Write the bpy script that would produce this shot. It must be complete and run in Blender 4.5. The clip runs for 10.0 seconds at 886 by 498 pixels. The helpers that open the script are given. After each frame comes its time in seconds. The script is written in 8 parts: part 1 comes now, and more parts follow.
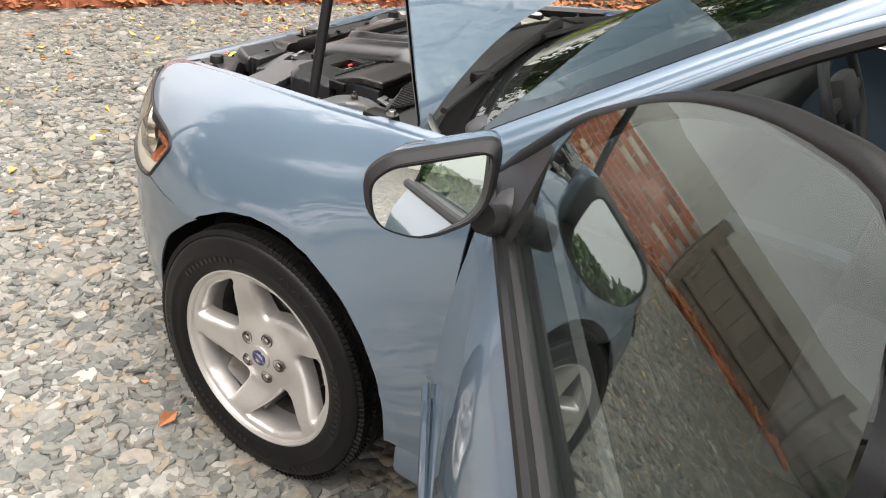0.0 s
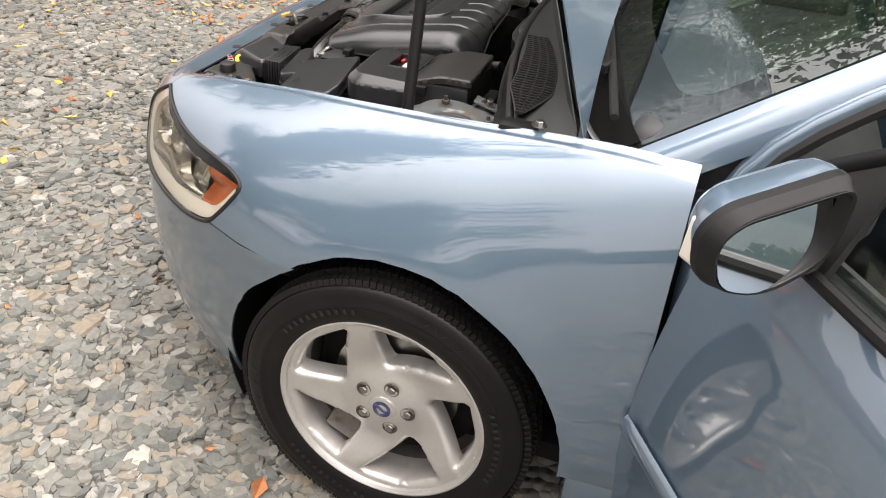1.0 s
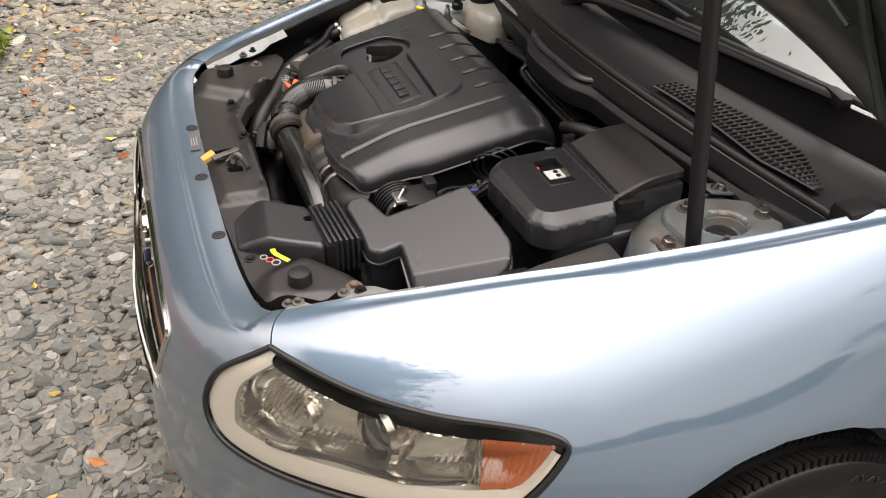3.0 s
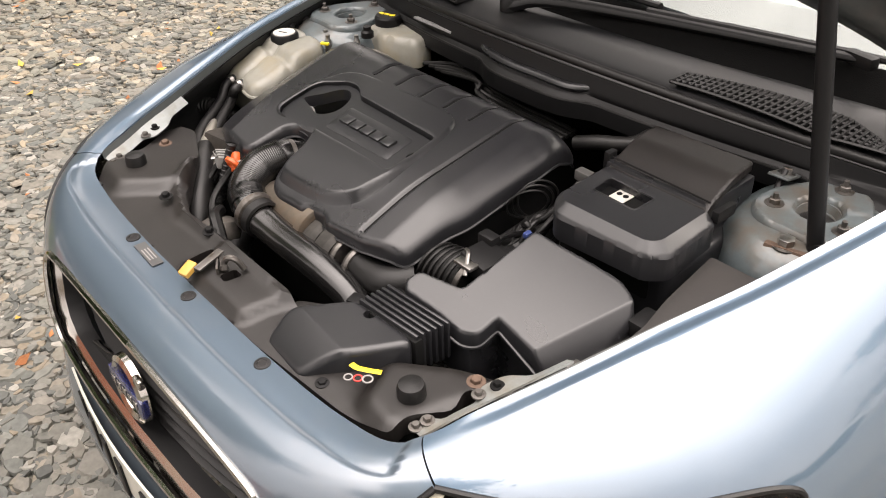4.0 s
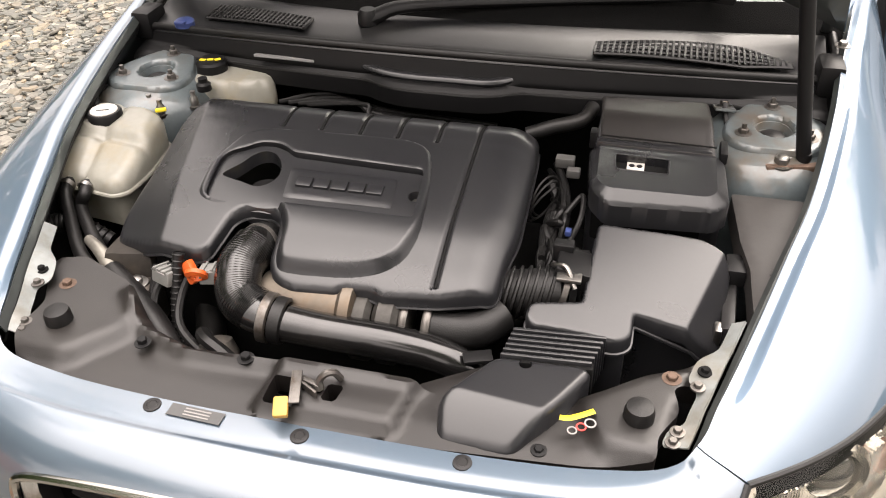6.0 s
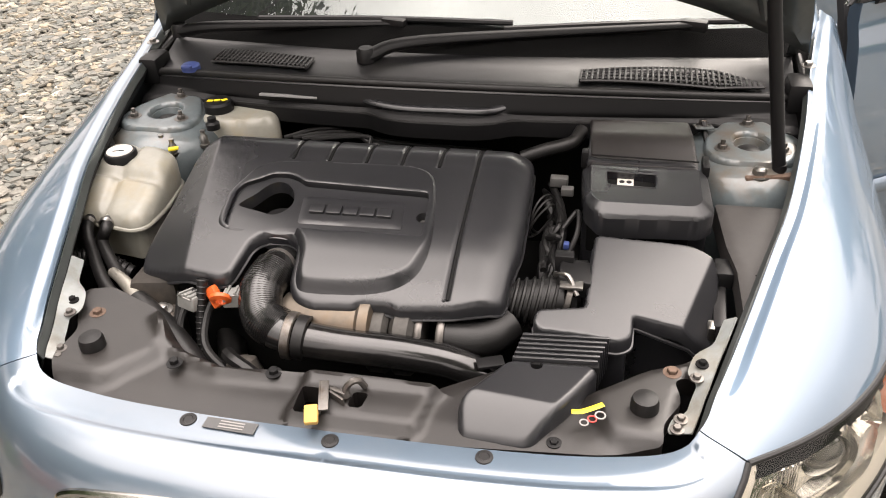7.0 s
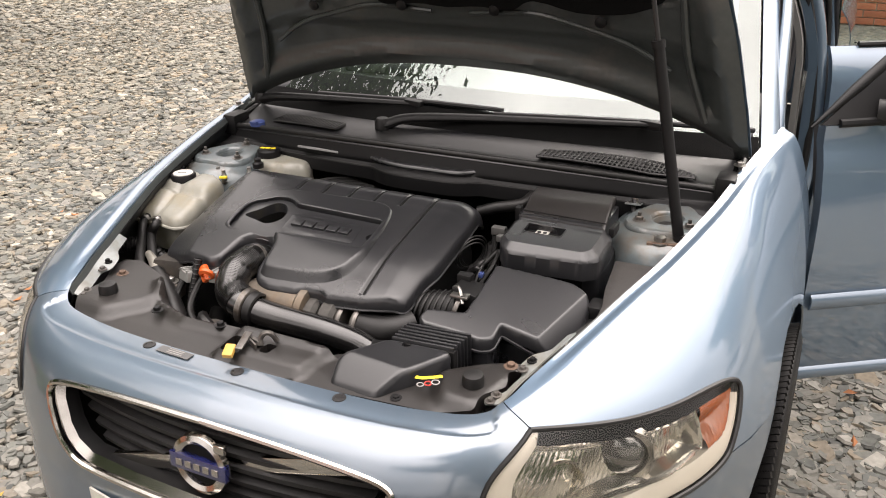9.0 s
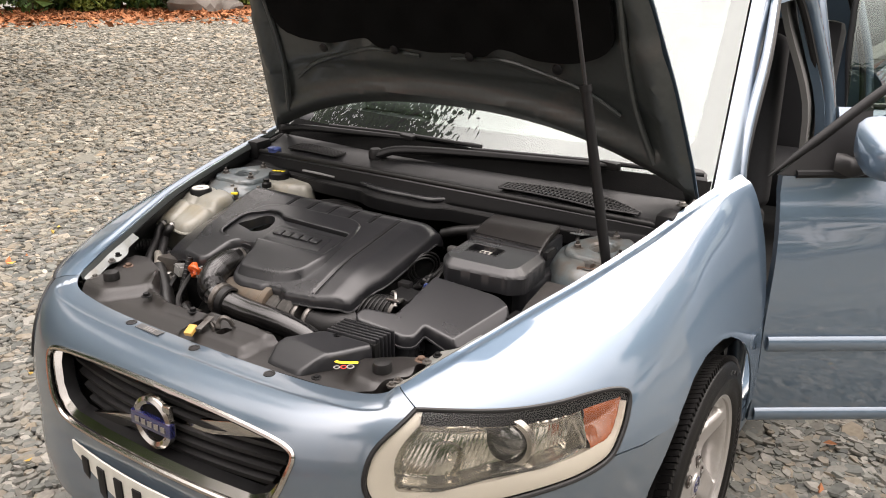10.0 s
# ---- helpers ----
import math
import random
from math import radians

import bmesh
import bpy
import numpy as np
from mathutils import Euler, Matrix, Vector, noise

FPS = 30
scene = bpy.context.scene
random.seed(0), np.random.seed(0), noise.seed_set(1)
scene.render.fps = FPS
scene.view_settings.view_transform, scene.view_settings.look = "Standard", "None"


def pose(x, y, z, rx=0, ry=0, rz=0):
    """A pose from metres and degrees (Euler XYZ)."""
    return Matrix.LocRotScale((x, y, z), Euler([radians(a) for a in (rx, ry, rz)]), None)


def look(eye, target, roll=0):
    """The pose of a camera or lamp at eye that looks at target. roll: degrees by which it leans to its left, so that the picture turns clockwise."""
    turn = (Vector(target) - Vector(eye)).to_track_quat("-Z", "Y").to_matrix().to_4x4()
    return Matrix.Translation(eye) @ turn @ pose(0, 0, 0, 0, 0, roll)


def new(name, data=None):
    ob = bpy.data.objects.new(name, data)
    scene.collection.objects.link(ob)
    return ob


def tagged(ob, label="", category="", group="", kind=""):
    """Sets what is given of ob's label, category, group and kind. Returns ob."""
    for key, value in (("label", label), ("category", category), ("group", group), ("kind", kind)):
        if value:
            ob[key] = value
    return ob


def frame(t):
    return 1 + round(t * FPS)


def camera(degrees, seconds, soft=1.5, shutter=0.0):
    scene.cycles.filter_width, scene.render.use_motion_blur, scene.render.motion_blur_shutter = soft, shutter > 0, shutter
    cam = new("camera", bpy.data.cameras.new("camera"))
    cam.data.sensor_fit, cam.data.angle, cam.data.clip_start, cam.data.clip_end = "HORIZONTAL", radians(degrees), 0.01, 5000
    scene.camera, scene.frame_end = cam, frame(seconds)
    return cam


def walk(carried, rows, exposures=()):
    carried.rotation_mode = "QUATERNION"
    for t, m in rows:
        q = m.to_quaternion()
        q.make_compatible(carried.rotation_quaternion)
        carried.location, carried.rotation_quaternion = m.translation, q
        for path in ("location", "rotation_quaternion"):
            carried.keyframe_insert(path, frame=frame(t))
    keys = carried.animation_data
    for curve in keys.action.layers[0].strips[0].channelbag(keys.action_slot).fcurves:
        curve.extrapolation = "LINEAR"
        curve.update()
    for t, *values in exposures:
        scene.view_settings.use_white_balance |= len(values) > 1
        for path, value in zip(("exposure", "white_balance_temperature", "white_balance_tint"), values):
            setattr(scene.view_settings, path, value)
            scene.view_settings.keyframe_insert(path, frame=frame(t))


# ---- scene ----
cam = camera(55.8, 10.0, soft=1.05)
EXPOSURES = [(0, 0.18, 6550, 10), (0.5, 0.19, 6560, 11), (1, 0.08, 6600, 11), (1.5, -0.10, 6640, 11), (2.5, -0.20, 6720, 10), (3, -0.16, 6760, 13), (4.5, 0.12, 6890, 13), (5, 0.19, 6890, 13), (5.5, 0.23, 6890, 13), (6, 0.21, 6890, 13), (7.5, 0.20, 6855, 13), (8, 0.22, 6830, 13), (8.5, 0.13, 6800, 13), (9, 0.06, 6775, 13), (10, -0.05, 6735, 13)]
PATH = [
    (0, (-1.959, -1.112, 1.522), (-0.468, -0.219, 0.533), 6.7),
    (0.5, (-1.96, -0.835, 1.527), (-0.403, -0.162, 0.467), 8.9),
    (1, (-2.016, -0.457, 1.524), (-0.414, 0.04, 0.435), 5.1),
    (1.5, (-1.902, -0.128, 1.514), (-0.278, 0.172, 0.385), 4.1),
    (2, (-1.766, 0.199, 1.53), (-0.122, 0.202, 0.392), 5.4),
    (2.5, (-1.631, 0.552, 1.566), (-0.047, 0.199, 0.397), 3.6),
    (3, (-1.422, 0.764, 1.55), (0.102, 0.191, 0.389), 1.3),
    (4.5, (-0.8, 1.177, 1.498), (0.19, -0.123, 0.345), -1.9),
    (5, (-0.603, 1.269, 1.503), (0.068, -0.205, 0.33), -1.8),
    (5.5, (-0.455, 1.329, 1.517), (0.022, -0.205, 0.326), -1.5),
    (6, (-0.356, 1.338, 1.539), (0.059, -0.212, 0.345), -1.5),
    (7.5, (-0.333, 1.475, 1.564), (0.046, -0.189, 0.521), -3.0),
    (8, (-0.53, 1.481, 1.538), (0.021, -0.186, 0.58), -1.8),
    (8.5, (-0.694, 1.548, 1.54), (0.0, -0.1, 0.644), -1.2),
    (9, (-0.867, 1.671, 1.532), (-0.069, 0.034, 0.705), -0.9),
    (9.5, (-1.047, 1.708, 1.546), (-0.137, 0.099, 0.781), -0.6),
    (10, (-1.26, 1.712, 1.536), (-0.234, 0.149, 0.827), 0.1),
]
walk(cam, [(t, look(eye, target, roll)) for t, eye, target, roll in PATH], EXPOSURES)

# ---- light: bright overcast sky ----
SUN_EL, SUN_AZ = 40.0, 200.0
world = bpy.data.worlds.new("sky")
scene.world = world
world.use_nodes = True
wn, wl = world.node_tree.nodes, world.node_tree.links
bg = wn["Background"]
sky = wn.new("ShaderNodeTexSky")
sky.sky_type, sky.sun_disc = "NISHITA", False
sky.sun_elevation, sky.sun_rotation = radians(SUN_EL), radians(SUN_AZ)
sky.air_density, sky.dust_density, sky.ozone_density = 1.0, 4.0, 1.0
tc = wn.new("ShaderNodeTexCoord")
cl = wn.new("ShaderNodeTexNoise")
cl.inputs["Scale"].default_value, cl.inputs["Detail"].default_value = 2.2, 7.0
cr = wn.new("ShaderNodeValToRGB")
cr.color_ramp.elements[0].position, cr.color_ramp.elements[0].color = 0.30, (15.8, 15.0, 14.8, 1)
cr.color_ramp.elements[1].position, cr.color_ramp.elements[1].color = 0.66, (25.9, 24.5, 23.8, 1)
mx = wn.new("ShaderNodeMix")
mx.data_type = "RGBA"
mx.inputs["Factor"].default_value = 0.86
wl.new(tc.outputs["Generated"], cl.inputs["Vector"])
wl.new(cl.outputs["Fac"], cr.inputs["Fac"])
wl.new(sky.outputs["Color"], mx.inputs["A"])
wl.new(cr.outputs["Color"], mx.inputs["B"])
# an overcast sky is brightest overhead
sx = wn.new("ShaderNodeSeparateXYZ")
gr = wn.new("ShaderNodeMapRange")
gr.inputs["From Min"].default_value, gr.inputs["From Max"].default_value = 0.0, 0.95
gr.inputs["To Min"].default_value, gr.inputs["To Max"].default_value = 0.0, 1.0
gp_ = wn.new("ShaderNodeMath")
gp_.operation = "POWER"
gp_.inputs[1].default_value = 3.0
ga = wn.new("ShaderNodeMath")
ga.operation = "MULTIPLY_ADD"
ga.inputs[1].default_value, ga.inputs[2].default_value = 4.0, 0.92
sc = wn.new("ShaderNodeVectorMath")
sc.operation = "SCALE"
wl.new(tc.outputs["Generated"], sx.inputs["Vector"])
wl.new(sx.outputs["Z"], gr.inputs["Value"])
wl.new(mx.outputs["Result"], sc.inputs[0])
wl.new(gr.outputs["Result"], gp_.inputs[0])
wl.new(gp_.outputs[0], ga.inputs[0])
wl.new(ga.outputs[0], sc.inputs["Scale"])
wl.new(sc.outputs["Vector"], bg.inputs["Color"])
bg.inputs["Strength"].default_value = 0.081
sun = new("sun", bpy.data.lights.new("sun", "SUN"))
sun.data.energy, sun.data.angle, sun.data.color = 2.5, radians(34), (1.0, 0.96, 0.9)
sun.rotation_euler = (radians(90 - SUN_EL), 0, radians(180 - SUN_AZ))
scene.view_settings.exposure = 0.0

# ---- small tools ----
from mathutils import geometry

V2 = lambda pts: np.array(pts, float).reshape(-1, 2)


def finish(me, sharp=38):
    bm = bmesh.new()
    bm.from_mesh(me)
    for f in bm.faces:
        f.smooth = True
    for e in bm.edges:
        if len(e.link_faces) == 2 and e.calc_face_angle(0) > radians(sharp):
            e.smooth = False
    bm.to_mesh(me)
    bm.free()


def part(name, geo, material, parent=None, label="", sharp=38):
    """One mesh object from a bmesh or a (verts, faces) pair, under a thing or a part."""
    me = bpy.data.meshes.new(name)
    if isinstance(geo, tuple):
        me.from_pydata([tuple(map(float, v)) for v in geo[0]], [], [tuple(map(int, f)) for f in geo[1]])
    else:
        geo.to_mesh(me)
        geo.free()
    finish(me, sharp)
    me.materials.append(material)
    ob = new(name, me)
    if parent is not None:
        ob.parent = parent
    if label:
        ob["label"] = label
    return ob


def merge(*geos):
    vs, fs = [], []
    for v, f in geos:
        k = len(vs)
        vs += [tuple(p) for p in v]
        fs += [tuple(i + k for i in q) for q in f]
    return vs, fs


def moved(geo, m):
    return [tuple(m @ Vector(v)) for v in geo[0]], geo[1]


def mirrored(geo):
    return [(-v[0], v[1], v[2]) for v in geo[0]], [tuple(reversed(f)) for f in geo[1]]


def geo_of(bm):
    bm.verts.index_update()
    out = [tuple(v.co) for v in bm.verts], [tuple(v.index for v in f.verts) for f in bm.faces]
    bm.free()
    return out


def box(sx, sy, sz, bevel=0.004, m=None, segs=2, taper=1.0):
    """A bevelled block, centred; taper narrows its top."""
    bm = bmesh.new()
    bmesh.ops.create_cube(bm, size=1)
    for v in bm.verts:
        k = taper if v.co.z > 0 else 1
        v.co = Vector((v.co.x * sx * k, v.co.y * sy * k, v.co.z * sz))
    if bevel > 0:
        bmesh.ops.bevel(bm, geom=bm.edges[:], offset=bevel, segments=segs, profile=0.6, affect="EDGES")
    if m is not None:
        bm.transform(m)
    return geo_of(bm)


def lathe(profile, n=32, m=None, cap=True):
    """Turned round z from rows of (radius, height)."""
    vs, fs, rows = [], [], len(profile)
    for k in range(n):
        c, s = math.cos(2 * math.pi * k / n), math.sin(2 * math.pi * k / n)
        vs += [(r * c, r * s, z) for r, z in profile]
    for k in range(n):
        a, b = k * rows, (k + 1) % n * rows
        fs += [(a + i, b + i, b + i + 1, a + i + 1) for i in range(rows - 1)]
    if cap:
        for i, flip in ((0, True), (rows - 1, False)):
            if profile[i][0] > 1e-5:
                ring = [k * rows + i for k in range(n)]
                fs.append(tuple(reversed(ring)) if flip else tuple(ring))
    geo = (vs, fs)
    return moved(geo, m) if m is not None else geo


def spline(rows, t):
    """Catmull-Rom through rows at unit steps; t may be an array."""
    p = np.array(rows, float)
    if p.ndim == 1:
        p = p[:, None]
    t = np.clip(np.asarray(t, float), 0, len(p) - 1)
    i = np.minimum(t.astype(int), len(p) - 2)
    f = (t - i)[..., None]
    ends = np.concatenate([[2 * p[0] - p[1]], p, [2 * p[-1] - p[-2]]])
    a, b, c, d = ends[i], ends[i + 1], ends[i + 2], ends[i + 3]
    out = 0.5 * (2 * b + (c - a) * f + (2 * a - 5 * b + 4 * c - d) * f**2 + (3 * b - a - 3 * c + d) * f**3)
    return out[..., 0] if out.shape[-1] == 1 else out


def curve_pts(rows, n):
    return spline(rows, np.linspace(0, len(rows) - 1, n))


def tube(pts, radius, n=10, smooth=6, caps=True, flat=1.0):
    """A hose or rod along points; radius is a number or a row of numbers along it."""
    p = curve_pts(pts, (len(pts) - 1) * smooth + 1) if smooth > 1 and len(pts) > 2 else np.array(pts, float)
    rad = np.interp(np.linspace(0, 1, len(p)), np.linspace(0, 1, np.size(radius)), np.atleast_1d(radius)) if np.size(radius) > 1 else np.full(len(p), float(np.ravel(radius)[0]))
    tan = np.gradient(p, axis=0)
    tan /= np.linalg.norm(tan, axis=1)[:, None] + 1e-12
    up = np.array((0, 0, 1.0)) if abs(tan[0][2]) < 0.9 else np.array((0, 1.0, 0))
    vs, fs = [], []
    for k in range(len(p)):
        side = np.cross(tan[k], up)
        side /= np.linalg.norm(side)
        up = np.cross(side, tan[k])
        for j in range(n):
            a = 2 * math.pi * j / n
            vs.append(tuple(p[k] + rad[k] * (math.cos(a) * side + flat * math.sin(a) * up)))
    for k in range(len(p) - 1):
        fs += [(k * n + j, k * n + (j + 1) % n, (k + 1) * n + (j + 1) % n, (k + 1) * n + j) for j in range(n)]
    if caps:
        fs += [tuple(reversed(range(n))), tuple((len(p) - 1) * n + j for j in range(n))]
    return vs, fs


def inside(poly, q):
    """Which of the points q lie in the polygon."""
    x, y = q[:, 0], q[:, 1]
    hit = np.zeros(len(q), bool)
    for (x0, y0), (x1, y1) in zip(poly, np.roll(poly, -1, 0)):
        cross = (y0 > y) != (y1 > y)
        hit ^= cross & (x < (x1 - x0) * (y - y0) / (y1 - y0 + 1e-15) + x0)
    return hit


def edge_dist(poly, q, closed=True):
    """Distance of the points q from the polygon's outline."""
    out = np.full(len(q), 1e9)
    ends = np.roll(poly, -1, 0) if closed else poly[1:]
    for a, b in zip(poly, ends):
        d = b - a
        u = np.clip(((q - a) @ d) / (d @ d + 1e-15), 0, 1)
        out = np.minimum(out, np.linalg.norm(q - a - u[:, None] * d, axis=1))
    return out


def rounded(pts, r, segs=5):
    """The polygon with its corners rounded; r is one radius or one for each corner."""
    p, out = V2(pts), []
    rs = np.full(len(p), r) if np.isscalar(r) else r
    for k in range(len(p)):
        a, b, c = p[k - 1], p[k], p[(k + 1) % len(p)]
        if rs[k] <= 0:
            out.append(b)
            continue
        s = min(rs[k], 0.48 * np.linalg.norm(a - b), 0.48 * np.linalg.norm(c - b))
        a, c = b + (a - b) / np.linalg.norm(a - b) * s, b + (c - b) / np.linalg.norm(c - b) * s
        for f in np.linspace(0, 1, segs):
            out.append((1 - f) ** 2 * a + 2 * f * (1 - f) * b + f**2 * c)
    return np.array(out)


def dense(poly, step, closed=True):
    out = []
    ends = np.roll(poly, -1, 0) if closed else poly[1:]
    for a, b in zip(poly, ends):
        n = max(1, int(np.linalg.norm(b - a) / step))
        out += [a + (b - a) * k / n for k in range(n)]
    if not closed:
        out.append(poly[-1])
    return np.array(out)


def inset(poly, d):
    """The outline moved inwards by d."""
    area = 0.5 * np.sum(poly[:, 0] * np.roll(poly[:, 1], -1) - np.roll(poly[:, 0], -1) * poly[:, 1])
    t = np.roll(poly, -1, 0) - np.roll(poly, 1, 0)
    n = np.stack([-t[:, 1], t[:, 0]], 1) * np.sign(area)
    return poly + d * n / (np.linalg.norm(n, axis=1)[:, None] + 1e-12)


def net(outer, step, holes=(), lines=()):
    """Triangles over a plane polygon with holes; returns points, triangles and the loops of edge points."""
    outer = dense(V2(outer), step)
    holes = [dense(V2(h), step) for h in holes]
    pts, edges, loops = [], [], []
    for loop in [outer, *holes]:
        k = len(pts)
        pts += list(loop)
        loops.append(list(range(k, k + len(loop))))
        edges += [(k + i, k + (i + 1) % len(loop)) for i in range(len(loop))]
    for line in lines:
        k = len(pts)
        line = dense(V2(line), step, False)
        pts += list(line)
        edges += [(k + i, k + i + 1) for i in range(len(line) - 1)]
    lo, hi = outer.min(0), outer.max(0)
    gx, gy = np.arange(lo[0], hi[0], step), np.arange(lo[1], hi[1], step * 0.87)
    g = np.array([(x + (0.5 * step if j % 2 else 0), y) for j, y in enumerate(gy) for x in gx])
    keep = inside(outer, g) & (edge_dist(outer, g) > 0.45 * step)
    for h in holes:
        keep &= ~inside(h, g) & (edge_dist(h, g) > 0.45 * step)
    pts += list(g[keep])
    vs, _, fs, *_ = geometry.delaunay_2d_cdt([Vector(p) for p in pts], edges, [], 0, 1e-7)
    q = np.array([tuple(v) for v in vs])
    tri = np.array([tuple(f) for f in fs])
    mid = q[tri].mean(1)
    ok = inside(outer, mid)
    for h in holes:
        ok &= ~inside(h, mid)
    tri = tri[ok]
    d1, d2 = q[tri[:, 1]] - q[tri[:, 0]], q[tri[:, 2]] - q[tri[:, 0]]
    flip = d1[:, 0] * d2[:, 1] - d1[:, 1] * d2[:, 0] < 0
    tri[flip] = tri[flip][:, ::-1]
    return q, tri


def rim_edges(tri):
    seen = {}
    for a, b, c in tri:
        for e in ((a, b), (b, c), (c, a)):
            seen[e] = 1
    return [e for e in seen if (e[1], e[0]) not in seen]


def shell(pts3, tri, thick):
    """A sheet in space given thickness against its normals."""
    p = np.array(pts3, float)
    tri = np.array(tri)
    fn = np.cross(p[tri[:, 1]] - p[tri[:, 0]], p[tri[:, 2]] - p[tri[:, 0]])
    vn = np.zeros_like(p)
    for k in range(3):
        np.add.at(vn, tri[:, k], fn)
    vn /= np.linalg.norm(vn, axis=1)[:, None] + 1e-15
    n = len(p)
    fs = [tuple(t) for t in tri] + [tuple(t + n) for t in tri[:, ::-1]]
    for a, b in rim_edges([tuple(t) for t in tri]):
        fs.append((b, a, a + n, b + n))
    return np.concatenate([p, p - thick * vn]).tolist(), fs


def relief(outer, height, step=0.008, holes=(), skirt=0.04, lines=()):
    """A moulded cover: a plane outline raised to height(points), with walls that go down by skirt (a number, or a level as ('to', z))."""
    q, tri = net(outer, step, holes, lines)
    z = height(q)
    p = np.column_stack([q, z])
    n = len(p)
    fs = [tuple(t) for t in tri]
    rim = rim_edges(fs)
    low = {}
    vs = p.tolist()
    for a, b in rim:
        for k in (a, b):
            if k not in low:
                low[k] = len(vs)
                vs.append([q[k][0], q[k][1], skirt[1] if isinstance(skirt, tuple) else z[k] - skirt])
    fs += [(b, a, low[a], low[b]) for a, b in rim]
    return vs, fs


def ease(x):
    x = np.clip(x, 0, 1)
    return x * x * (3 - 2 * x)


def soft_edge(poly, q, width, drop):
    """How far a moulding's surface falls off towards its outline."""
    d = np.clip(1 - edge_dist(V2(poly), q) / width, 0, 1)
    return drop * (1 - np.sqrt(np.clip(1 - d * d, 0, 1)))


def plateau(poly, q, width):
    """1 inside the outline, 0 outside, with a slope of that width."""
    d = edge_dist(V2(poly), q)
    return ease(0.5 + np.where(inside(V2(poly), q), d, -d) / width)


def grid(fn, nu, nv, u=(0, 1), v=(0, 1)):
    """A sheet of quads over fn(u, v)."""
    U, W = np.meshgrid(np.linspace(*u, nu + 1), np.linspace(*v, nv + 1), indexing="ij")
    p = np.stack(np.broadcast_arrays(*fn(U, W)), -1).reshape(-1, 3)
    w = nv + 1
    return p.tolist(), [(i * w + j, (i + 1) * w + j, (i + 1) * w + j + 1, i * w + j + 1) for i in range(nu) for j in range(nv)]


def slab(geo, thick):
    tri = [(f[0], f[1], f[2]) for f in geo[1]] + [(f[0], f[2], f[3]) for f in geo[1] if len(f) == 4]
    return shell(geo[0], tri, thick)


def bolt(r=0.007, h=0.006, m=None):
    """A hexagon bolt on its washer."""
    w = lathe([(0, 0), (r * 1.7, 0), (r * 1.7, 0.0015), (r, 0.002), (0, 0.002)], 18)
    k = lathe([(r, 0.001), (r, h), (r * 0.85, h + 0.001), (0, h + 0.001)], 6)
    g = merge(w, k)
    return moved(g, m) if m is not None else g

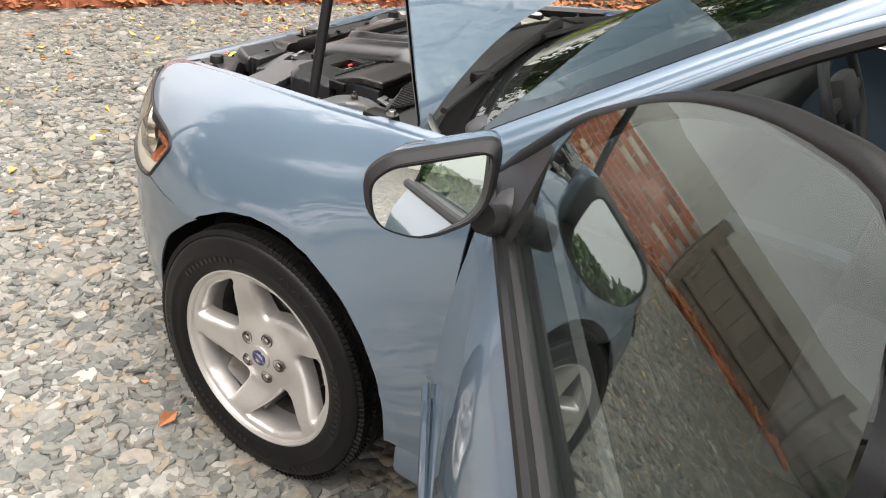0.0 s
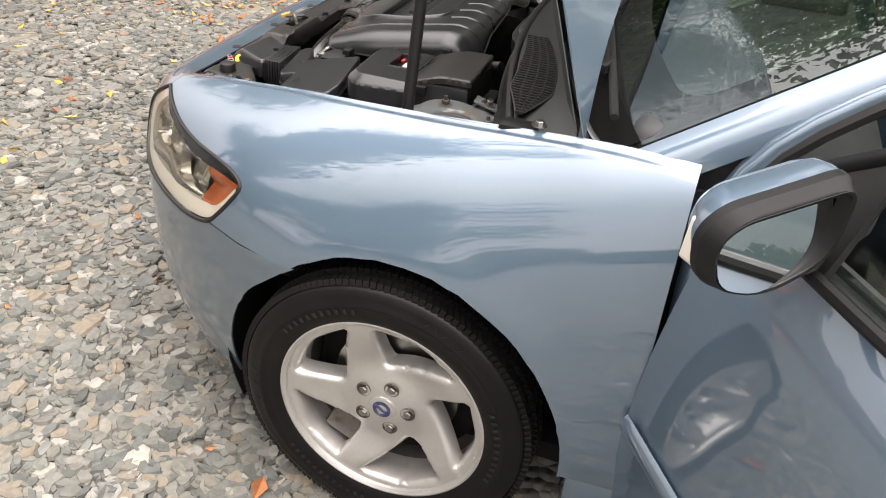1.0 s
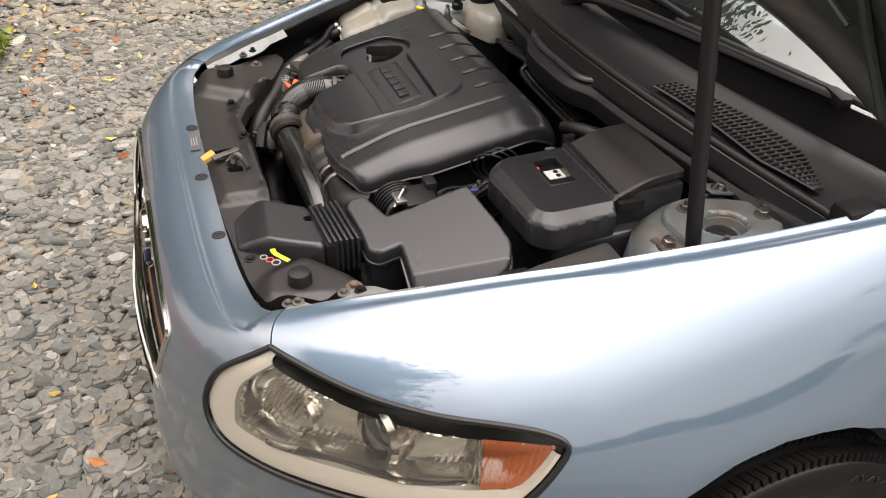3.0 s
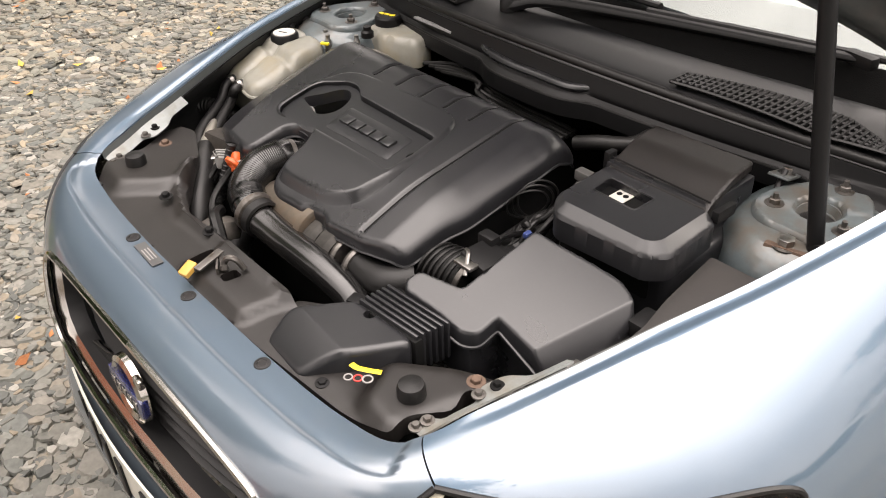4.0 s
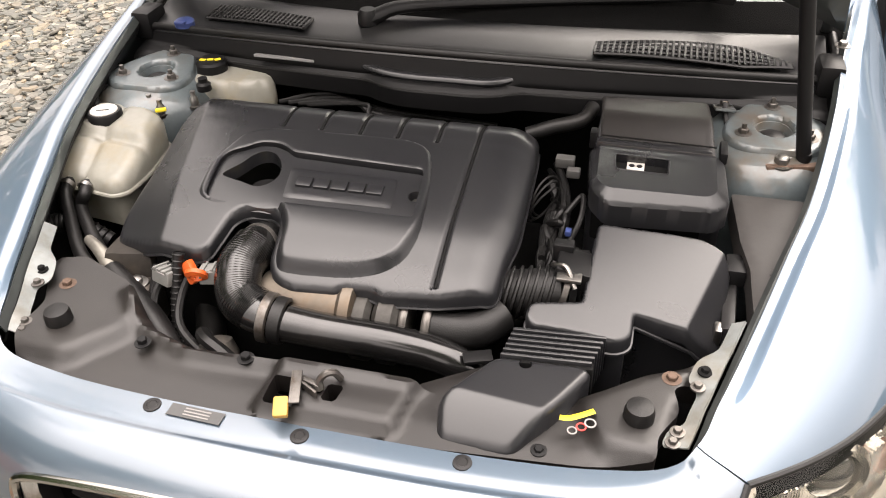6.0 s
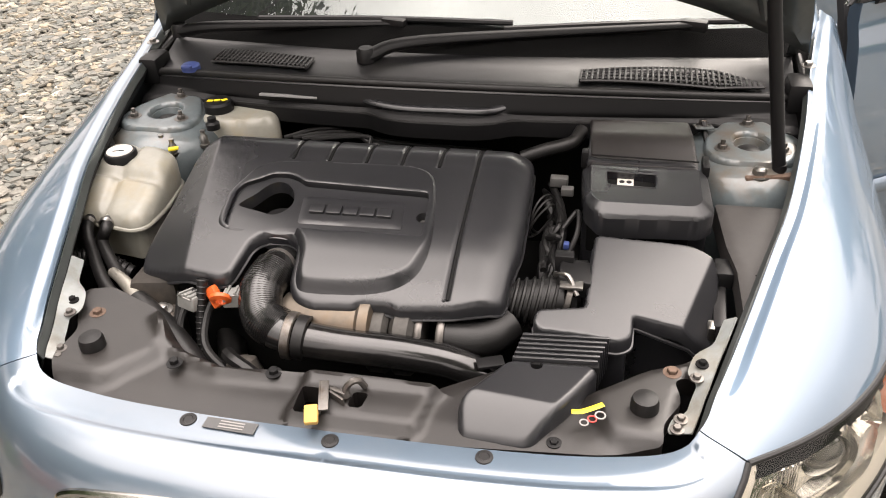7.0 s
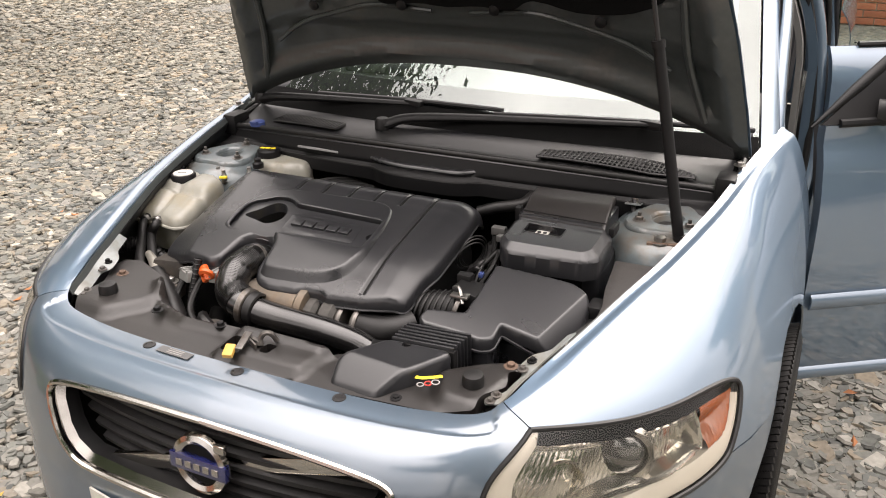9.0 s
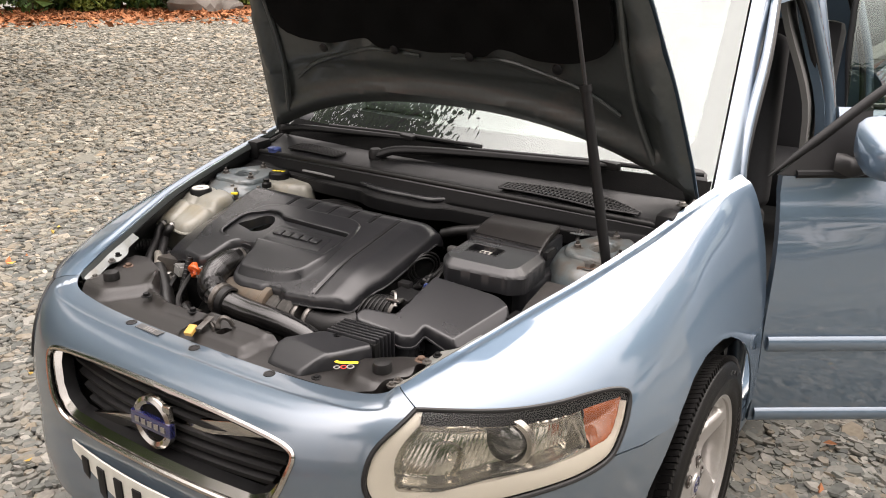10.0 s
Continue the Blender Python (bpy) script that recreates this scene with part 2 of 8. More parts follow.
# ---- materials ----
def material(name, colour, rough=0.5, metal=0.0, coat=0.0, spec=0.5, vary=0.12, scale=6.0, fine=90.0, bump=0.0, bump_scale=300.0, rough_vary=0.1, dirt=None, dirt_at=(0.55, 0.75), dirt_scale=5.0, random=0.0, island=0.0, coat_rough=0.035):
    """A surface with variation at two scales, optional dirt patches and fine relief."""
    m = bpy.data.materials.new(name)
    m.use_nodes = True
    n, l = m.node_tree.nodes, m.node_tree.links
    b = n["Principled BSDF"]
    tc = n.new("ShaderNodeTexCoord")
    a = n.new("ShaderNodeTexNoise")
    a.inputs["Scale"].default_value, a.inputs["Detail"].default_value = scale, 5
    f = n.new("ShaderNodeTexNoise")
    f.inputs["Scale"].default_value, f.inputs["Detail"].default_value = fine, 3
    l.new(tc.outputs["Object"], a.inputs["Vector"])
    l.new(tc.outputs["Object"], f.inputs["Vector"])
    add = n.new("ShaderNodeMath")
    add.operation = "ADD"
    l.new(a.outputs["Fac"], add.inputs[0])
    l.new(f.outputs["Fac"], add.inputs[1])
    mr = n.new("ShaderNodeMapRange")
    mr.inputs["From Min"].default_value, mr.inputs["From Max"].default_value = 0.6, 1.4
    mr.inputs["To Min"].default_value, mr.inputs["To Max"].default_value = 1 - vary, 1 + vary
    l.new(add.outputs[0], mr.inputs["Value"])
    val = mr.outputs["Result"]
    if random or island:
        src = n.new("ShaderNodeObjectInfo").outputs["Random"] if random else n.new("ShaderNodeNewGeometry").outputs["Random Per Island"]
        rr = n.new("ShaderNodeMapRange")
        rr.inputs["To Min"].default_value, rr.inputs["To Max"].default_value = 1 - (random or island), 1 + (random or island)
        l.new(src, rr.inputs["Value"])
        mu = n.new("ShaderNodeMath")
        mu.operation = "MULTIPLY"
        l.new(val, mu.inputs[0])
        l.new(rr.outputs["Result"], mu.inputs[1])
        val = mu.outputs[0]
    vm = n.new("ShaderNodeVectorMath")
    vm.operation = "SCALE"
    vm.inputs[0].default_value = colour
    l.new(val, vm.inputs["Scale"])
    col = vm.outputs["Vector"]
    if dirt:
        d = n.new("ShaderNodeTexNoise")
        d.inputs["Scale"].default_value, d.inputs["Detail"].default_value, d.inputs["Roughness"].default_value = dirt_scale, 8, 0.65
        l.new(tc.outputs["Object"], d.inputs["Vector"])
        dr = n.new("ShaderNodeMapRange")
        dr.inputs["From Min"].default_value, dr.inputs["From Max"].default_value = dirt_at
        l.new(d.outputs["Fac"], dr.inputs["Value"])
        mix = n.new("ShaderNodeMix")
        mix.data_type = "RGBA"
        mix.inputs["B"].default_value = (*dirt, 1)
        l.new(dr.outputs["Result"], mix.inputs["Factor"])
        l.new(col, mix.inputs["A"])
        col = mix.outputs["Result"]
    l.new(col, b.inputs["Base Color"])
    rm = n.new("ShaderNodeMapRange")
    rm.inputs["From Min"].default_value, rm.inputs["From Max"].default_value = 0.3, 0.7
    rm.inputs["To Min"].default_value, rm.inputs["To Max"].default_value = max(0.02, rough - rough_vary * rough), min(1, rough + rough_vary * rough)
    l.new(a.outputs["Fac"], rm.inputs["Value"])
    l.new(rm.outputs["Result"], b.inputs["Roughness"])
    b.inputs["Metallic"].default_value = metal
    b.inputs["Coat Weight"].default_value, b.inputs["Coat Roughness"].default_value, b.inputs["Coat IOR"].default_value = coat, coat_rough, 2.0
    b.inputs["Specular IOR Level"].default_value = spec
    if bump:
        t = n.new("ShaderNodeTexNoise")
        t.inputs["Scale"].default_value, t.inputs["Detail"].default_value = bump_scale, 2
        l.new(tc.outputs["Object"], t.inputs["Vector"])
        bp = n.new("ShaderNodeBump")
        bp.inputs["Strength"].default_value, bp.inputs["Distance"].default_value = bump, 0.002
        l.new(t.outputs["Fac"], bp.inputs["Height"])
        l.new(bp.outputs["Normal"], b.inputs["Normal"])
    return m


def glass(name, tint, ior=1.45, solid=True):
    """Solid panes bend the light; a thin lens sheet only mirrors and lets through."""
    m = bpy.data.materials.new(name)
    m.use_nodes = True
    n, l = m.node_tree.nodes, m.node_tree.links
    n.remove(n["Principled BSDF"])
    if solid:
        g = n.new("ShaderNodeBsdfGlass")
        g.inputs["Color"].default_value = (*tint, 1)
        g.inputs["Roughness"].default_value = 0.0
        g.inputs["IOR"].default_value = ior
        l.new(g.outputs["BSDF"], n["Material Output"].inputs["Surface"])
        return m
    t, g, f, x = n.new("ShaderNodeBsdfTransparent"), n.new("ShaderNodeBsdfGlossy"), n.new("ShaderNodeFresnel"), n.new("ShaderNodeMixShader")
    t.inputs["Color"].default_value = (*tint, 1)
    g.inputs["Roughness"].default_value = 0.14
    f.inputs["IOR"].default_value = ior
    l.new(f.outputs["Fac"], x.inputs["Fac"])
    l.new(t.outputs["BSDF"], x.inputs[1])
    l.new(g.outputs["BSDF"], x.inputs[2])
    l.new(x.outputs["Shader"], n["Material Output"].inputs["Surface"])
    return m


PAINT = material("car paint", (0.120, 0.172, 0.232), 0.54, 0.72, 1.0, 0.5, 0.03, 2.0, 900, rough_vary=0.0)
# bumper copy of the car paint: base darkened for shade, plus dust patches
PAINT_SHADED_DUSTY = material("car paint dusty, shaded", (0.108, 0.146, 0.188), 0.48, 0.70, 0.9, 0.5, 0.04, 2.0, 900, rough_vary=0.02, dirt=(0.16, 0.17, 0.18), dirt_at=(0.55, 1.1), dirt_scale=3, coat_rough=0.10)
BAY_PAINT = material("bay paint", (0.102, 0.123, 0.130), 0.45, 0.2, 0.3, 0.5, 0.15, 9, 120, dirt=(0.105, 0.080, 0.055), dirt_at=(0.50, 0.72), dirt_scale=9)
UNDER = material("dark primer", (0.033, 0.038, 0.037), 0.5, 0.1, 0.15, 0.5, 0.15, 4, 80, dirt=(0.06, 0.055, 0.05))
PLASTIC = material("black moulded plastic", (0.0158, 0.0160, 0.0178), 0.29, 0, 0, 0.65, 0.10, 5, 200, 0.05, 2500, rough_vary=0.10, dirt=(0.024, 0.0235, 0.0245), dirt_at=(0.55, 1.0), dirt_scale=4)
SCUTTLE = material("scuttle plastic", (0.0092, 0.0094, 0.0104), 0.38, 0, 0, 0.65, 0.15, 6, 150, 0.08, 900, dirt=(0.024, 0.022, 0.020), dirt_at=(0.55, 0.95), dirt_scale=6)
GLOSS = material("glossy black pipe", (0.008, 0.0078, 0.0078), 0.20, 0, 0.2, 0.5, 0.1, 8, 150, dirt=(0.04, 0.036, 0.032), dirt_at=(0.55, 0.9), dirt_scale=9)
PLASTIC_GREY = material("aged plastic", (0.0110, 0.0093, 0.0086), 0.42, 0, 0, 0.60, 0.12, 6, 150, 0.12, 900, dirt=(0.026, 0.022, 0.019), dirt_at=(0.50, 1.0), dirt_scale=4)
TRIM = material("matt black trim", (0.0070, 0.0069, 0.0073), 0.46, 0, 0, 0.24, 0.1, 5, 100, 0.1, 600)
TRIM_GREY = material("grey trim plastic", (0.0150, 0.0144, 0.0148), 0.42, 0, 0, 0.36, 0.1, 5, 100, 0.1, 600)
RUBBER = material("rubber", (0.0065, 0.0062, 0.0062), 0.45, 0, 0, 0.4, 0.2, 12, 160, 0.2, 500, dirt=(0.026, 0.024, 0.022), dirt_at=(0.55, 0.9))
TYRE = material("tyre rubber", (0.0042, 0.0039, 0.0038), 0.42, 0, 0, 0.20, 0.25, 9, 140, 0.2, 700, dirt=(0.015, 0.0135, 0.012), dirt_at=(0.6, 1.0), dirt_scale=7)
BARREL_SHADED = material("shaded dirty barrel", (0.16, 0.15, 0.14), 0.5, 0.6, 0, 0.5, 0.15, 8, 120, dirt=(0.06, 0.05, 0.045), dirt_at=(0.45, 0.75), dirt_scale=8)
ALLOY = material("silver alloy", (0.50, 0.48, 0.46), 0.38, 0.7, 0.3, 0.5, 0.05, 5, 200, 0.05, 800, dirt=(0.34, 0.31, 0.27), dirt_at=(0.55, 1.0), dirt_scale=9)
CHROME = material("chrome", (0.47, 0.45, 0.42), 0.14, 1.0, 0, 0.5, 0.04, 5, 100)
STEEL = material("bare steel", (0.30, 0.29, 0.275), 0.35, 1.0, 0, 0.5, 0.15, 20, 200, dirt=(0.16, 0.10, 0.06), dirt_at=(0.55, 0.8), dirt_scale=30)
DULL = material("dull steel", (0.15, 0.14, 0.13), 0.42, 0.8, 0, 0.5, 0.2, 30, 200, dirt=(0.07, 0.05, 0.035), dirt_at=(0.5, 0.75), dirt_scale=40)
RUST = material("rusty steel", (0.125, 0.082, 0.060), 0.7, 0.4, 0, 0.5, 0.3, 30, 200)
# near-black for recesses and backings; their shade is put into this colour
DARK = material("near black", (0.004, 0.004, 0.004), 0.8, 0, 0, 0.2, 0.2)
FELT = material("black felt", (0.0045, 0.0045, 0.0045), 0.95, 0, 0, 0.06, 0.2, 8, 300, 0.5, 500)
MURKY = material("milky plastic", (0.245, 0.238, 0.205), 0.35, 0, 0, 0.5, 0.12, 9, 60, dirt=(0.23, 0.175, 0.085), dirt_at=(0.50, 0.85), dirt_scale=9)
WHITE = material("white plastic", (0.55, 0.53, 0.49), 0.4, 0, 0, 0.5, 0.05)
ORANGE = material("orange plastic", (0.62, 0.105, 0.02), 0.4, 0, 0, 0.5, 0.08)
YELLOW = material("yellow plastic", (0.50, 0.29, 0.06), 0.45, 0, 0, 0.5, 0.1)
YELLOW_PRINT = material("yellow print", (0.85, 0.68, 0.03), 0.5, 0, 0, 0.5, 0.05)
RED_PRINT = material("red print", (0.55, 0.05, 0.04), 0.5, 0, 0, 0.5, 0.05)
BLUE = material("blue plastic", (0.035, 0.055, 0.17), 0.4, 0, 0, 0.5, 0.06)
NAVY = material("navy enamel", (0.012, 0.015, 0.075), 0.25, 0, 0.6, 0.5, 0.05)
PLATE = material("white plate", (0.62, 0.61, 0.55), 0.35, 0, 0.2, 0.5, 0.05, dirt=(0.35, 0.32, 0.26), dirt_at=(0.6, 1.0))
LAMP_WHITE = material("lamp bezel", (0.66, 0.62, 0.55), 0.4, 0.1, 0.2, 0.5, 0.04)
REFLECTOR = material("lamp reflector", (0.78, 0.75, 0.68), 0.18, 0.95, 0, 0.5, 0.06, 20, 150)
AMBER = material("amber lens", (0.34, 0.085, 0.022), 0.25, 0, 0.5, 0.5, 0.10, 30, 200, 0.4, 500)
LENS = glass("clear lens", (0.92, 0.91, 0.87), 1.42, False)
SCREEN = glass("windscreen glass", (0.84, 0.89, 0.87), 1.86)
DOOR_GLASS = glass("door glass", (0.84, 0.89, 0.87), 1.66)
MIRROR = material("mirror glass", (0.80, 0.83, 0.84), 0.01, 1.0, 0, 0.5, 0.0, rough_vary=0)
SEAT = material("seat cloth", (0.020, 0.020, 0.022), 0.85, 0, 0, 0.3, 0.15, 8, 300, 0.3, 800)
GREY_CLOTH = material("grey lining", (0.16, 0.155, 0.15), 0.85, 0, 0, 0.3, 0.08, 8, 300, 0.3, 800)
DASH = material("dashboard vinyl", (0.035, 0.035, 0.037), 0.6, 0, 0, 0.4, 0.1, 8, 200, 0.3, 700)
BRICK = material("red brick", (0.30, 0.105, 0.06), 0.85, 0, 0, 0.3, 0.18, 9, 90, 0.5, 120, random=0.28)
MORTAR = material("mortar", (0.30, 0.28, 0.25), 0.9, 0, 0, 0.3, 0.15)
WOOD = material("weathered timber", (0.23, 0.115, 0.055), 0.7, 0, 0, 0.3, 0.2, 5, 60, 0.3, 60, random=0.15)
RENDER_WALL = material("cream render", (0.62, 0.60, 0.53), 0.85, 0, 0, 0.3, 0.08, 3, 40, 0.4, 90)
ROOFING = material("slate roof", (0.07, 0.072, 0.078), 0.6, 0, 0, 0.4, 0.2, random=0.25)
LEAF = material("green leaves", (0.055, 0.105, 0.022), 0.55, 0, 0, 0.4, 0.3, 3, 30, island=0.5)
LEAF_LIGHT = material("yellow-green leaves", (0.16, 0.19, 0.03), 0.55, 0, 0, 0.4, 0.3, 3, 30, island=0.4)
LITTER = material("fallen leaves", (0.285, 0.115, 0.048), 0.8, 0, 0, 0.3, 0.3, 9, 60, island=0.45)
LITTER_YELLOW = material("yellow fallen leaves", (0.44, 0.30, 0.07), 0.7, 0, 0, 0.3, 0.25, 9, 60, island=0.3)
SOIL = material("soil", (0.055, 0.04, 0.028), 0.95, 0, 0, 0.2, 0.3, 3, 40, 0.8, 60)
BARK = material("bark", (0.09, 0.07, 0.05), 0.9, 0, 0, 0.2, 0.3, 6, 50, 0.8, 40)
ROCK = material("rock", (0.20, 0.18, 0.16), 0.85, 0, 0, 0.3, 0.2, 6, 60, 0.8, 60)

# ---- ground ----
def stone_material(name, voronoi, tint=(1.0, 1.0, 1.0)):
    m = bpy.data.materials.new(name)
    m.use_nodes = True
    n, l = m.node_tree.nodes, m.node_tree.links
    b = n["Principled BSDF"]
    tc = n.new("ShaderNodeTexCoord")
    ramp = n.new("ShaderNodeValToRGB")
    el = ramp.color_ramp.elements
    el[0].position, el[0].color = 0.0, (0.105, 0.108, 0.100, 1)
    el[1].position, el[1].color = 1.0, (0.42, 0.40, 0.35, 1)
    for at, c in ((0.16, (0.145, 0.150, 0.136, 1)), (0.32, (0.215, 0.200, 0.170, 1)), (0.46, (0.165, 0.172, 0.158, 1)), (0.60, (0.250, 0.238, 0.208, 1)), (0.72, (0.205, 0.212, 0.190, 1)), (0.84, (0.270, 0.225, 0.165, 1)), (0.94, (0.300, 0.290, 0.260, 1))):
        el.new(at).color = c
    noise_tex = n.new("ShaderNodeTexNoise")
    noise_tex.inputs["Scale"].default_value, noise_tex.inputs["Detail"].default_value = 60, 4
    l.new(tc.outputs["Object"], noise_tex.inputs["Vector"])
    if voronoi:
        v = n.new("ShaderNodeTexVoronoi")
        v.inputs["Scale"].default_value = 30
        l.new(tc.outputs["Object"], v.inputs["Vector"])
        sep = n.new("ShaderNodeSeparateColor")
        l.new(v.outputs["Color"], sep.inputs["Color"])
        src = sep.outputs["Red"]
        bp = n.new("ShaderNodeBump")
        bp.invert = True
        bp.inputs["Strength"].default_value, bp.inputs["Distance"].default_value = 1.0, 0.02
        l.new(v.outputs["Distance"], bp.inputs["Height"])
        l.new(bp.outputs["Normal"], b.inputs["Normal"])
    else:
        src = n.new("ShaderNodeNewGeometry").outputs["Random Per Island"]
    l.new(src, ramp.inputs["Fac"])
    mr = n.new("ShaderNodeMapRange")
    mr.inputs["From Min"].default_value, mr.inputs["From Max"].default_value = 0.3, 0.7
    mr.inputs["To Min"].default_value, mr.inputs["To Max"].default_value = (0.60, 0.90) if voronoi else (0.545, 0.79)
    l.new(noise_tex.outputs["Fac"], mr.inputs["Value"])
    vm = n.new("ShaderNodeVectorMath")
    vm.operation = "SCALE"
    l.new(ramp.outputs["Color"], vm.inputs[0])
    l.new(mr.outputs["Result"], vm.inputs["Scale"])
    tn = n.new("ShaderNodeVectorMath")
    tn.operation = "MULTIPLY"
    tn.inputs[1].default_value = tint
    l.new(vm.outputs["Vector"], tn.inputs[0])
    l.new(tn.outputs["Vector"], b.inputs["Base Color"])
    b.inputs["Roughness"].default_value = 0.7
    b.inputs["Specular IOR Level"].default_value = 0.35
    return m


STONE, STONE_FAR = stone_material("slate chips", False), stone_material("slate chips bed", True)
# buff copy of the chips, with extra light painted in for the far drive
STONE_BUFF_LIT = stone_material("buff slate chips", False, (1.42, 1.36, 1.26))
part("ground", grid(lambda u, v: (u, v, 0 * u - 0.006), 40, 40, (-300, 300), (-300, 300)), STONE_FAR)
tagged(scene.objects["ground"], "grey slate chipping drive, flat and dry", "ground", kind="structure")


def chips(regions, seed, mat):
    """Flat angular chips lying over one another, many to the square metre: regions of (x0, x1, y0, y1, count, size)."""
    rng = np.random.default_rng(seed)
    vs, fs = [], []
    base = 0
    for x0, x1, y0, y1, count, size in regions:
        c = np.column_stack([rng.uniform(x0, x1, count), rng.uniform(y0, y1, count)])
        c = c[~((np.abs(c[:, 0]) < 0.62) & (c[:, 1] < 0.45) & (c[:, 1] > -3.4))]
        k = len(c)
        m = 7
        ang = np.sort(rng.uniform(0, 2 * np.pi, (k, m)) * 0.09 + np.arange(m) * 2 * np.pi / m, 1)
        rad = size * rng.lognormal(0, 0.36, (k, 1)) * rng.uniform(0.78, 1.12, (k, m))
        turn, stretch = rng.uniform(0, np.pi, k), rng.uniform(0.42, 0.88, k)
        px, py = rad * np.cos(ang), rad * np.sin(ang) * stretch[:, None]
        x = px * np.cos(turn)[:, None] - py * np.sin(turn)[:, None]
        y = px * np.sin(turn)[:, None] + py * np.cos(turn)[:, None]
        tilt, z0 = rng.normal(0, 0.11, (k, 2)), rng.uniform(-0.004, 0.010, k)
        h = size * rng.uniform(0.12, 0.26, (k, 1))
        top = z0[:, None] + h + tilt[:, :1] * x + tilt[:, 1:] * y
        low = top - h - 0.003
        ring = np.stack([c[:, :1] + 0.86 * x, c[:, 1:] + 0.86 * y, top], -1)
        foot = np.stack([c[:, :1] + x, c[:, 1:] + y, low], -1)
        vs.append(np.concatenate([ring, foot], 1).reshape(-1, 3))
        i = base + np.arange(k)[:, None] * 2 * m
        j = np.arange(m)
        side = np.stack([i + j, i + m + j, i + m + (j + 1) % m, i + (j + 1) % m], -1).reshape(-1, 4)
        fs.append((i + j, side))
        base += 2 * m * k
    verts = np.concatenate(vs)
    faces = [tuple(r) for t, _ in fs for r in t.tolist()] + [tuple(r) for _, s in fs for r in s.tolist()]
    me = bpy.data.meshes.new("gravel")
    me.from_pydata(verts.tolist(), [], faces)
    me.materials.append(mat)
    return new("gravel", me)


tagged(chips([
    (-2.0, 0.2, 0.5, 2.6, 17500, 0.0235), (-2.6, -0.75, -1.9, 0.6, 16500, 0.0235), (0.2, 2.9, 0.0, 3.4, 26000, 0.0235),
    (-1.6, 0.4, 2.6, 4.6, 6500, 0.024), (0.6, 3.0, -3.2, 0.0, 12800, 0.024), (3.0, 3.6, -3.2, 0.0, 1500, 0.024), (3.0, 4.2, -6.5, 1.5, 3200, 0.028), (-3.2, -0.7, -4.4, -1.9, 5500, 0.026),
    (0.6, 3.0, -6.5, -3.2, 3500, 0.027),
], 3, STONE), "loose grey and buff slate chips covering the drive", "gravel", kind="stuff")
tagged(chips([
    (2.2, 3.2, -3.2, 1.5, 3000, 0.026), (3.0, 4.2, -6.5, 1.5, 6000, 0.028), (4.2, 6.5, -6.5, 1.5, 15800, 0.028), (6.5, 14.2, -11.5, 0.0, 33000, 0.036), (0.6, 3.0, -6.5, -3.2, 3500, 0.027),
], 4, STONE_BUFF_LIT), "buff slate chips, painted brighter towards the far hedge", "gravel", kind="stuff")

# ---- car: outer panels ----
car = new("car")
tagged(car, "light blue metallic estate car with bonnet and doors open", "car")

PLAN = [(0, 0.864), (-0.20, 0.858), (-0.36, 0.840), (-0.50, 0.785), (-0.64, 0.672), (-0.757, 0.515), (-0.825, 0.36), (-0.858, 0.20), (-0.872, 0), (-0.874, -0.2), (-0.871, -0.35), (-0.866, -0.52)]
EDGE = [(0, 0.700, 0.745), (-0.20, 0.698, 0.746), (-0.36, 0.690, 0.752), (-0.455, 0.668, 0.766), (-0.490, 0.585, 0.789), (-0.527, 0.475, 0.812), (-0.570, 0.345, 0.838), (-0.612, 0.215, 0.860), (-0.660, 0.0, 0.888), (-0.690, -0.18, 0.912), (-0.722, -0.35, 0.934), (-0.757, -0.52, 0.944)]
BULGE = [2.8, 2.8, 2.8, 2.6, 2.6, 2.65, 2.5, 2.35, 2.2, 2.1, 2.05, 2.0]
WAIST, FLOOR_Z = 0.50, 0.19
RIDGE = 0.034
ARCH_Y, ARCH_Z, ARCH_R = -0.008, 0.314, 0.352


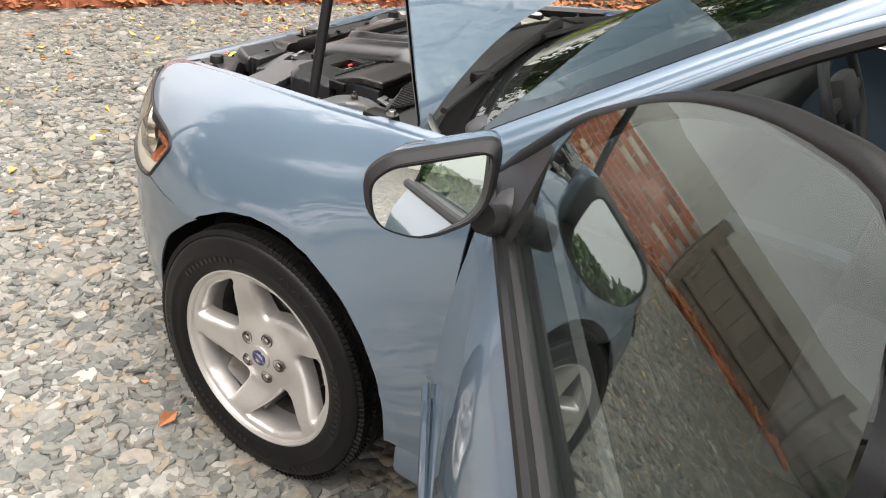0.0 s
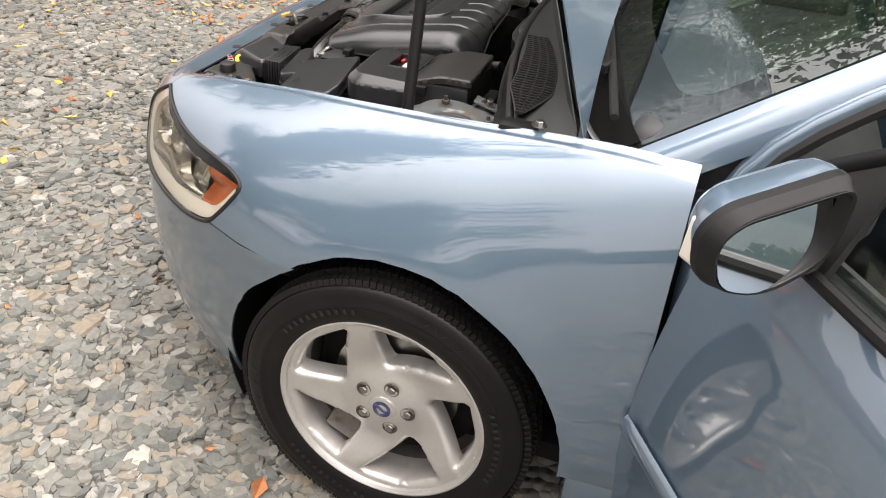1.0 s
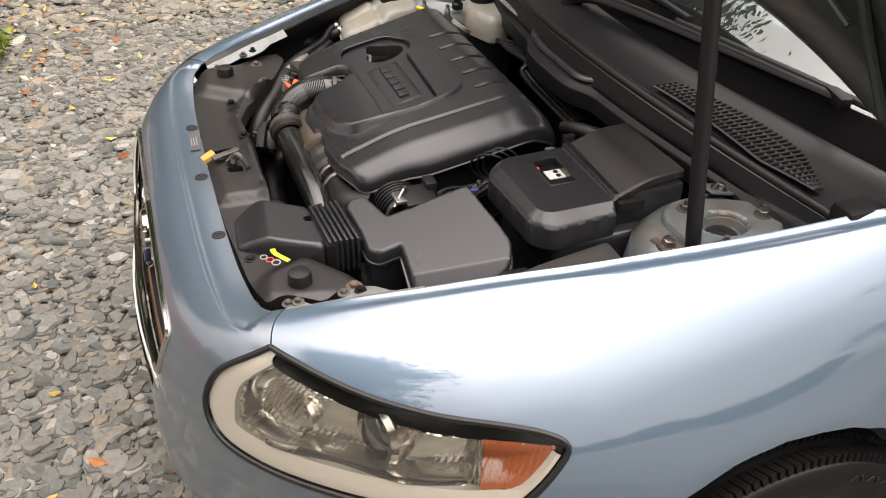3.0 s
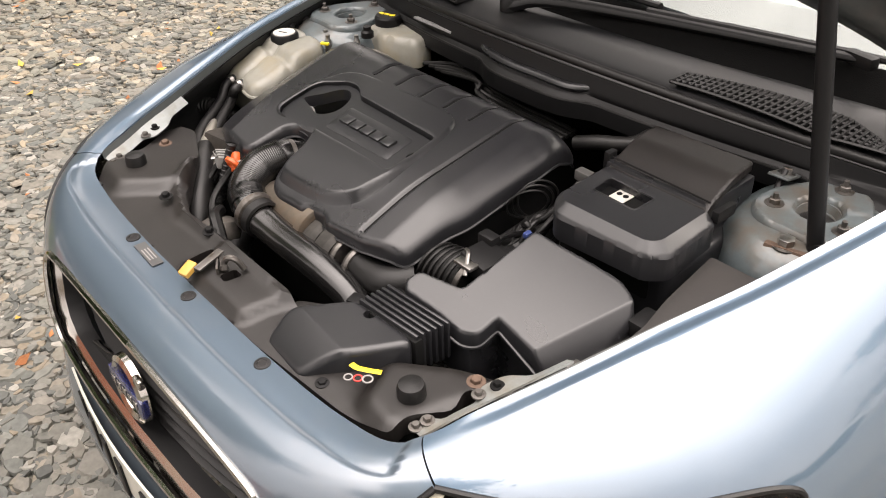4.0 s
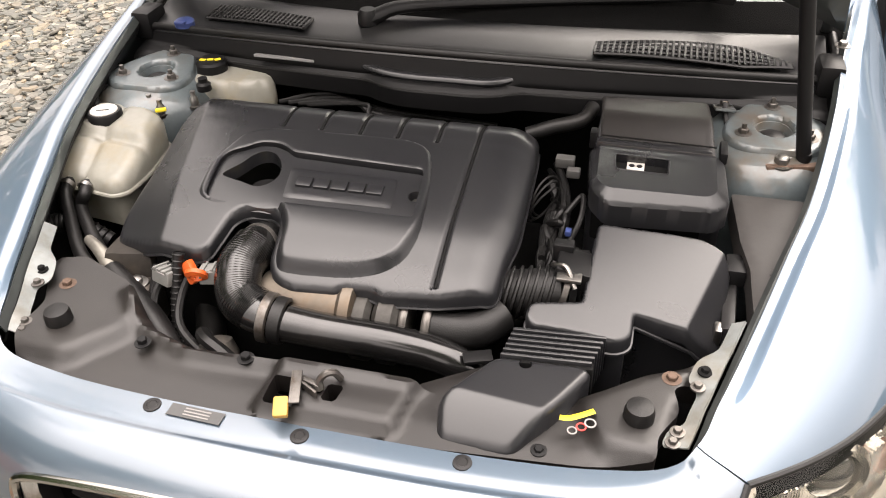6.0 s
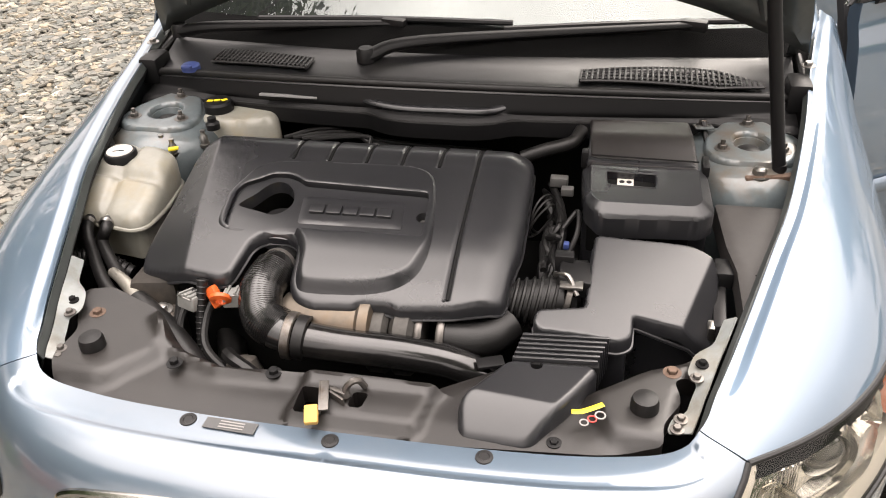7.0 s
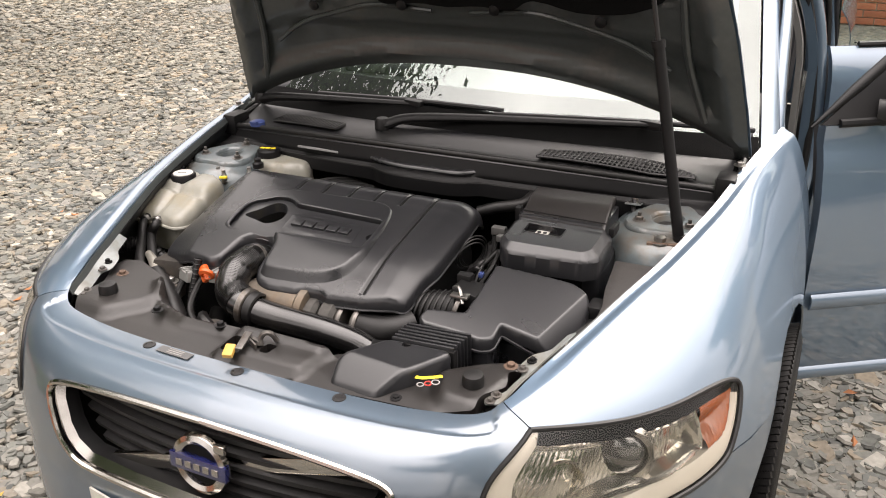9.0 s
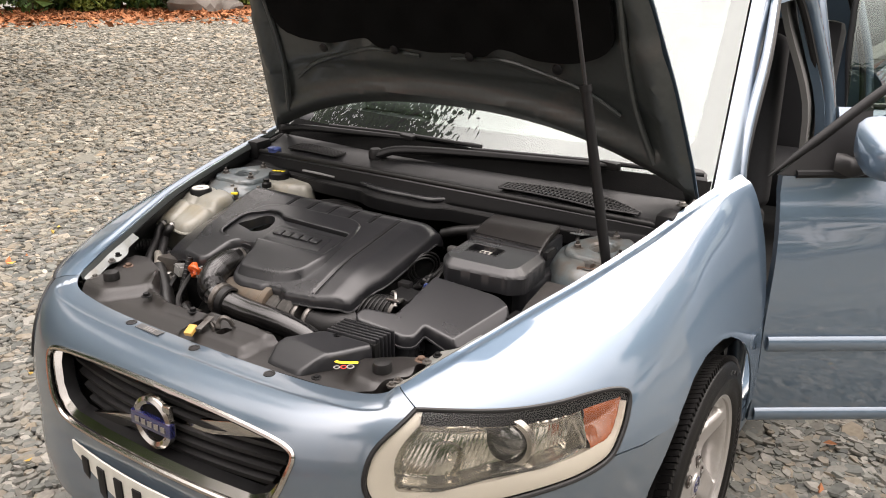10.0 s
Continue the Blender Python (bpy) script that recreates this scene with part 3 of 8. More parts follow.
def body(u, v):
    """The left front half of the outer skin: u runs from the nose round to the door, v from the sill (-1) over the waist (0) to the bonnet gap (1)."""
    u, v = np.broadcast_arrays(np.asarray(u, float), np.asarray(v, float))
    c, e, n = spline(PLAN, u), spline(EDGE, u), spline(BULGE, u)
    t = spline(PLAN, u + 0.01) - spline(PLAN, u - 0.01)
    t /= np.linalg.norm(t, axis=-1)[..., None] + 1e-12
    out = np.stack([t[..., 1], -t[..., 0]], -1)
    out *= np.where((out * c).sum(-1) < 0, -1, 1)[..., None]
    a = np.where(v > 0, np.cos(np.clip(v, 0, 1) * np.pi / 2) ** (2 / n), 1.0)
    b = np.where(v > 0, np.sin(np.clip(v, 0, 1) * np.pi / 2) ** (2 / n), 0.0)
    low = np.clip(-v, 0, 1)
    xy = e[..., :2] + (c - e[..., :2]) * a[..., None]
    waist = WAIST - 0.08 * ease((u - 5.5) / 2.5)
    z = np.where(v > 0, waist + (e[..., 2] - waist) * b, waist - (waist - FLOOR_Z) * low)
    front = np.clip((3.5 - u) / 2, 0, 1)
    push = front * 0.022 * np.sin(np.clip(low * 1.2, 0, 1) * np.pi) - 0.05 * low**3
    r = np.hypot(xy[..., 1] - ARCH_Y, z - ARCH_Z)
    push = push + np.where(u > 5, 0.0045 * np.exp(-(((r - ARCH_R - 0.010) / 0.055) ** 2)), 0)
    xy = xy + out * push[..., None]
    # pressed ridge beside the bonnet gap
    off = np.linalg.norm(e[..., :2] - (e[..., :2] + (c - e[..., :2]) * a[..., None]), axis=-1)
    ridge = np.where(off < RIDGE, ease((off - 0.014) / (RIDGE - 0.014)) + 0.42 * ease((0.016 - off) / 0.016), np.exp(-(off - RIDGE) / 0.05))
    z = z - np.where(v > 0, 0.16 * off * np.exp(-off / 0.11) * ease((u - 3.6) / 1.6), 0)
    z = z + np.where(v > 0, 0.0072 * ease((u - 3.5) / 1.6) * ridge * ease(b * 1.6 - 0.6), 0)
    # flat recessed strip along the bonnet gap of the nose
    z = z - np.where(v > 0, 0.0036 * ease((0.054 - off) / 0.011) * ease((3.14 - u) / 0.10), 0)
    return xy[..., 0], xy[..., 1], z


SU, SV = 0.14, 0.42
_U, _V = np.meshgrid(np.linspace(0, 11, 1101), np.linspace(-1, 1, 401), indexing="ij")
_B = np.stack(body(_U, _V), -1)


def on_body(x, y, z, u_from=0.0, u_to=11.0):
    """The (u, v) of the skin's point nearest to a place; None leaves a coordinate open."""
    d = sum((_B[..., k] - w) ** 2 for k, w in enumerate((x, y, z)) if w is not None)
    d = np.where((_U < u_from) | (_U > u_to), 9, d)
    i = np.unravel_index(np.argmin(d), d.shape)
    return float(_U[i] * SU), float(_V[i] * SV)


nets = []


def pressed(ob, q):
    """Gives a panel the smooth normals of the pressed form that its triangles follow."""
    def at(u, v):
        return np.stack(body(np.clip(u, 0, 11 * SU) / SU, np.clip(v, -SV, SV) / SV), -1)
    e = 2.5e-3
    a = at(q[:, 0] + e, q[:, 1]) - at(q[:, 0] - e, q[:, 1])
    b = at(q[:, 0], q[:, 1] + e) - at(q[:, 0], q[:, 1] - e)
    nn = np.cross(a, b)
    nn /= np.linalg.norm(nn, axis=1)[:, None] + 1e-12
    p = at(q[:, 0], q[:, 1])
    nn *= np.where((nn * (p - np.array((0, -0.2, 0.45)))).sum(1) < 0, -1, 1)[:, None]
    me, n = ob.data, len(q)
    free = [(0.0, 0.0, 0.0)] * len(me.loops)
    for f in me.polygons:
        half = {(i // n) % 2 for i in f.vertices}
        if half == {0}:
            for k in f.loop_indices:
                i = me.loops[k].vertex_index
                v = nn[i % n]
                flip = -1 if me.vertices[i].co.x > 0 else 1
                free[k] = (flip * v[0], v[1], v[2])
    me.normals_split_custom_set(free)


def skin(outline, step=0.022, holes=(), thick=0.004, lift=0.0, lines=()):
    q, tri = net(outline, step, holes, lines)
    nets.append(q)
    p = np.stack(body(q[:, 0] / SU, q[:, 1] / SV), -1)
    p[np.abs(q[:, 0]) < 1e-6, 0] = 0
    if lift:
        e = 1e-3
        a = np.stack(body(q[:, 0] / SU + e, q[:, 1] / SV), -1) - p
        b = np.stack(body(q[:, 0] / SU, q[:, 1] / SV + e), -1) - p
        nn = np.cross(b, a)
        nn /= np.linalg.norm(nn, axis=1)[:, None] + 1e-12
        nn *= np.where((nn * (p - np.array((0, -0.2, 0.45)))).sum(1) < 0, -1, 1)[:, None]
        p = p + nn * lift
    s = np.cross(p[tri[:, 1]] - p[tri[:, 0]], p[tri[:, 2]] - p[tri[:, 0]]).sum(0) @ (p.mean(0) - np.array((0, -0.2, 0.4)))
    if s < 0:
        tri = tri[:, ::-1]
    return shell(p, tri, thick) if thick else (p.tolist(), [tuple(t) for t in tri])


LAMP_TOP = [on_body(*p) for p in ((-0.520, 0.672, 0.742), (-0.574, 0.640, 0.748), (-0.660, 0.588, 0.757), (-0.725, 0.520, 0.758), (-0.765, 0.440, 0.750), (-0.782, 0.375, 0.735))]
LAMP_OUT = [on_body(*p) for p in ((-0.790, 0.346, 0.712), (-0.797, 0.362, 0.680), (-0.795, 0.395, 0.640))]
LAMP_LOW = [on_body(*p) for p in ((-0.788, 0.428, 0.610), (-0.765, 0.490, 0.598), (-0.725, 0.560, 0.592), (-0.650, 0.645, 0.588), (-0.570, 0.705, 0.585), (-0.505, 0.745, 0.592))]
LAMP_IN = [on_body(*p) for p in ((-0.478, 0.757, 0.620), (-0.474, 0.757, 0.660), (-0.490, 0.738, 0.705))]
SEAM = [on_body(None, 0.34, 0.602, 5), on_body(None, 0.252, 0.600, 5)]


def arch_width(c):
    """The arch reaches further forward low down, and a little further back."""
    return 1 + 0.085 * ease((c - 0.58) / 0.30) + 0.02 * ease((-c - 0.3) / 0.5)


def arch(a0, a1, n, r=ARCH_R):
    return [on_body(None, ARCH_Y + r * math.cos(radians(a)) * arch_width(math.cos(radians(a))), ARCH_Z + r * math.sin(radians(a)), 4.5) for a in np.linspace(a0, a1, n)]


LAMP = np.array(LAMP_TOP + LAMP_OUT + LAMP_LOW + LAMP_IN)
LAMP = spline(np.concatenate([LAMP, LAMP[:1]]), np.linspace(0, len(LAMP), 73))[:-1]
top_edge = [(u * SU, SV) for u in np.linspace(3.28, 10.78, 26)]
rear = [on_body(None, -0.482, z, 9) for z in (0.93, 0.90, 0.86, 0.80, 0.70, 0.60, 0.50, 0.40, 0.30)]
fender_line = top_edge + rear + [on_body(None, -0.375, 0.30, 9)] + arch(183, 52, 30) + [SEAM[0]] + [LAMP_LOW[0]] + LAMP_OUT[::-1] + LAMP_TOP[::-1]
def ridge_v(u, k=1.0):
    c, e, n = spline(PLAN, u), spline(EDGE, u), spline(BULGE, u)
    w = k * RIDGE / np.linalg.norm(c - e[..., :2], axis=-1)
    return 2 / np.pi * np.arccos(w ** (n / 2))


ridge_u = np.linspace(3.40, 10.72, 44)
fender_geo = skin(inset(np.array(fender_line), 0.0026), 0.012, lines=[np.column_stack([ridge_u * SU, ridge_v(ridge_u, k) * SV]) for k in (0.30, 0.45, 0.60, 0.75, 0.88, 1.0, 1.15, 1.5, 2.0, 3.0)])
for side, g in (("left", fender_geo), ("right", mirrored(fender_geo))):
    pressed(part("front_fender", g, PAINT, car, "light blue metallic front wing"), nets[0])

bumper_line = [(u * SU, SV) for u in np.linspace(0, 3.28, 14)] + [LAMP_TOP[0]] + LAMP_IN[::-1] + LAMP_LOW[::-1] + [SEAM[0]] + arch(54, -12, 12) + [(u * SU, -SV) for u in np.linspace(5.6, 0, 18)]
GRILLE = [(0, 0.704), (-0.18, 0.701), (-0.30, 0.694), (-0.345, 0.686), (-0.358, 0.672), (-0.352, 0.645), (-0.335, 0.600), (-0.312, 0.570), (-0.270, 0.550), (-0.15, 0.545), (0, 0.544)]
grille_uv = [on_body(x, None, z, 0, 3) if x else (0.0, on_body(0, None, z, 0, 0.01)[1]) for x, z in GRILLE]
INTAKE = [(0, 0.355), (-0.40, 0.355), (-0.50, 0.345), (-0.54, 0.30), (-0.49, 0.255), (-0.40, 0.245), (0, 0.245)]
intake_uv = [on_body(x, None, z, 0, 5) if x else (0.0, on_body(0, None, z, 0, 0.01)[1]) for x, z in INTAKE]
half = bumper_line + intake_uv[::-1] + grille_uv[::-1]
strip_u = np.linspace(0.02, 3.20, 34)
bumper_geo = skin(np.array(half), 0.014, lines=[np.column_stack([strip_u * SU, ridge_v(strip_u, w / RIDGE) * SV]) for w in (0.030, 0.044, 0.0465, 0.049, 0.0515, 0.054, 0.062)])
bumper = part("front_bumper", merge(bumper_geo, mirrored(bumper_geo)), PAINT_SHADED_DUSTY, car, "painted front bumper, dusty, its paint darkened for shade")
pressed(bumper, nets[1])

# the nose behind the bumper and the sills
for sgn in (1, -1):
    part("sill", moved(box(0.10, 1.9, 0.09, 0.02), pose(sgn * 0.80, -1.33, 0.245)), PAINT, car)
for sgn in (1, -1):
    part("wheel_housing", moved(slab(grid(lambda u, v: (-0.58 - 0.22 * v, ARCH_Y + 0.372 * np.cos(u) * (1 + 0.085 * ease((np.cos(u) - 0.58) / 0.30) + 0.02 * ease((-np.cos(u) - 0.3) / 0.5)), ARCH_Z + 0.375 * np.sin(u)), 28, 3, (-0.40, math.pi + 0.30)), 0.003), Matrix.Diagonal((sgn, 1, 1, 1))), DARK, car)
    part("housing_wall", moved(slab(grid(lambda u, v: (-0.585 + 0 * u, ARCH_Y + 0.374 * v * np.cos(u) * (1 + 0.085 * ease((np.cos(u) - 0.58) / 0.30) + 0.02 * ease((-np.cos(u) - 0.3) / 0.5)), ARCH_Z + 0.372 * v * np.sin(u)), 28, 2, (-0.40, math.pi + 0.30), (0.05, 1)), 0.003), Matrix.Diagonal((sgn, 1, 1, 1))), DARK, car)

# headlamps
def body_pt(q):
    return np.stack(body(q[:, 0] / SU, q[:, 1] / SV), -1)


def body_normal(q):
    p, a, b = body_pt(q), body_pt(q + (2e-3, 0)), body_pt(q + (0, 2e-3))
    n = np.cross(a - p, b - p)
    n /= np.linalg.norm(n, axis=1)[:, None] + 1e-12
    return n * np.where((n * (p - np.array((-0.2, 0.1, 0.5)))).sum(1) < 0, -1, 1)[:, None]


def sunk(q, depth):
    return body_pt(q) - body_normal(q) * np.reshape(depth, (-1, 1))


RIM = inset(LAMP, 0.005)
trim_w = np.interp(np.arange(72) / 4, (0, 1, 3, 5, 6, 8, 9, 11, 13, 14.5, 15.5, 17, 18), (0.030, 0.032, 0.030, 0.018, 0.009, 0.010, 0.026, 0.031, 0.031, 0.036, 0.042, 0.034, 0.024))
WIN = inset(LAMP, (0.005 + trim_w)[:, None])
WIN = 0.25 * np.roll(WIN, 1, 0) + 0.5 * WIN + 0.25 * np.roll(WIN, -1, 0)


def strip(ks, d0, d1, mid=None):
    """Moulded trim between the lamp's outline and its window, over a stretch of the outline."""
    rows = [sunk(RIM[ks], d0), sunk(0.5 * (RIM[ks] + WIN[ks]), (d0 + d1) / 2 - 0.003 if mid is None else mid), sunk(WIN[ks], d1), sunk(WIN[ks], d1 + 0.020)]
    n, vs = len(ks), np.concatenate(rows).tolist()
    return vs, [(r * n + k, r * n + k + 1, (r + 1) * n + k + 1, (r + 1) * n + k) for r in range(3) for k in range(n - 1)]


PROJECTOR = material("projector glass", (0.05, 0.05, 0.05), 0.04, 0.0, 1.0, 1.0, 0.05)
FLUTED = material("fluted reflector", (0.60, 0.58, 0.54), 0.14, 0.95, 0, 0.5, 0.14, 14, 120)


def lamp(flip):
    t = mirrored if flip else (lambda g: g)
    head = part("headlamp", t(skin(inset(LAMP, 0.004), 0.012, thick=0.0)), LENS, car, "clear headlamp with amber indicator and milky lower trim")
    head.visible_shadow = False
    loop = body_pt(LAMP)
    part("gasket", t(tube(np.concatenate([loop, loop[:1]]).tolist(), 0.0046, 8, 1, False)), RUBBER, head, "black rubber surround")
    low = [k % 72 for k in range(26, 74)]
    up = [k % 72 for k in range(1, 27)]
    part("lower_trim", t(strip(low, 0.004, 0.010)), LAMP_WHITE, head, "milky white lower trim")
    part("upper_shade", t(strip(up, 0.0095, 0.0130, 0.0112)), DARK, head, "dark upper band")
    # fluted reflector behind the clear window, amber in its outer corner
    cut = [np.array(on_body(-0.758, 0.456, 0.756)), np.array(on_body(-0.775, 0.462, 0.596))]
    q, tri = net(inset(WIN, -0.002), 0.0034, lines=[np.array(cut)])
    dirn = cut[1] - cut[0]
    side_of = lambda p: dirn[0] * (p[..., 1] - cut[0][1]) - dirn[1] * (p[..., 0] - cut[0][0])
    outer = np.sign(side_of(np.array(on_body(-0.785, 0.38, 0.68))))
    is_amber = side_of(q[tri].mean(1)) * outer > 0.0
    d = edge_dist(WIN, q)
    along = q[:, 0] * 0.94 - q[:, 1] * 0.34
    depth = 0.014 + 0.034 * ease(np.minimum(d, 0.7 * np.abs(side_of(q)) / np.linalg.norm(dirn)) / 0.016) + 0.0006 * np.sin(along * 800) + 0.006 * np.cos((along - along.mean()) * 46)
    part("reflector", t((sunk(q, depth).tolist(), [tuple(f) for f in tri[~is_amber]])), FLUTED, head, "fluted chrome reflector")
    part("indicator", t((sunk(q, 0.011 + 0.026 * ease(d / 0.05) + 0.0008 * np.sin(along * 900)).tolist(), [tuple(f) for f in tri[is_amber]])), AMBER, head, "amber indicator lens")
    c = np.array((-0.645, 0.570, 0.670))
    aim = np.array((-0.36, 0.92, 0.10))
    m = look(tuple(c), tuple(c + aim))
    ring = [(0.038, 0.004), (0.041, -0.004), (0.050, -0.006), (0.0565, 0.002), (0.055, 0.022), (0.038, 0.022)]
    part("projector_ring", t(moved(lathe(ring, 40, cap=False), m)), FLUTED, head, "bright ring round the projector")
    dome = [(0.0385 * math.cos(a), 0.006 - 0.017 * math.sin(a)) for a in np.linspace(0, math.pi / 2, 10)]
    part("projector", t(moved(lathe(dome, 36), m)), PROJECTOR, head, "dark projector lens")
    c2 = np.array((-0.575, 0.650, 0.660))
    m2 = look(tuple(c2), tuple(c2 + aim))
    part("bulb_bowl", t(moved(lathe([(0.030, -0.006), (0.032, 0.0), (0.020, 0.020), (0.006, 0.028), (0, 0.028)], 30, cap=False), m2)), REFLECTOR, head)
    part("bulb", t(moved(lathe([(0.0, -0.006), (0.008, -0.002), (0.009, 0.010), (0.006, 0.024)], 16, cap=False), m2)), REFLECTOR, head)
    return head


lamp(False)
lamp(True)

# grille with its chrome frame, slats, bar and round badge
gp = np.stack(body(np.array(grille_uv)[:, 0] / SU, np.array(grille_uv)[:, 1] / SV), -1)
ring = np.concatenate([gp, (gp * (-1, 1, 1))[::-1][1:]])
grille = part("radiator_grille", tube((ring + (0, -0.001, 0)).tolist(), 0.0065, 8, 3, False), CHROME, car, "chrome-framed black grille")
ring3 = dense(ring, 0.015, False)
flat_ring = ring3[:, [0, 2]]
rows_g = []
for d, back in ((0.001, 0.010), (0.016, 0.022), (0.018, 0.050)):
    ins = inset(flat_ring, d)
    ins[[0, -1], 0] = 0
    ins[[0, -1], 1] = ins[[1, -2], 1]
    rows_g.append(np.column_stack([ins[:, 0], ring3[:, 1] - back, ins[:, 1]]))
n = len(flat_ring)
for nm, k0, mat in (("inner_frame", 0, CHROME), ("well", 1, TRIM)):
    part(nm, (np.concatenate(rows_g[k0:k0 + 2]).tolist(), [(k, k + 1, n + k + 1, n + k) for k in range(n - 1)]), mat, grille)
part("backing", grid(lambda u, v: (0.37 * u, 0.77 - 0.05 * u**2, 0.54 + 0.18 * v), 12, 4, (-1, 1)), DARK, grille)


def slat(z, half, lean=18):
    def fn(u, v):
        x = half * u
        return x, 0.814 - 0.33 * x**2 - 0.036 * v, z + 0.012 * v + 0 * x
    return slab(grid(fn, 16, 2, (-1, 1)), 0.014)


for k, z in enumerate((0.672, 0.644, 0.616, 0.588, 0.561)):
    part("slat", slat(z, 0.340 - 0.016 * k), TRIM_GREY, grille)
a, b = Vector((0.225, 0.814, 0.553)), Vector((-0.285, 0.798, 0.692))
bar_m = look(tuple((a + b) / 2), tuple(b)) @ pose(0, 0, 0)
part("diagonal_bar", moved(box(0.012, 0.030, (b - a).length, 0.004), bar_m), CHROME, grille, "bright diagonal bar")
bm_ = pose(0, 0.828, 0.628, -86)
part("badge_ring", moved(lathe([(0.036, 0), (0.040, 0.010), (0.048, 0.014), (0.056, 0.010), (0.058, 0), (0.036, 0)], 40, cap=False), bm_), CHROME, grille, "round chrome badge ring")
part("badge_arrow", moved(box(0.022, 0.016, 0.010, 0.003), pose(-0.046, 0.832, 0.672, -86, 0, 0)), CHROME, grille)
part("badge_band", moved(box(0.118, 0.030, 0.012, 0.002), pose(0, 0.837, 0.628, -86)), NAVY, grille, "dark blue badge band with light bars")
for k in range(5):
    part("badge_mark", moved(box(0.013, 0.013, 0.002, 0.0005), pose(-0.038 + 0.019 * k, 0.8438, 0.6284, -86)), CHROME, grille)
part("badge_back", moved(lathe([(0, 0), (0.040, 0), (0.040, 0.004), (0, 0.004)], 28), bm_), DARK, grille)

plate = part("number_plate", slab(grid(lambda u, v: (0.26 * u, 0.877 - 0.022 * u**2, 0.395 + 0.111 * v), 20, 4, (-1, 1)), 0.004), PLATE, car, "white number plate with plain dark bars")
for k in range(7):
    x = 0.205 - 0.062 * k - (0.03 if k > 3 else 0)
    part("plate_mark", moved(box(0.026, 0.004, 0.076, 0.001), pose(x, 0.8830 - 0.022 * (x / 0.26) ** 2, 0.45, 0, 0, -9.7 * x / 0.26)), TRIM, plate)
part("lower_grille", grid(lambda u, v: (0.56 * u, 0.81 - 0.20 * u**2, 0.235 + 0.13 * v), 20, 3, (-1, 1)), DARK, car)
for k in range(4):
    part("lower_slat", slab(grid(lambda u, v: (0.51 * u, 0.84 - 0.19 * u**2 - 0.02 * v, 0.262 + 0.026 * k + 0 * u), 18, 1, (-1, 1)), 0.006), TRIM, car)

# ---- wheels ----
FACE_TURN = 0.0


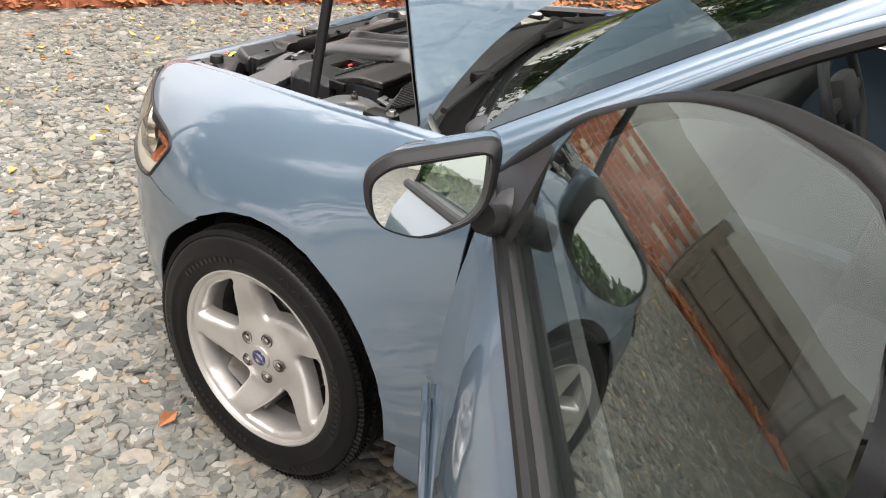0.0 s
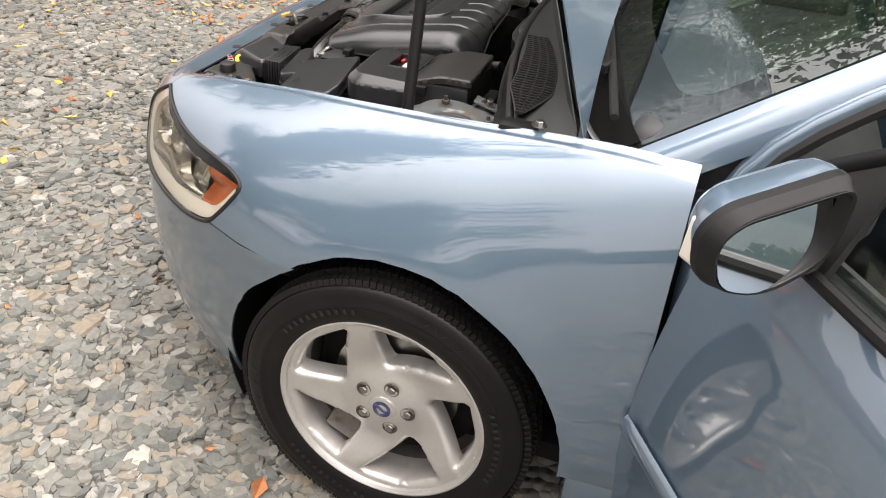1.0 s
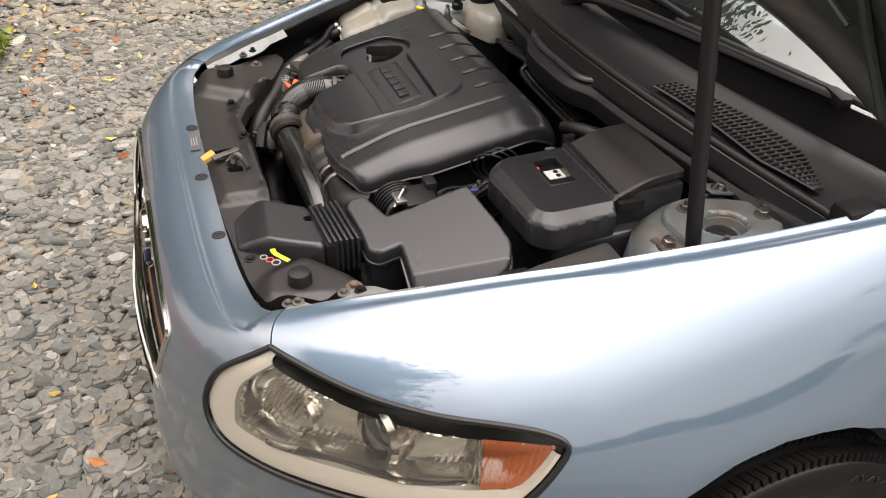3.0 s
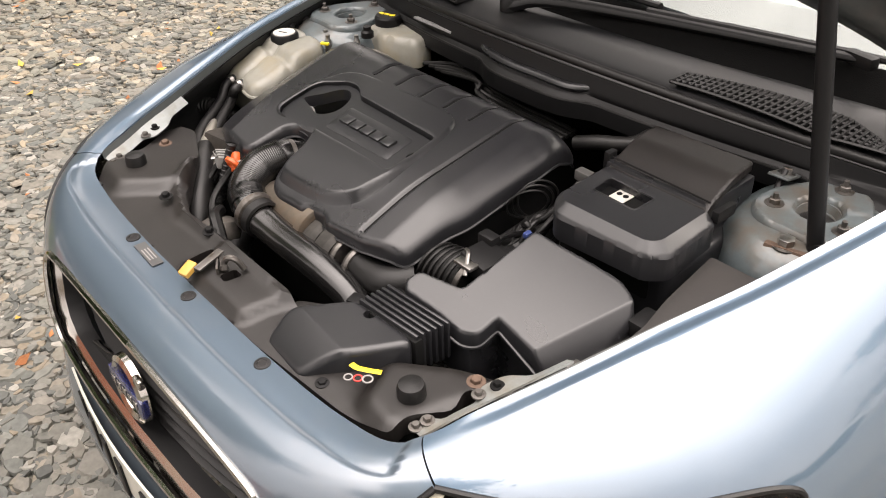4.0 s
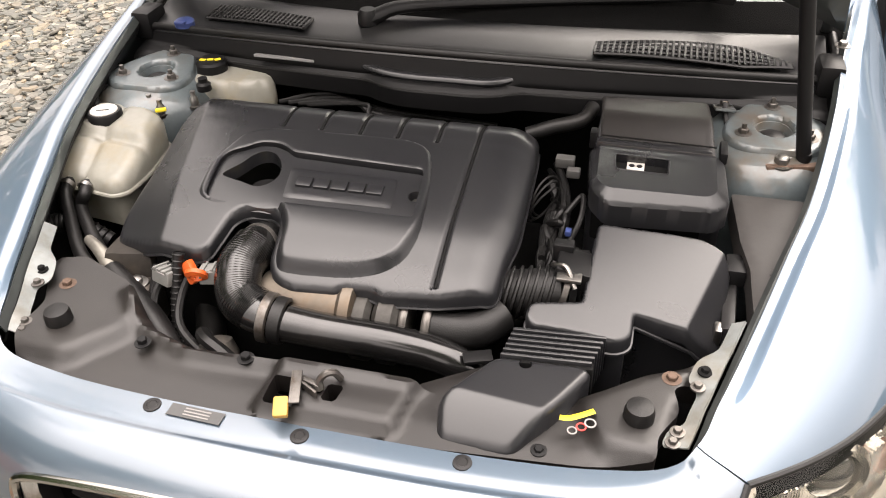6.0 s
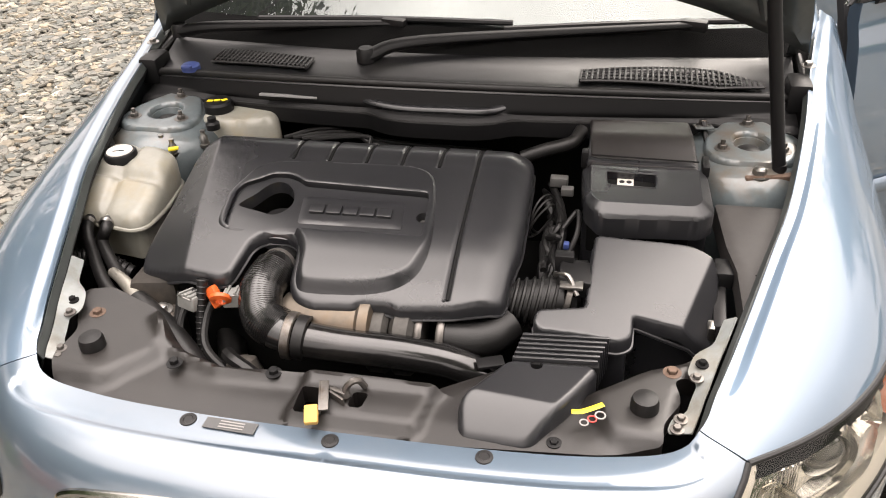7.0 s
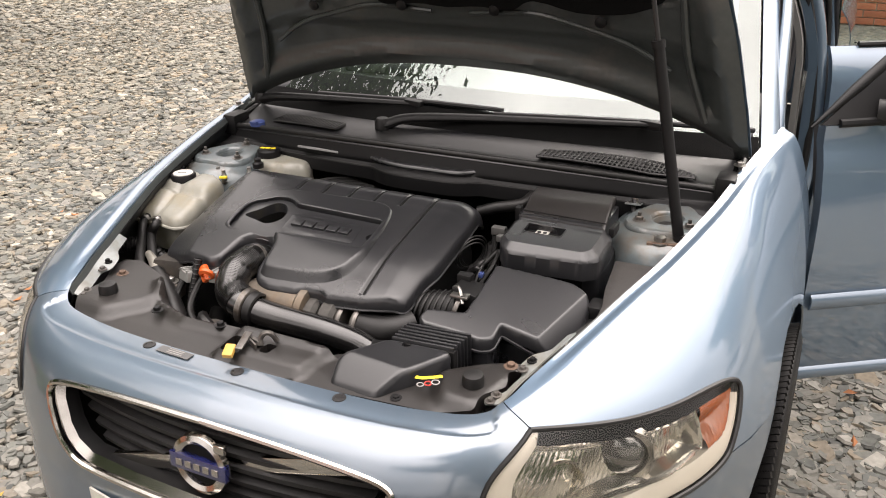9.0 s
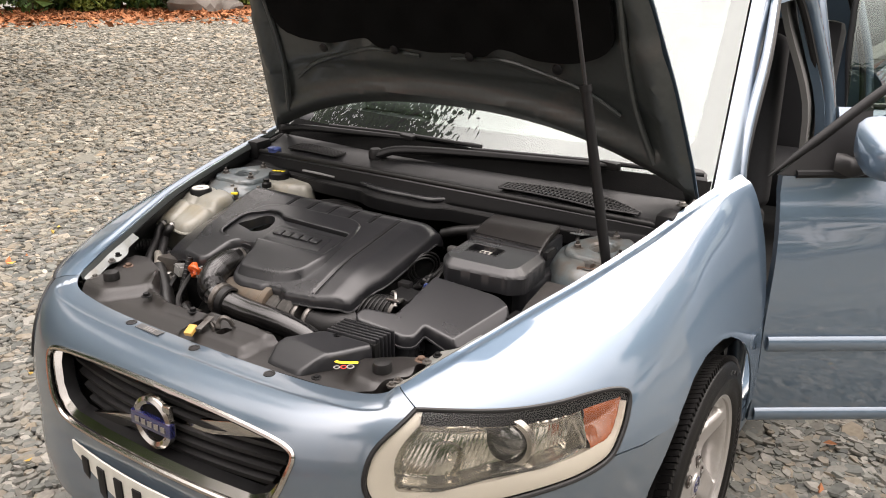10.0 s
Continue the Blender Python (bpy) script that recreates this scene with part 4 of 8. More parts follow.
def wheel(side, y):
    s = -1 if side == "left" else 1
    hub = new("wheel")
    hub.parent = car
    m = pose(s * 0.775, y, 0.316, 0, 90 * s, 0)
    prof = [(0.222, -0.095), (0.245, -0.103), (0.285, -0.104), (0.302, -0.094), (0.3075, -0.072), (0.309, -0.03), (0.3095, 0.03), (0.3075, 0.072), (0.302, 0.094), (0.300, 0.0965), (0.296, 0.099), (0.285, 0.1035), (0.270, 0.1045), (0.268, 0.1060), (0.262, 0.1060), (0.260, 0.1045), (0.245, 0.103), (0.232, 0.101), (0.222, 0.095)]
    tyre = part("tyre", moved(lathe(prof, 96, cap=False), m), TYRE, hub, "black tyre with dusty tread")
    blocks = []
    for k in range(140):
        a = 2 * math.pi * k / 140
        for zz, w, tw in ((0.078, 0.030, 16), (0.037, 0.030, 12), (-0.004, 0.030, -10), (-0.045, 0.030, 12), (-0.082, 0.026, 16)):
            bl = box(0.0112, w, 0.0125, 0.0, None)
            blocks.append(moved(bl, pose(0, 0, zz, 0, 0, math.degrees(a)) @ pose(0.3115 - 0.9 * max(0, abs(zz) - 0.06) * 0.3, 0, 0, 0, 90 + (np.sign(zz) * 14 if abs(zz) > 0.06 else 0), 0) @ pose(0, 0, 0, 0, 0, 90 + tw)))
    part("tread", moved(merge(*blocks), m), TYRE, tyre)
    marks = []
    for mid, span, r in ((35, 44, 0.252), (155, 50, 0.252), (275, 46, 0.252), (95, 20, 0.279), (215, 20, 0.279), (335, 20, 0.279)):
        # worn raised lettering and zigzag tread marks, kept as plain bars
        row = []
        for k in range(int(span / 4)):
            a = mid - span / 2 + 4 * k
            row.append(moved(box(0.011 if r < 0.26 else 0.014, 0.0075 if r < 0.26 else 0.0022, 0.0012, 0.0), pose(0, 0, 0, 0, 0, a) @ pose(r, 0, 0.1046 if r < 0.26 else 0.1052, 0, 0, 0 if r < 0.26 else (38 if k % 2 else -38))))
        marks.append(merge(*row))
    tagged(part("sidewall_marks", moved(merge(*marks), m), RUBBER, tyre), kind="stuff")
    lip = [(0.205, 0.030), (0.209, 0.075), (0.2135, 0.092), (0.220, 0.0965), (0.2265, 0.095), (0.2275, 0.088), (0.222, 0.080), (0.216, -0.09), (0.205, -0.09)]
    rim = part("rim", moved(lathe(lip, 72, cap=False), m), ALLOY, hub, "silver five-spoke alloy rim")
    barrel = part("barrel", moved(lathe([(0.206, 0.06), (0.200, 0.005)], 48, cap=False), m), ALLOY, hub)
    # inner part is darker: the shade of its depth is in the colour
    part("inner_barrel", moved(lathe([(0.200, 0.005), (0.200, -0.09)], 48, cap=False), m), BARREL_SHADED, hub)
    # face: a dished disc with five windows
    wins = []
    for k in range(5):
        f0 = 38 + 72 * k
        pol = ((0.197, -27), (0.203, 0), (0.197, 28), (0.164, 20), (0.126, 5), (0.103, -12), (0.097, -20), (0.120, -26))
        wins.append(rounded([(r * math.sin(radians(f0 + a)), r * math.cos(radians(f0 + a))) for r, a in pol], (0.010, 0.03, 0.010, 0.03, 0.03, 0.02, 0.008, 0.010), 5))
    disc = V2([(0.2125 * math.cos(a), 0.2125 * math.sin(a)) for a in np.linspace(0, 2 * math.pi, 73)[:-1]])

    def dish(q):
        r = np.hypot(q[:, 0], q[:, 1])
        z = 0.060 + 0.016 * np.exp(-(r / 0.075) ** 4) + 0.026 * ease((r - 0.09) / 0.11)
        for w in wins:
            z = z - soft_edge(w, q, 0.015, 0.011)
        return z

    part("face", moved(relief(disc, dish, 0.006, wins, 0.034), m @ Matrix.Diagonal((-1 if s > 0 else 1, 1, 1, 1)) @ pose(0, 0, 0, 0, 0, FACE_TURN)), ALLOY, rim, "silver five-spoke face")
    for k in range(5):
        a = radians(54 - 72 * k + FACE_TURN)
        mm = m @ Matrix.Diagonal((-1 if s > 0 else 1, 1, 1, 1)) @ pose(0.054 * math.cos(a), 0.054 * math.sin(a), 0.0725)
        # dark brown colour stands in for the shade inside each bolt hole
        part("bolt_recess", moved(lathe([(0.0165, 0.0), (0.0150, 0.0030), (0.0135, -0.001), (0, -0.001)], 20, cap=False), mm), material("recess shade", (0.055, 0.043, 0.036), 0.7), rim)
        part("wheel_bolt", moved(lathe([(0.0092, 0), (0.0092, 0.0045), (0.0075, 0.006), (0, 0.006)], 6), mm), STEEL, rim)
    part("centre_cap", moved(lathe([(0, 0.0815), (0.022, 0.081), (0.0285, 0.0795), (0.030, 0.074)][::-1], 32), m), ALLOY, rim, "silver centre cap with dark blue ring")
    part("cap_ring", moved(lathe([(0.012, 0.0815), (0.0125, 0.0826), (0.0195, 0.0823), (0.020, 0.081)][::-1], 28, cap=False), m), NAVY, rim)
    part("cap_bar", moved(box(0.040, 0.006, 0.003, 0.001), m @ pose(0, 0, 0.0822, 0, 0, 60)), NAVY, rim)
    part("brake_disc", moved(lathe([(0.06, 0.005), (0.138, 0.005), (0.138, -0.015), (0.06, -0.015)], 48, cap=False), m), STEEL, hub)
    part("brake_caliper", moved(box(0.075, 0.15, 0.085, 0.012), m @ pose(0.0, 0.0, 0.0) @ pose(-0.118, 0.06, 0.012, 0, 0, -25)), DULL, hub, "grimy brown-grey brake caliper")
    part("brake_shield", moved(lathe([(0.0, -0.02), (0.185, -0.02)], 40, cap=False), m), DARK, hub)
    return hub


for side in ("left", "right"):
    for y in (0.003, -2.64):
        wheel(side, y)

# ---- bonnet, propped open ----
HOOD_A, HOOD_Y, HOOD_Z = radians(67), -0.285, 0.920
HOOD_SIDE = [(0.705, 0.0), (0.692, 0.10), (0.660, 0.285), (0.612, 0.50), (0.573, 0.63), (0.530, 0.76), (0.490, 0.87), (0.455, 0.945)]


def hood_pt(x, v, lift=0.0):
    crown = 0.026 * (1 - (x / 0.71) ** 2) + 0.014 * np.sin(np.clip(v / 0.96, 0, 1) * math.pi) + lift
    return x, HOOD_Y + v * math.cos(HOOD_A) - crown * math.sin(HOOD_A), HOOD_Z + v * math.sin(HOOD_A) + crown * math.cos(HOOD_A)


def hood_sheet(outline, step, lift, thick, holes=(), bump=None):
    q, tri = net(outline, step, holes)
    add = bump(q) if bump else 0
    p = np.stack(hood_pt(q[:, 0], q[:, 1], lift + add), -1)
    tri = tri[:, ::-1] if np.cross(p[tri[0, 1]] - p[tri[0, 0]], p[tri[0, 2]] - p[tri[0, 0]])[1] > 0 else tri
    return shell(p, tri, thick)


arc = [(x, 0.165 * (1 - abs(x / 0.708) ** 2.4)) for x in np.linspace(-0.70, 0.70, 33)]
nose = [(x, 0.995 - 0.05 * (abs(x) / 0.455) ** 2.2) for x in np.linspace(0.455, -0.455, 15)]
hood_line = V2(arc + HOOD_SIDE + nose + [(-x, v) for x, v in HOOD_SIDE[::-1]])
bonnet = part("bonnet", hood_sheet(hood_line, 0.03, 0.0, 0.003), PAINT, car, "light blue bonnet propped open on a gas strut")
pad_line = rounded([(-0.40, 0.345), (-0.20, 0.375), (-0.17, 0.35), (0.17, 0.35), (0.20, 0.375), (0.40, 0.345), (0.53, 0.40), (0.52, 0.60), (0.40, 0.84), (-0.40, 0.84), (-0.52, 0.60), (-0.53, 0.40)], 0.05)


def frame_relief(q):
    w = edge_dist(hood_line, q)
    dip = -0.012 + 0.010 * np.cos(np.clip(w / 0.085, 0, 1) * 2 * math.pi)
    dip -= 0.010 * plateau(rounded([(-0.62, 0.22), (-0.50, 0.28), (0.50, 0.28), (0.62, 0.22), (0.64, 0.42), (-0.64, 0.42)], 0.04), q, 0.03)
    return dip


inner = part("inner_panel", hood_sheet(inset(hood_line, 0.004), 0.018, -0.010, 0.002, (), frame_relief), UNDER, bonnet, "dark painted inner frame of the bonnet")
part("insulation_pad", hood_sheet(pad_line, 0.03, -0.030, 0.012, (), lambda q: -0.006 * np.cos(q[:, 0] * 40) * np.cos(q[:, 1] * 33)), FELT, bonnet, "black felt insulation pad")
for x in (-0.37, -0.12, 0.12, 0.37):
    p = np.array(hood_pt(x, 0.335 if abs(x) > 0.2 else 0.345, -0.040))
    part("pad_clip", moved(lathe([(0.014, 0), (0.013, 0.004), (0.004, 0.007), (0, 0.007)], 16), pose(*p, 67 + 180)), TRIM, bonnet)
for s in (-1, 1):
    rib = [hood_pt(s * x, v, -0.028) for x, v in ((0.60, 0.10), (0.56, 0.25), (0.545, 0.40), (0.535, 0.60), (0.47, 0.80))]
    part("rib", tube(rib, 0.009, 8), UNDER, bonnet)
    ledge = [hood_pt(s * x, v, -0.026) for x, v in ((0.05, 0.325), (0.20, 0.335), (0.30, 0.315), (0.43, 0.275), (0.52, 0.22))]
    part("rib", tube(ledge, 0.006, 8), UNDER, bonnet)
    hinge = [(s * 0.66, -0.40, 0.88), (s * 0.675, -0.32, 0.90), (s * 0.672, -0.27, 0.95), hood_pt(s * 0.655, 0.16, -0.02)]
    part("hinge_arm", tube(hinge, 0.011, 8, 5, flat=0.45), UNDER, bonnet, "dark steel hinge arm")
prop = part("gas_strut", tube([(-0.617, 0.074, 0.852), (-0.543, 0.075, 1.229)], 0.0115, 14, 1), TRIM, car, "black gas strut holding the bonnet")
part("strut_collar", tube([(-0.5445, 0.075, 1.222), (-0.5415, 0.075, 1.236)], 0.0135, 14, 1), TRIM, prop)
part("strut_rod", tube([(-0.543, 0.075, 1.229), (-0.470, 0.076, 1.60)], 0.0048, 10, 1), TRIM_GREY, prop, "thin grey piston rod")
part("ball_joint", moved(lathe([(0.0, -0.012), (0.011, -0.008), (0.013, 0.0), (0.011, 0.008), (0, 0.012)], 14), pose(-0.619, 0.074, 0.846)), TRIM, prop)

# ---- windscreen, pillars, roof ----
def screen_pt(s, t):
    x = s * (0.705 - 0.135 * t)
    return x, -0.385 - 0.715 * t + (1 - s**2) * (0.185 - 0.09 * t), 0.935 + 0.47 * t + (1 - s**2) * 0.018


wind = part("windscreen", slab(grid(lambda u, v: screen_pt(u, v), 30, 18, (-1, 1), (-0.14, 1)), 0.005), SCREEN, car, "raked windscreen reflecting pale sky and trees")
wind.visible_shadow = False
# black sheet over the glass paints the shadow in the wiper well
trough = grid(lambda u, v: screen_pt(u, -0.14 + (0.135 + 0.03 * (1 - u**2)) * v), 30, 4, (-1, 1))
part("wiper_trough_shade", slab(([(x, y + 0.005, z + 0.008) for x, y, z in trough[0]], trough[1]), 0.003), FELT, wind, "black sheet painting the shadowed well where the wipers rest")
sight = rounded([(-0.915, 0.110), (-0.5, 0.118), (0.0, 0.120), (0.5, 0.118), (0.915, 0.110), (0.915, 0.945), (0.0, 0.955), (-0.915, 0.945)], (0.09, 0.2, 0.2, 0.2, 0.09, 0.07, 0.2, 0.07), 6)
bq, bt = net([(-1, -0.13), (1, -0.13), (1, 1), (-1, 1)], 0.04, [sight])
bx, by, bz = screen_pt(bq[:, 0], bq[:, 1])
part("screen_border", shell(np.column_stack([bx, by + 0.0011, bz + 0.0018]), bt, 0.0006), material("ceramic border", (0.020, 0.020, 0.021), 0.05, spec=0.38, vary=0.0, rough_vary=0.0), wind, "grey-black printed border")


def pillar(s):
    def fn(t, w):
        x, y, z = screen_pt(1.0, t)
        return s * (x + 0.004 + 0.054 * w - 0.008 * w**4), y - 0.012 - 0.020 * w, z + 0.008 - 0.010 * w - 0.048 * w**4
    return slab(grid(fn, 22, 14, (-0.08, 1.02)), 0.003)


for s in (-1, 1):
    part("pillar", pillar(s), PAINT, car, "light blue windscreen pillar")


def roof_pt(u, v):
    x = u * (0.575 + 0.02 * np.sin(v * math.pi))
    return x, -1.085 + (1 - u**2) * 0.095 - 2.1 * v, 1.405 + 0.045 * (1 - u**4) * np.sin(np.clip(v * 1.4 + 0.25, 0, 1) * math.pi / 2) + 0.02 * np.sin(v * math.pi) - 0.09 * v**3


part("roof", slab(grid(roof_pt, 20, 24, (-1, 1)), 0.004), PAINT, car, "light blue roof")
part("headlining", ([(x * 0.97, y - 0.03, z - 0.045) for x, y, z in grid(roof_pt, 12, 12, (-1, 1))[0]], grid(roof_pt, 12, 12, (-1, 1))[1]), GREY_CLOTH, car)


def rail(s):
    def fn(v, w):
        x, y, z = roof_pt(1.0, v)
        return s * (x + 0.075 * w), y, z - 0.004 - 0.075 * w**1.7
    return slab(grid(fn, 20, 6), 0.003)


for s in (-1, 1):
    part("roof_side", rail(s), PAINT, car)


def side_x(z):
    """How far out the doors stand at a height."""
    return np.interp(z, (0.20, 0.26, 0.40, 0.50, 0.62, 0.75, 0.84, 0.90, 0.945, 1.10, 1.25, 1.40), (0.832, 0.850, 0.866, 0.870, 0.871, 0.868, 0.858, 0.838, 0.805, 0.755, 0.700, 0.640))


# closed right-hand side, tail and floor
def flank(y0, y1, s, z0=0.22, z1=0.945):
    return slab(grid(lambda u, v: (s * side_x(z0 + (z1 - z0) * v), y0 + (y1 - y0) * u, z0 + (z1 - z0) * v), 6, 24), 0.004)


for y0, y1 in ((-0.486, -1.555), (-1.565, -2.50), (-2.51, -3.60)):
    part("side_panel", flank(y0, y1, 1), PAINT, car)
part("rear_quarter", flank(-2.51, -3.60, -1), PAINT, car)
for s, ys in ((1, ((-0.62, -1.52), (-1.60, -2.44), (-2.52, -3.2))), (-1, ((-2.52, -3.2),))):
    for y0, y1 in ys:
        gl = part("side_window", slab(grid(lambda u, v: (s * (side_x(0.96 + 0.40 * v) - 0.012), y0 + (y1 - y0) * u - (0.36 * v * (1 - u) if y0 > -1 else 0), 0.955 + 0.40 * v), 6, 8), 0.004), DOOR_GLASS, car)
        gl.visible_shadow = False
        part("window_pillar", moved(box(0.03, 0.07, 0.46, 0.01), pose(s * 0.715, y1 - 0.03, 1.16, 0, -18 * s, 0)), TRIM, car)
part("tailgate", grid(lambda u, v: (0.86 * u * (1 - 0.22 * v), -3.60 + 0.08 * (u**2) + 0.35 * np.clip(v - 0.5, 0, 1), 0.25 + 1.12 * v), 10, 10, (-1, 1)), PAINT, car)
part("floor_pan", moved(box(1.5, 3.7, 0.05, 0.01), pose(0, -1.65, 0.235)), DARK, car)
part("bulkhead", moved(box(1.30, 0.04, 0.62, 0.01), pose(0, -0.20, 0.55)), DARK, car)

# pillar in black trim instead of body paint, painting the shade of the gap
part("hinge_pillar", slab(grid(lambda u, v: (-0.765 + 0.02 * u, -0.40 - 0.16 * u, 0.26 + 0.64 * v), 4, 8), 0.01), TRIM, car, "hinge pillar behind the wing, coloured dark for shade in the gap")
# left-hand door openings
for y0, y1 in ((-0.50, -1.55), (-1.62, -2.50)):
    f = y0 > -1
    seal = [(-0.745, y0 - 0.02, 0.28), (-0.775, y0 - 0.02, 0.60), (-0.745, y0 - 0.05, 0.92)] if not f else [(-0.77, y0 - 0.10, 0.27), (-0.775, y0 - 0.03, 0.60), (-0.735, y0 - 0.06, 0.93), (-0.695, -0.86, 1.19)]
    seal += [(-0.632, y0 - (0.66 if f else 0.10), 1.355), (-0.618, 0.5 * (y0 + y1) - (0.16 if f else 0), 1.385), (-0.635, y1 + 0.13, 1.35), (-0.695, y1 + 0.04, 1.16), (-0.755, y1, 0.92), (-0.785, y1 + 0.01, 0.55), (-0.76, y1 + 0.10, 0.29)]
    part("door_seal", tube(seal, 0.014, 8, 6), RUBBER, car, "black rubber door seal")
    part("door_frame", tube([(x + (0.004 if f and 1 < k < 6 else -0.012), y - (0.028 if k > len(seal) - 6 else -0.012), z + 0.012) for k, (x, y, z) in enumerate(seal)], (0.028, 0.026, 0.018, 0.012, 0.012, 0.018) + (0.028,) * 5 if f else 0.028, 10, 6), PAINT, car, "light blue door opening")
part("centre_pillar", slab(grid(lambda u, v: (-(0.79 - 0.11 * ease((v - 0.55) / 0.45) - 0.03 * v), -1.54 - 0.09 * u + 0.06 * v**3, 0.27 + 1.10 * v), 4, 16), 0.03), PAINT, car, "light blue centre pillar")
part("pillar_trim", slab(grid(lambda u, v: (-(0.74 - 0.11 * ease((v - 0.5) / 0.5) - 0.03 * v), -1.49 - 0.16 * u + 0.07 * v**3, 0.45 + 0.91 * v), 4, 14), 0.02), GREY_CLOTH, car, "grey inner pillar trim")

# ---- doors ----
def door_at(hinge, angle):
    return Matrix.Translation(hinge) @ Matrix.Rotation(radians(-angle), 4, "Z") @ Matrix.Translation(-Vector(hinge))


FRONT_DOOR = door_at((-0.80, -0.50, 0), 56)
REAR_DOOR = door_at((-0.80, -1.60, 0), 62)


def door(y0, y1, m, frame, with_mirror):
    nib = 0.066 if with_mirror else 0.0

    def sheet(v):
        """Where the sheet begins at a height: set back, and drawn in to follow the wing."""
        z = 0.235 + 0.71 * v
        wing = 0.757 + 0.109 * np.sqrt(np.clip(1 - ((z - 0.42) / 0.524) ** 2, 0, 1))
        draw = np.where(z > 0.45, np.clip(side_x(z) - wing, 0, 0.032), 0) * (1 - ease((z - 0.90) / 0.045)) if with_mirror else 0 * z
        return y0 - nib * (0.78 + 0.22 * ease((v - 0.36) / 0.45)), draw, z

    def outer(u, v):
        ys, draw, z = sheet(v)
        return -side_x(z) + draw * (1 - ease(u / 0.5)), ys + (y1 - ys) * u, z

    def front_edge(u, v):
        ys, draw, z = sheet(v)
        return -side_x(z) + draw + 0.003 + 0.035 * u, ys - 0.004 * u, z

    d = part("side_door", moved(slab(grid(outer, 16, 30), 0.004), m), PAINT, car, "light blue side door standing open")
    part("door_edge", moved(grid(front_edge, 3, 16), m), PAINT, d)
    part("door_edge", moved(grid(lambda u, v: (-side_x(0.24 + 0.70 * v) + 0.003 + 0.10 * u, y1 + 0.004 * u, 0.24 + 0.70 * v), 3, 16), m), PAINT, d)
    part("door_lining", moved(slab(grid(lambda u, v: (-side_x(0.27 + 0.66 * v) + 0.085 + 0.025 * np.sin(v * 9), y0 - 0.03 - nib + (y1 - y0 + 0.06 + nib) * u, 0.27 + 0.66 * v), 8, 16), 0.02), m), DASH, d, "dark inner door lining")
    mould = lambda z, h, mat: part("moulding", moved(slab(grid(lambda u, v: (-side_x(z) - 0.003 - 0.010 * np.sin(v * math.pi) ** 0.6, y0 - 0.010 - 0.8 * nib + (y1 - y0 + 0.016 + 0.8 * nib) * u, z - h / 2 + h * v), 6, 8), 0.006), m), mat, d, "body-coloured rubbing strip")
    mould(0.492, 0.045, PAINT)
    mould(0.262, 0.040, PAINT)
    part("belt_trim", moved(tube([(-side_x(0.945) - 0.001, y0 - 0.10, 0.950), (-side_x(0.945) - 0.001, y1 + 0.005, 0.957)], 0.011, 8, 1), m), TRIM, d, "black belt trim")
    part("belt_seal", moved(slab(grid(lambda u, v: (-side_x(0.945) + 0.034 * v, y0 - 0.10 + (y1 - y0 + 0.105) * u, 0.951 + 0.007 * u + 0.004 * np.sin(v * math.pi)), 4, 4), 0.004), m), RUBBER, d)
    fr = np.array(frame)
    part("window_frame", moved(tube(fr.tolist(), (0.003, 0.0135) + (0.0135,) * 8 + (0.008,), 10, 6), m), TRIM, d, "black window frame")
    part("window_seal", moved(tube((fr + (0.006, 0, -0.004)).tolist(), (0.003, 0.0155) + (0.0155,) * 8 + (0.008,), 10, 6, flat=0.7), m), RUBBER, d)
    loop = curve_pts(fr, 60)
    q, tri = net(loop[:, 1:], 0.025)
    dz = q[:, 1] - 0.945
    bulge = np.column_stack([-(0.789 - 0.19 * dz - 0.78 * dz**3), q[:, 0], q[:, 1]])
    pane = part("window_pane", moved(shell(bulge, tri[:, ::-1], 0.004), m), DOOR_GLASS, d, "tinted door glass with reflections")
    pane.visible_shadow = False
    return d


front_door = door(-0.486, -1.56, FRONT_DOOR, [(-0.800, -0.520, 0.945), (-0.772, -0.640, 1.030), (-0.735, -0.800, 1.145), (-0.710, -0.905, 1.205), (-0.685, -1.010, 1.258), (-0.668, -1.120, 1.297), (-0.660, -1.250, 1.325), (-0.657, -1.380, 1.330), (-0.672, -1.490, 1.255), (-0.715, -1.545, 1.110), (-0.790, -1.560, 0.945)], True)
door(-1.60, -2.46, REAR_DOOR, [(-0.790, -1.63, 0.945), (-0.700, -1.64, 1.20), (-0.650, -1.68, 1.35), (-0.640, -1.85, 1.385), (-0.650, -2.10, 1.36), (-0.690, -2.30, 1.20), (-0.785, -2.44, 0.945)], False)

# door mirror
MC = np.array((-0.912, -0.79, 1.031))
ell = rounded([(-0.096, 0.012), (-0.066, 0.040), (0.094, 0.080), (0.088, -0.022), (-0.005, -0.070), (-0.086, -0.050)], (0.03, 0.04, 0.03, 0.04, 0.06, 0.035), 6)
ell = ell[::-1] * (0.92, 1.03)


def mirror_shell(scale_depth):
    vs, fs = [], []
    rows = [(1.0, -0.002), (1.03, 0.014), (1.02, 0.036), (0.95, 0.062), (0.79, 0.082), (0.47, 0.094), (0.0, 0.098)]
    for k, dpt in rows:
        vs += [(MC[0] + x * k + 0.16 * dpt, MC[1] + dpt, MC[2] + z * k) for x, z in ell]
    n = len(ell)
    for r in range(len(rows) - 1):
        fs += [(r * n + j, r * n + (j + 1) % n, (r + 1) * n + (j + 1) % n, (r + 1) * n + j) for j in range(n)]
    return vs, [tuple(reversed(f)) for f in fs]


part("door_mirror", moved(mirror_shell(1), FRONT_DOOR), PAINT, front_door, "light blue mirror housing with dark rim")


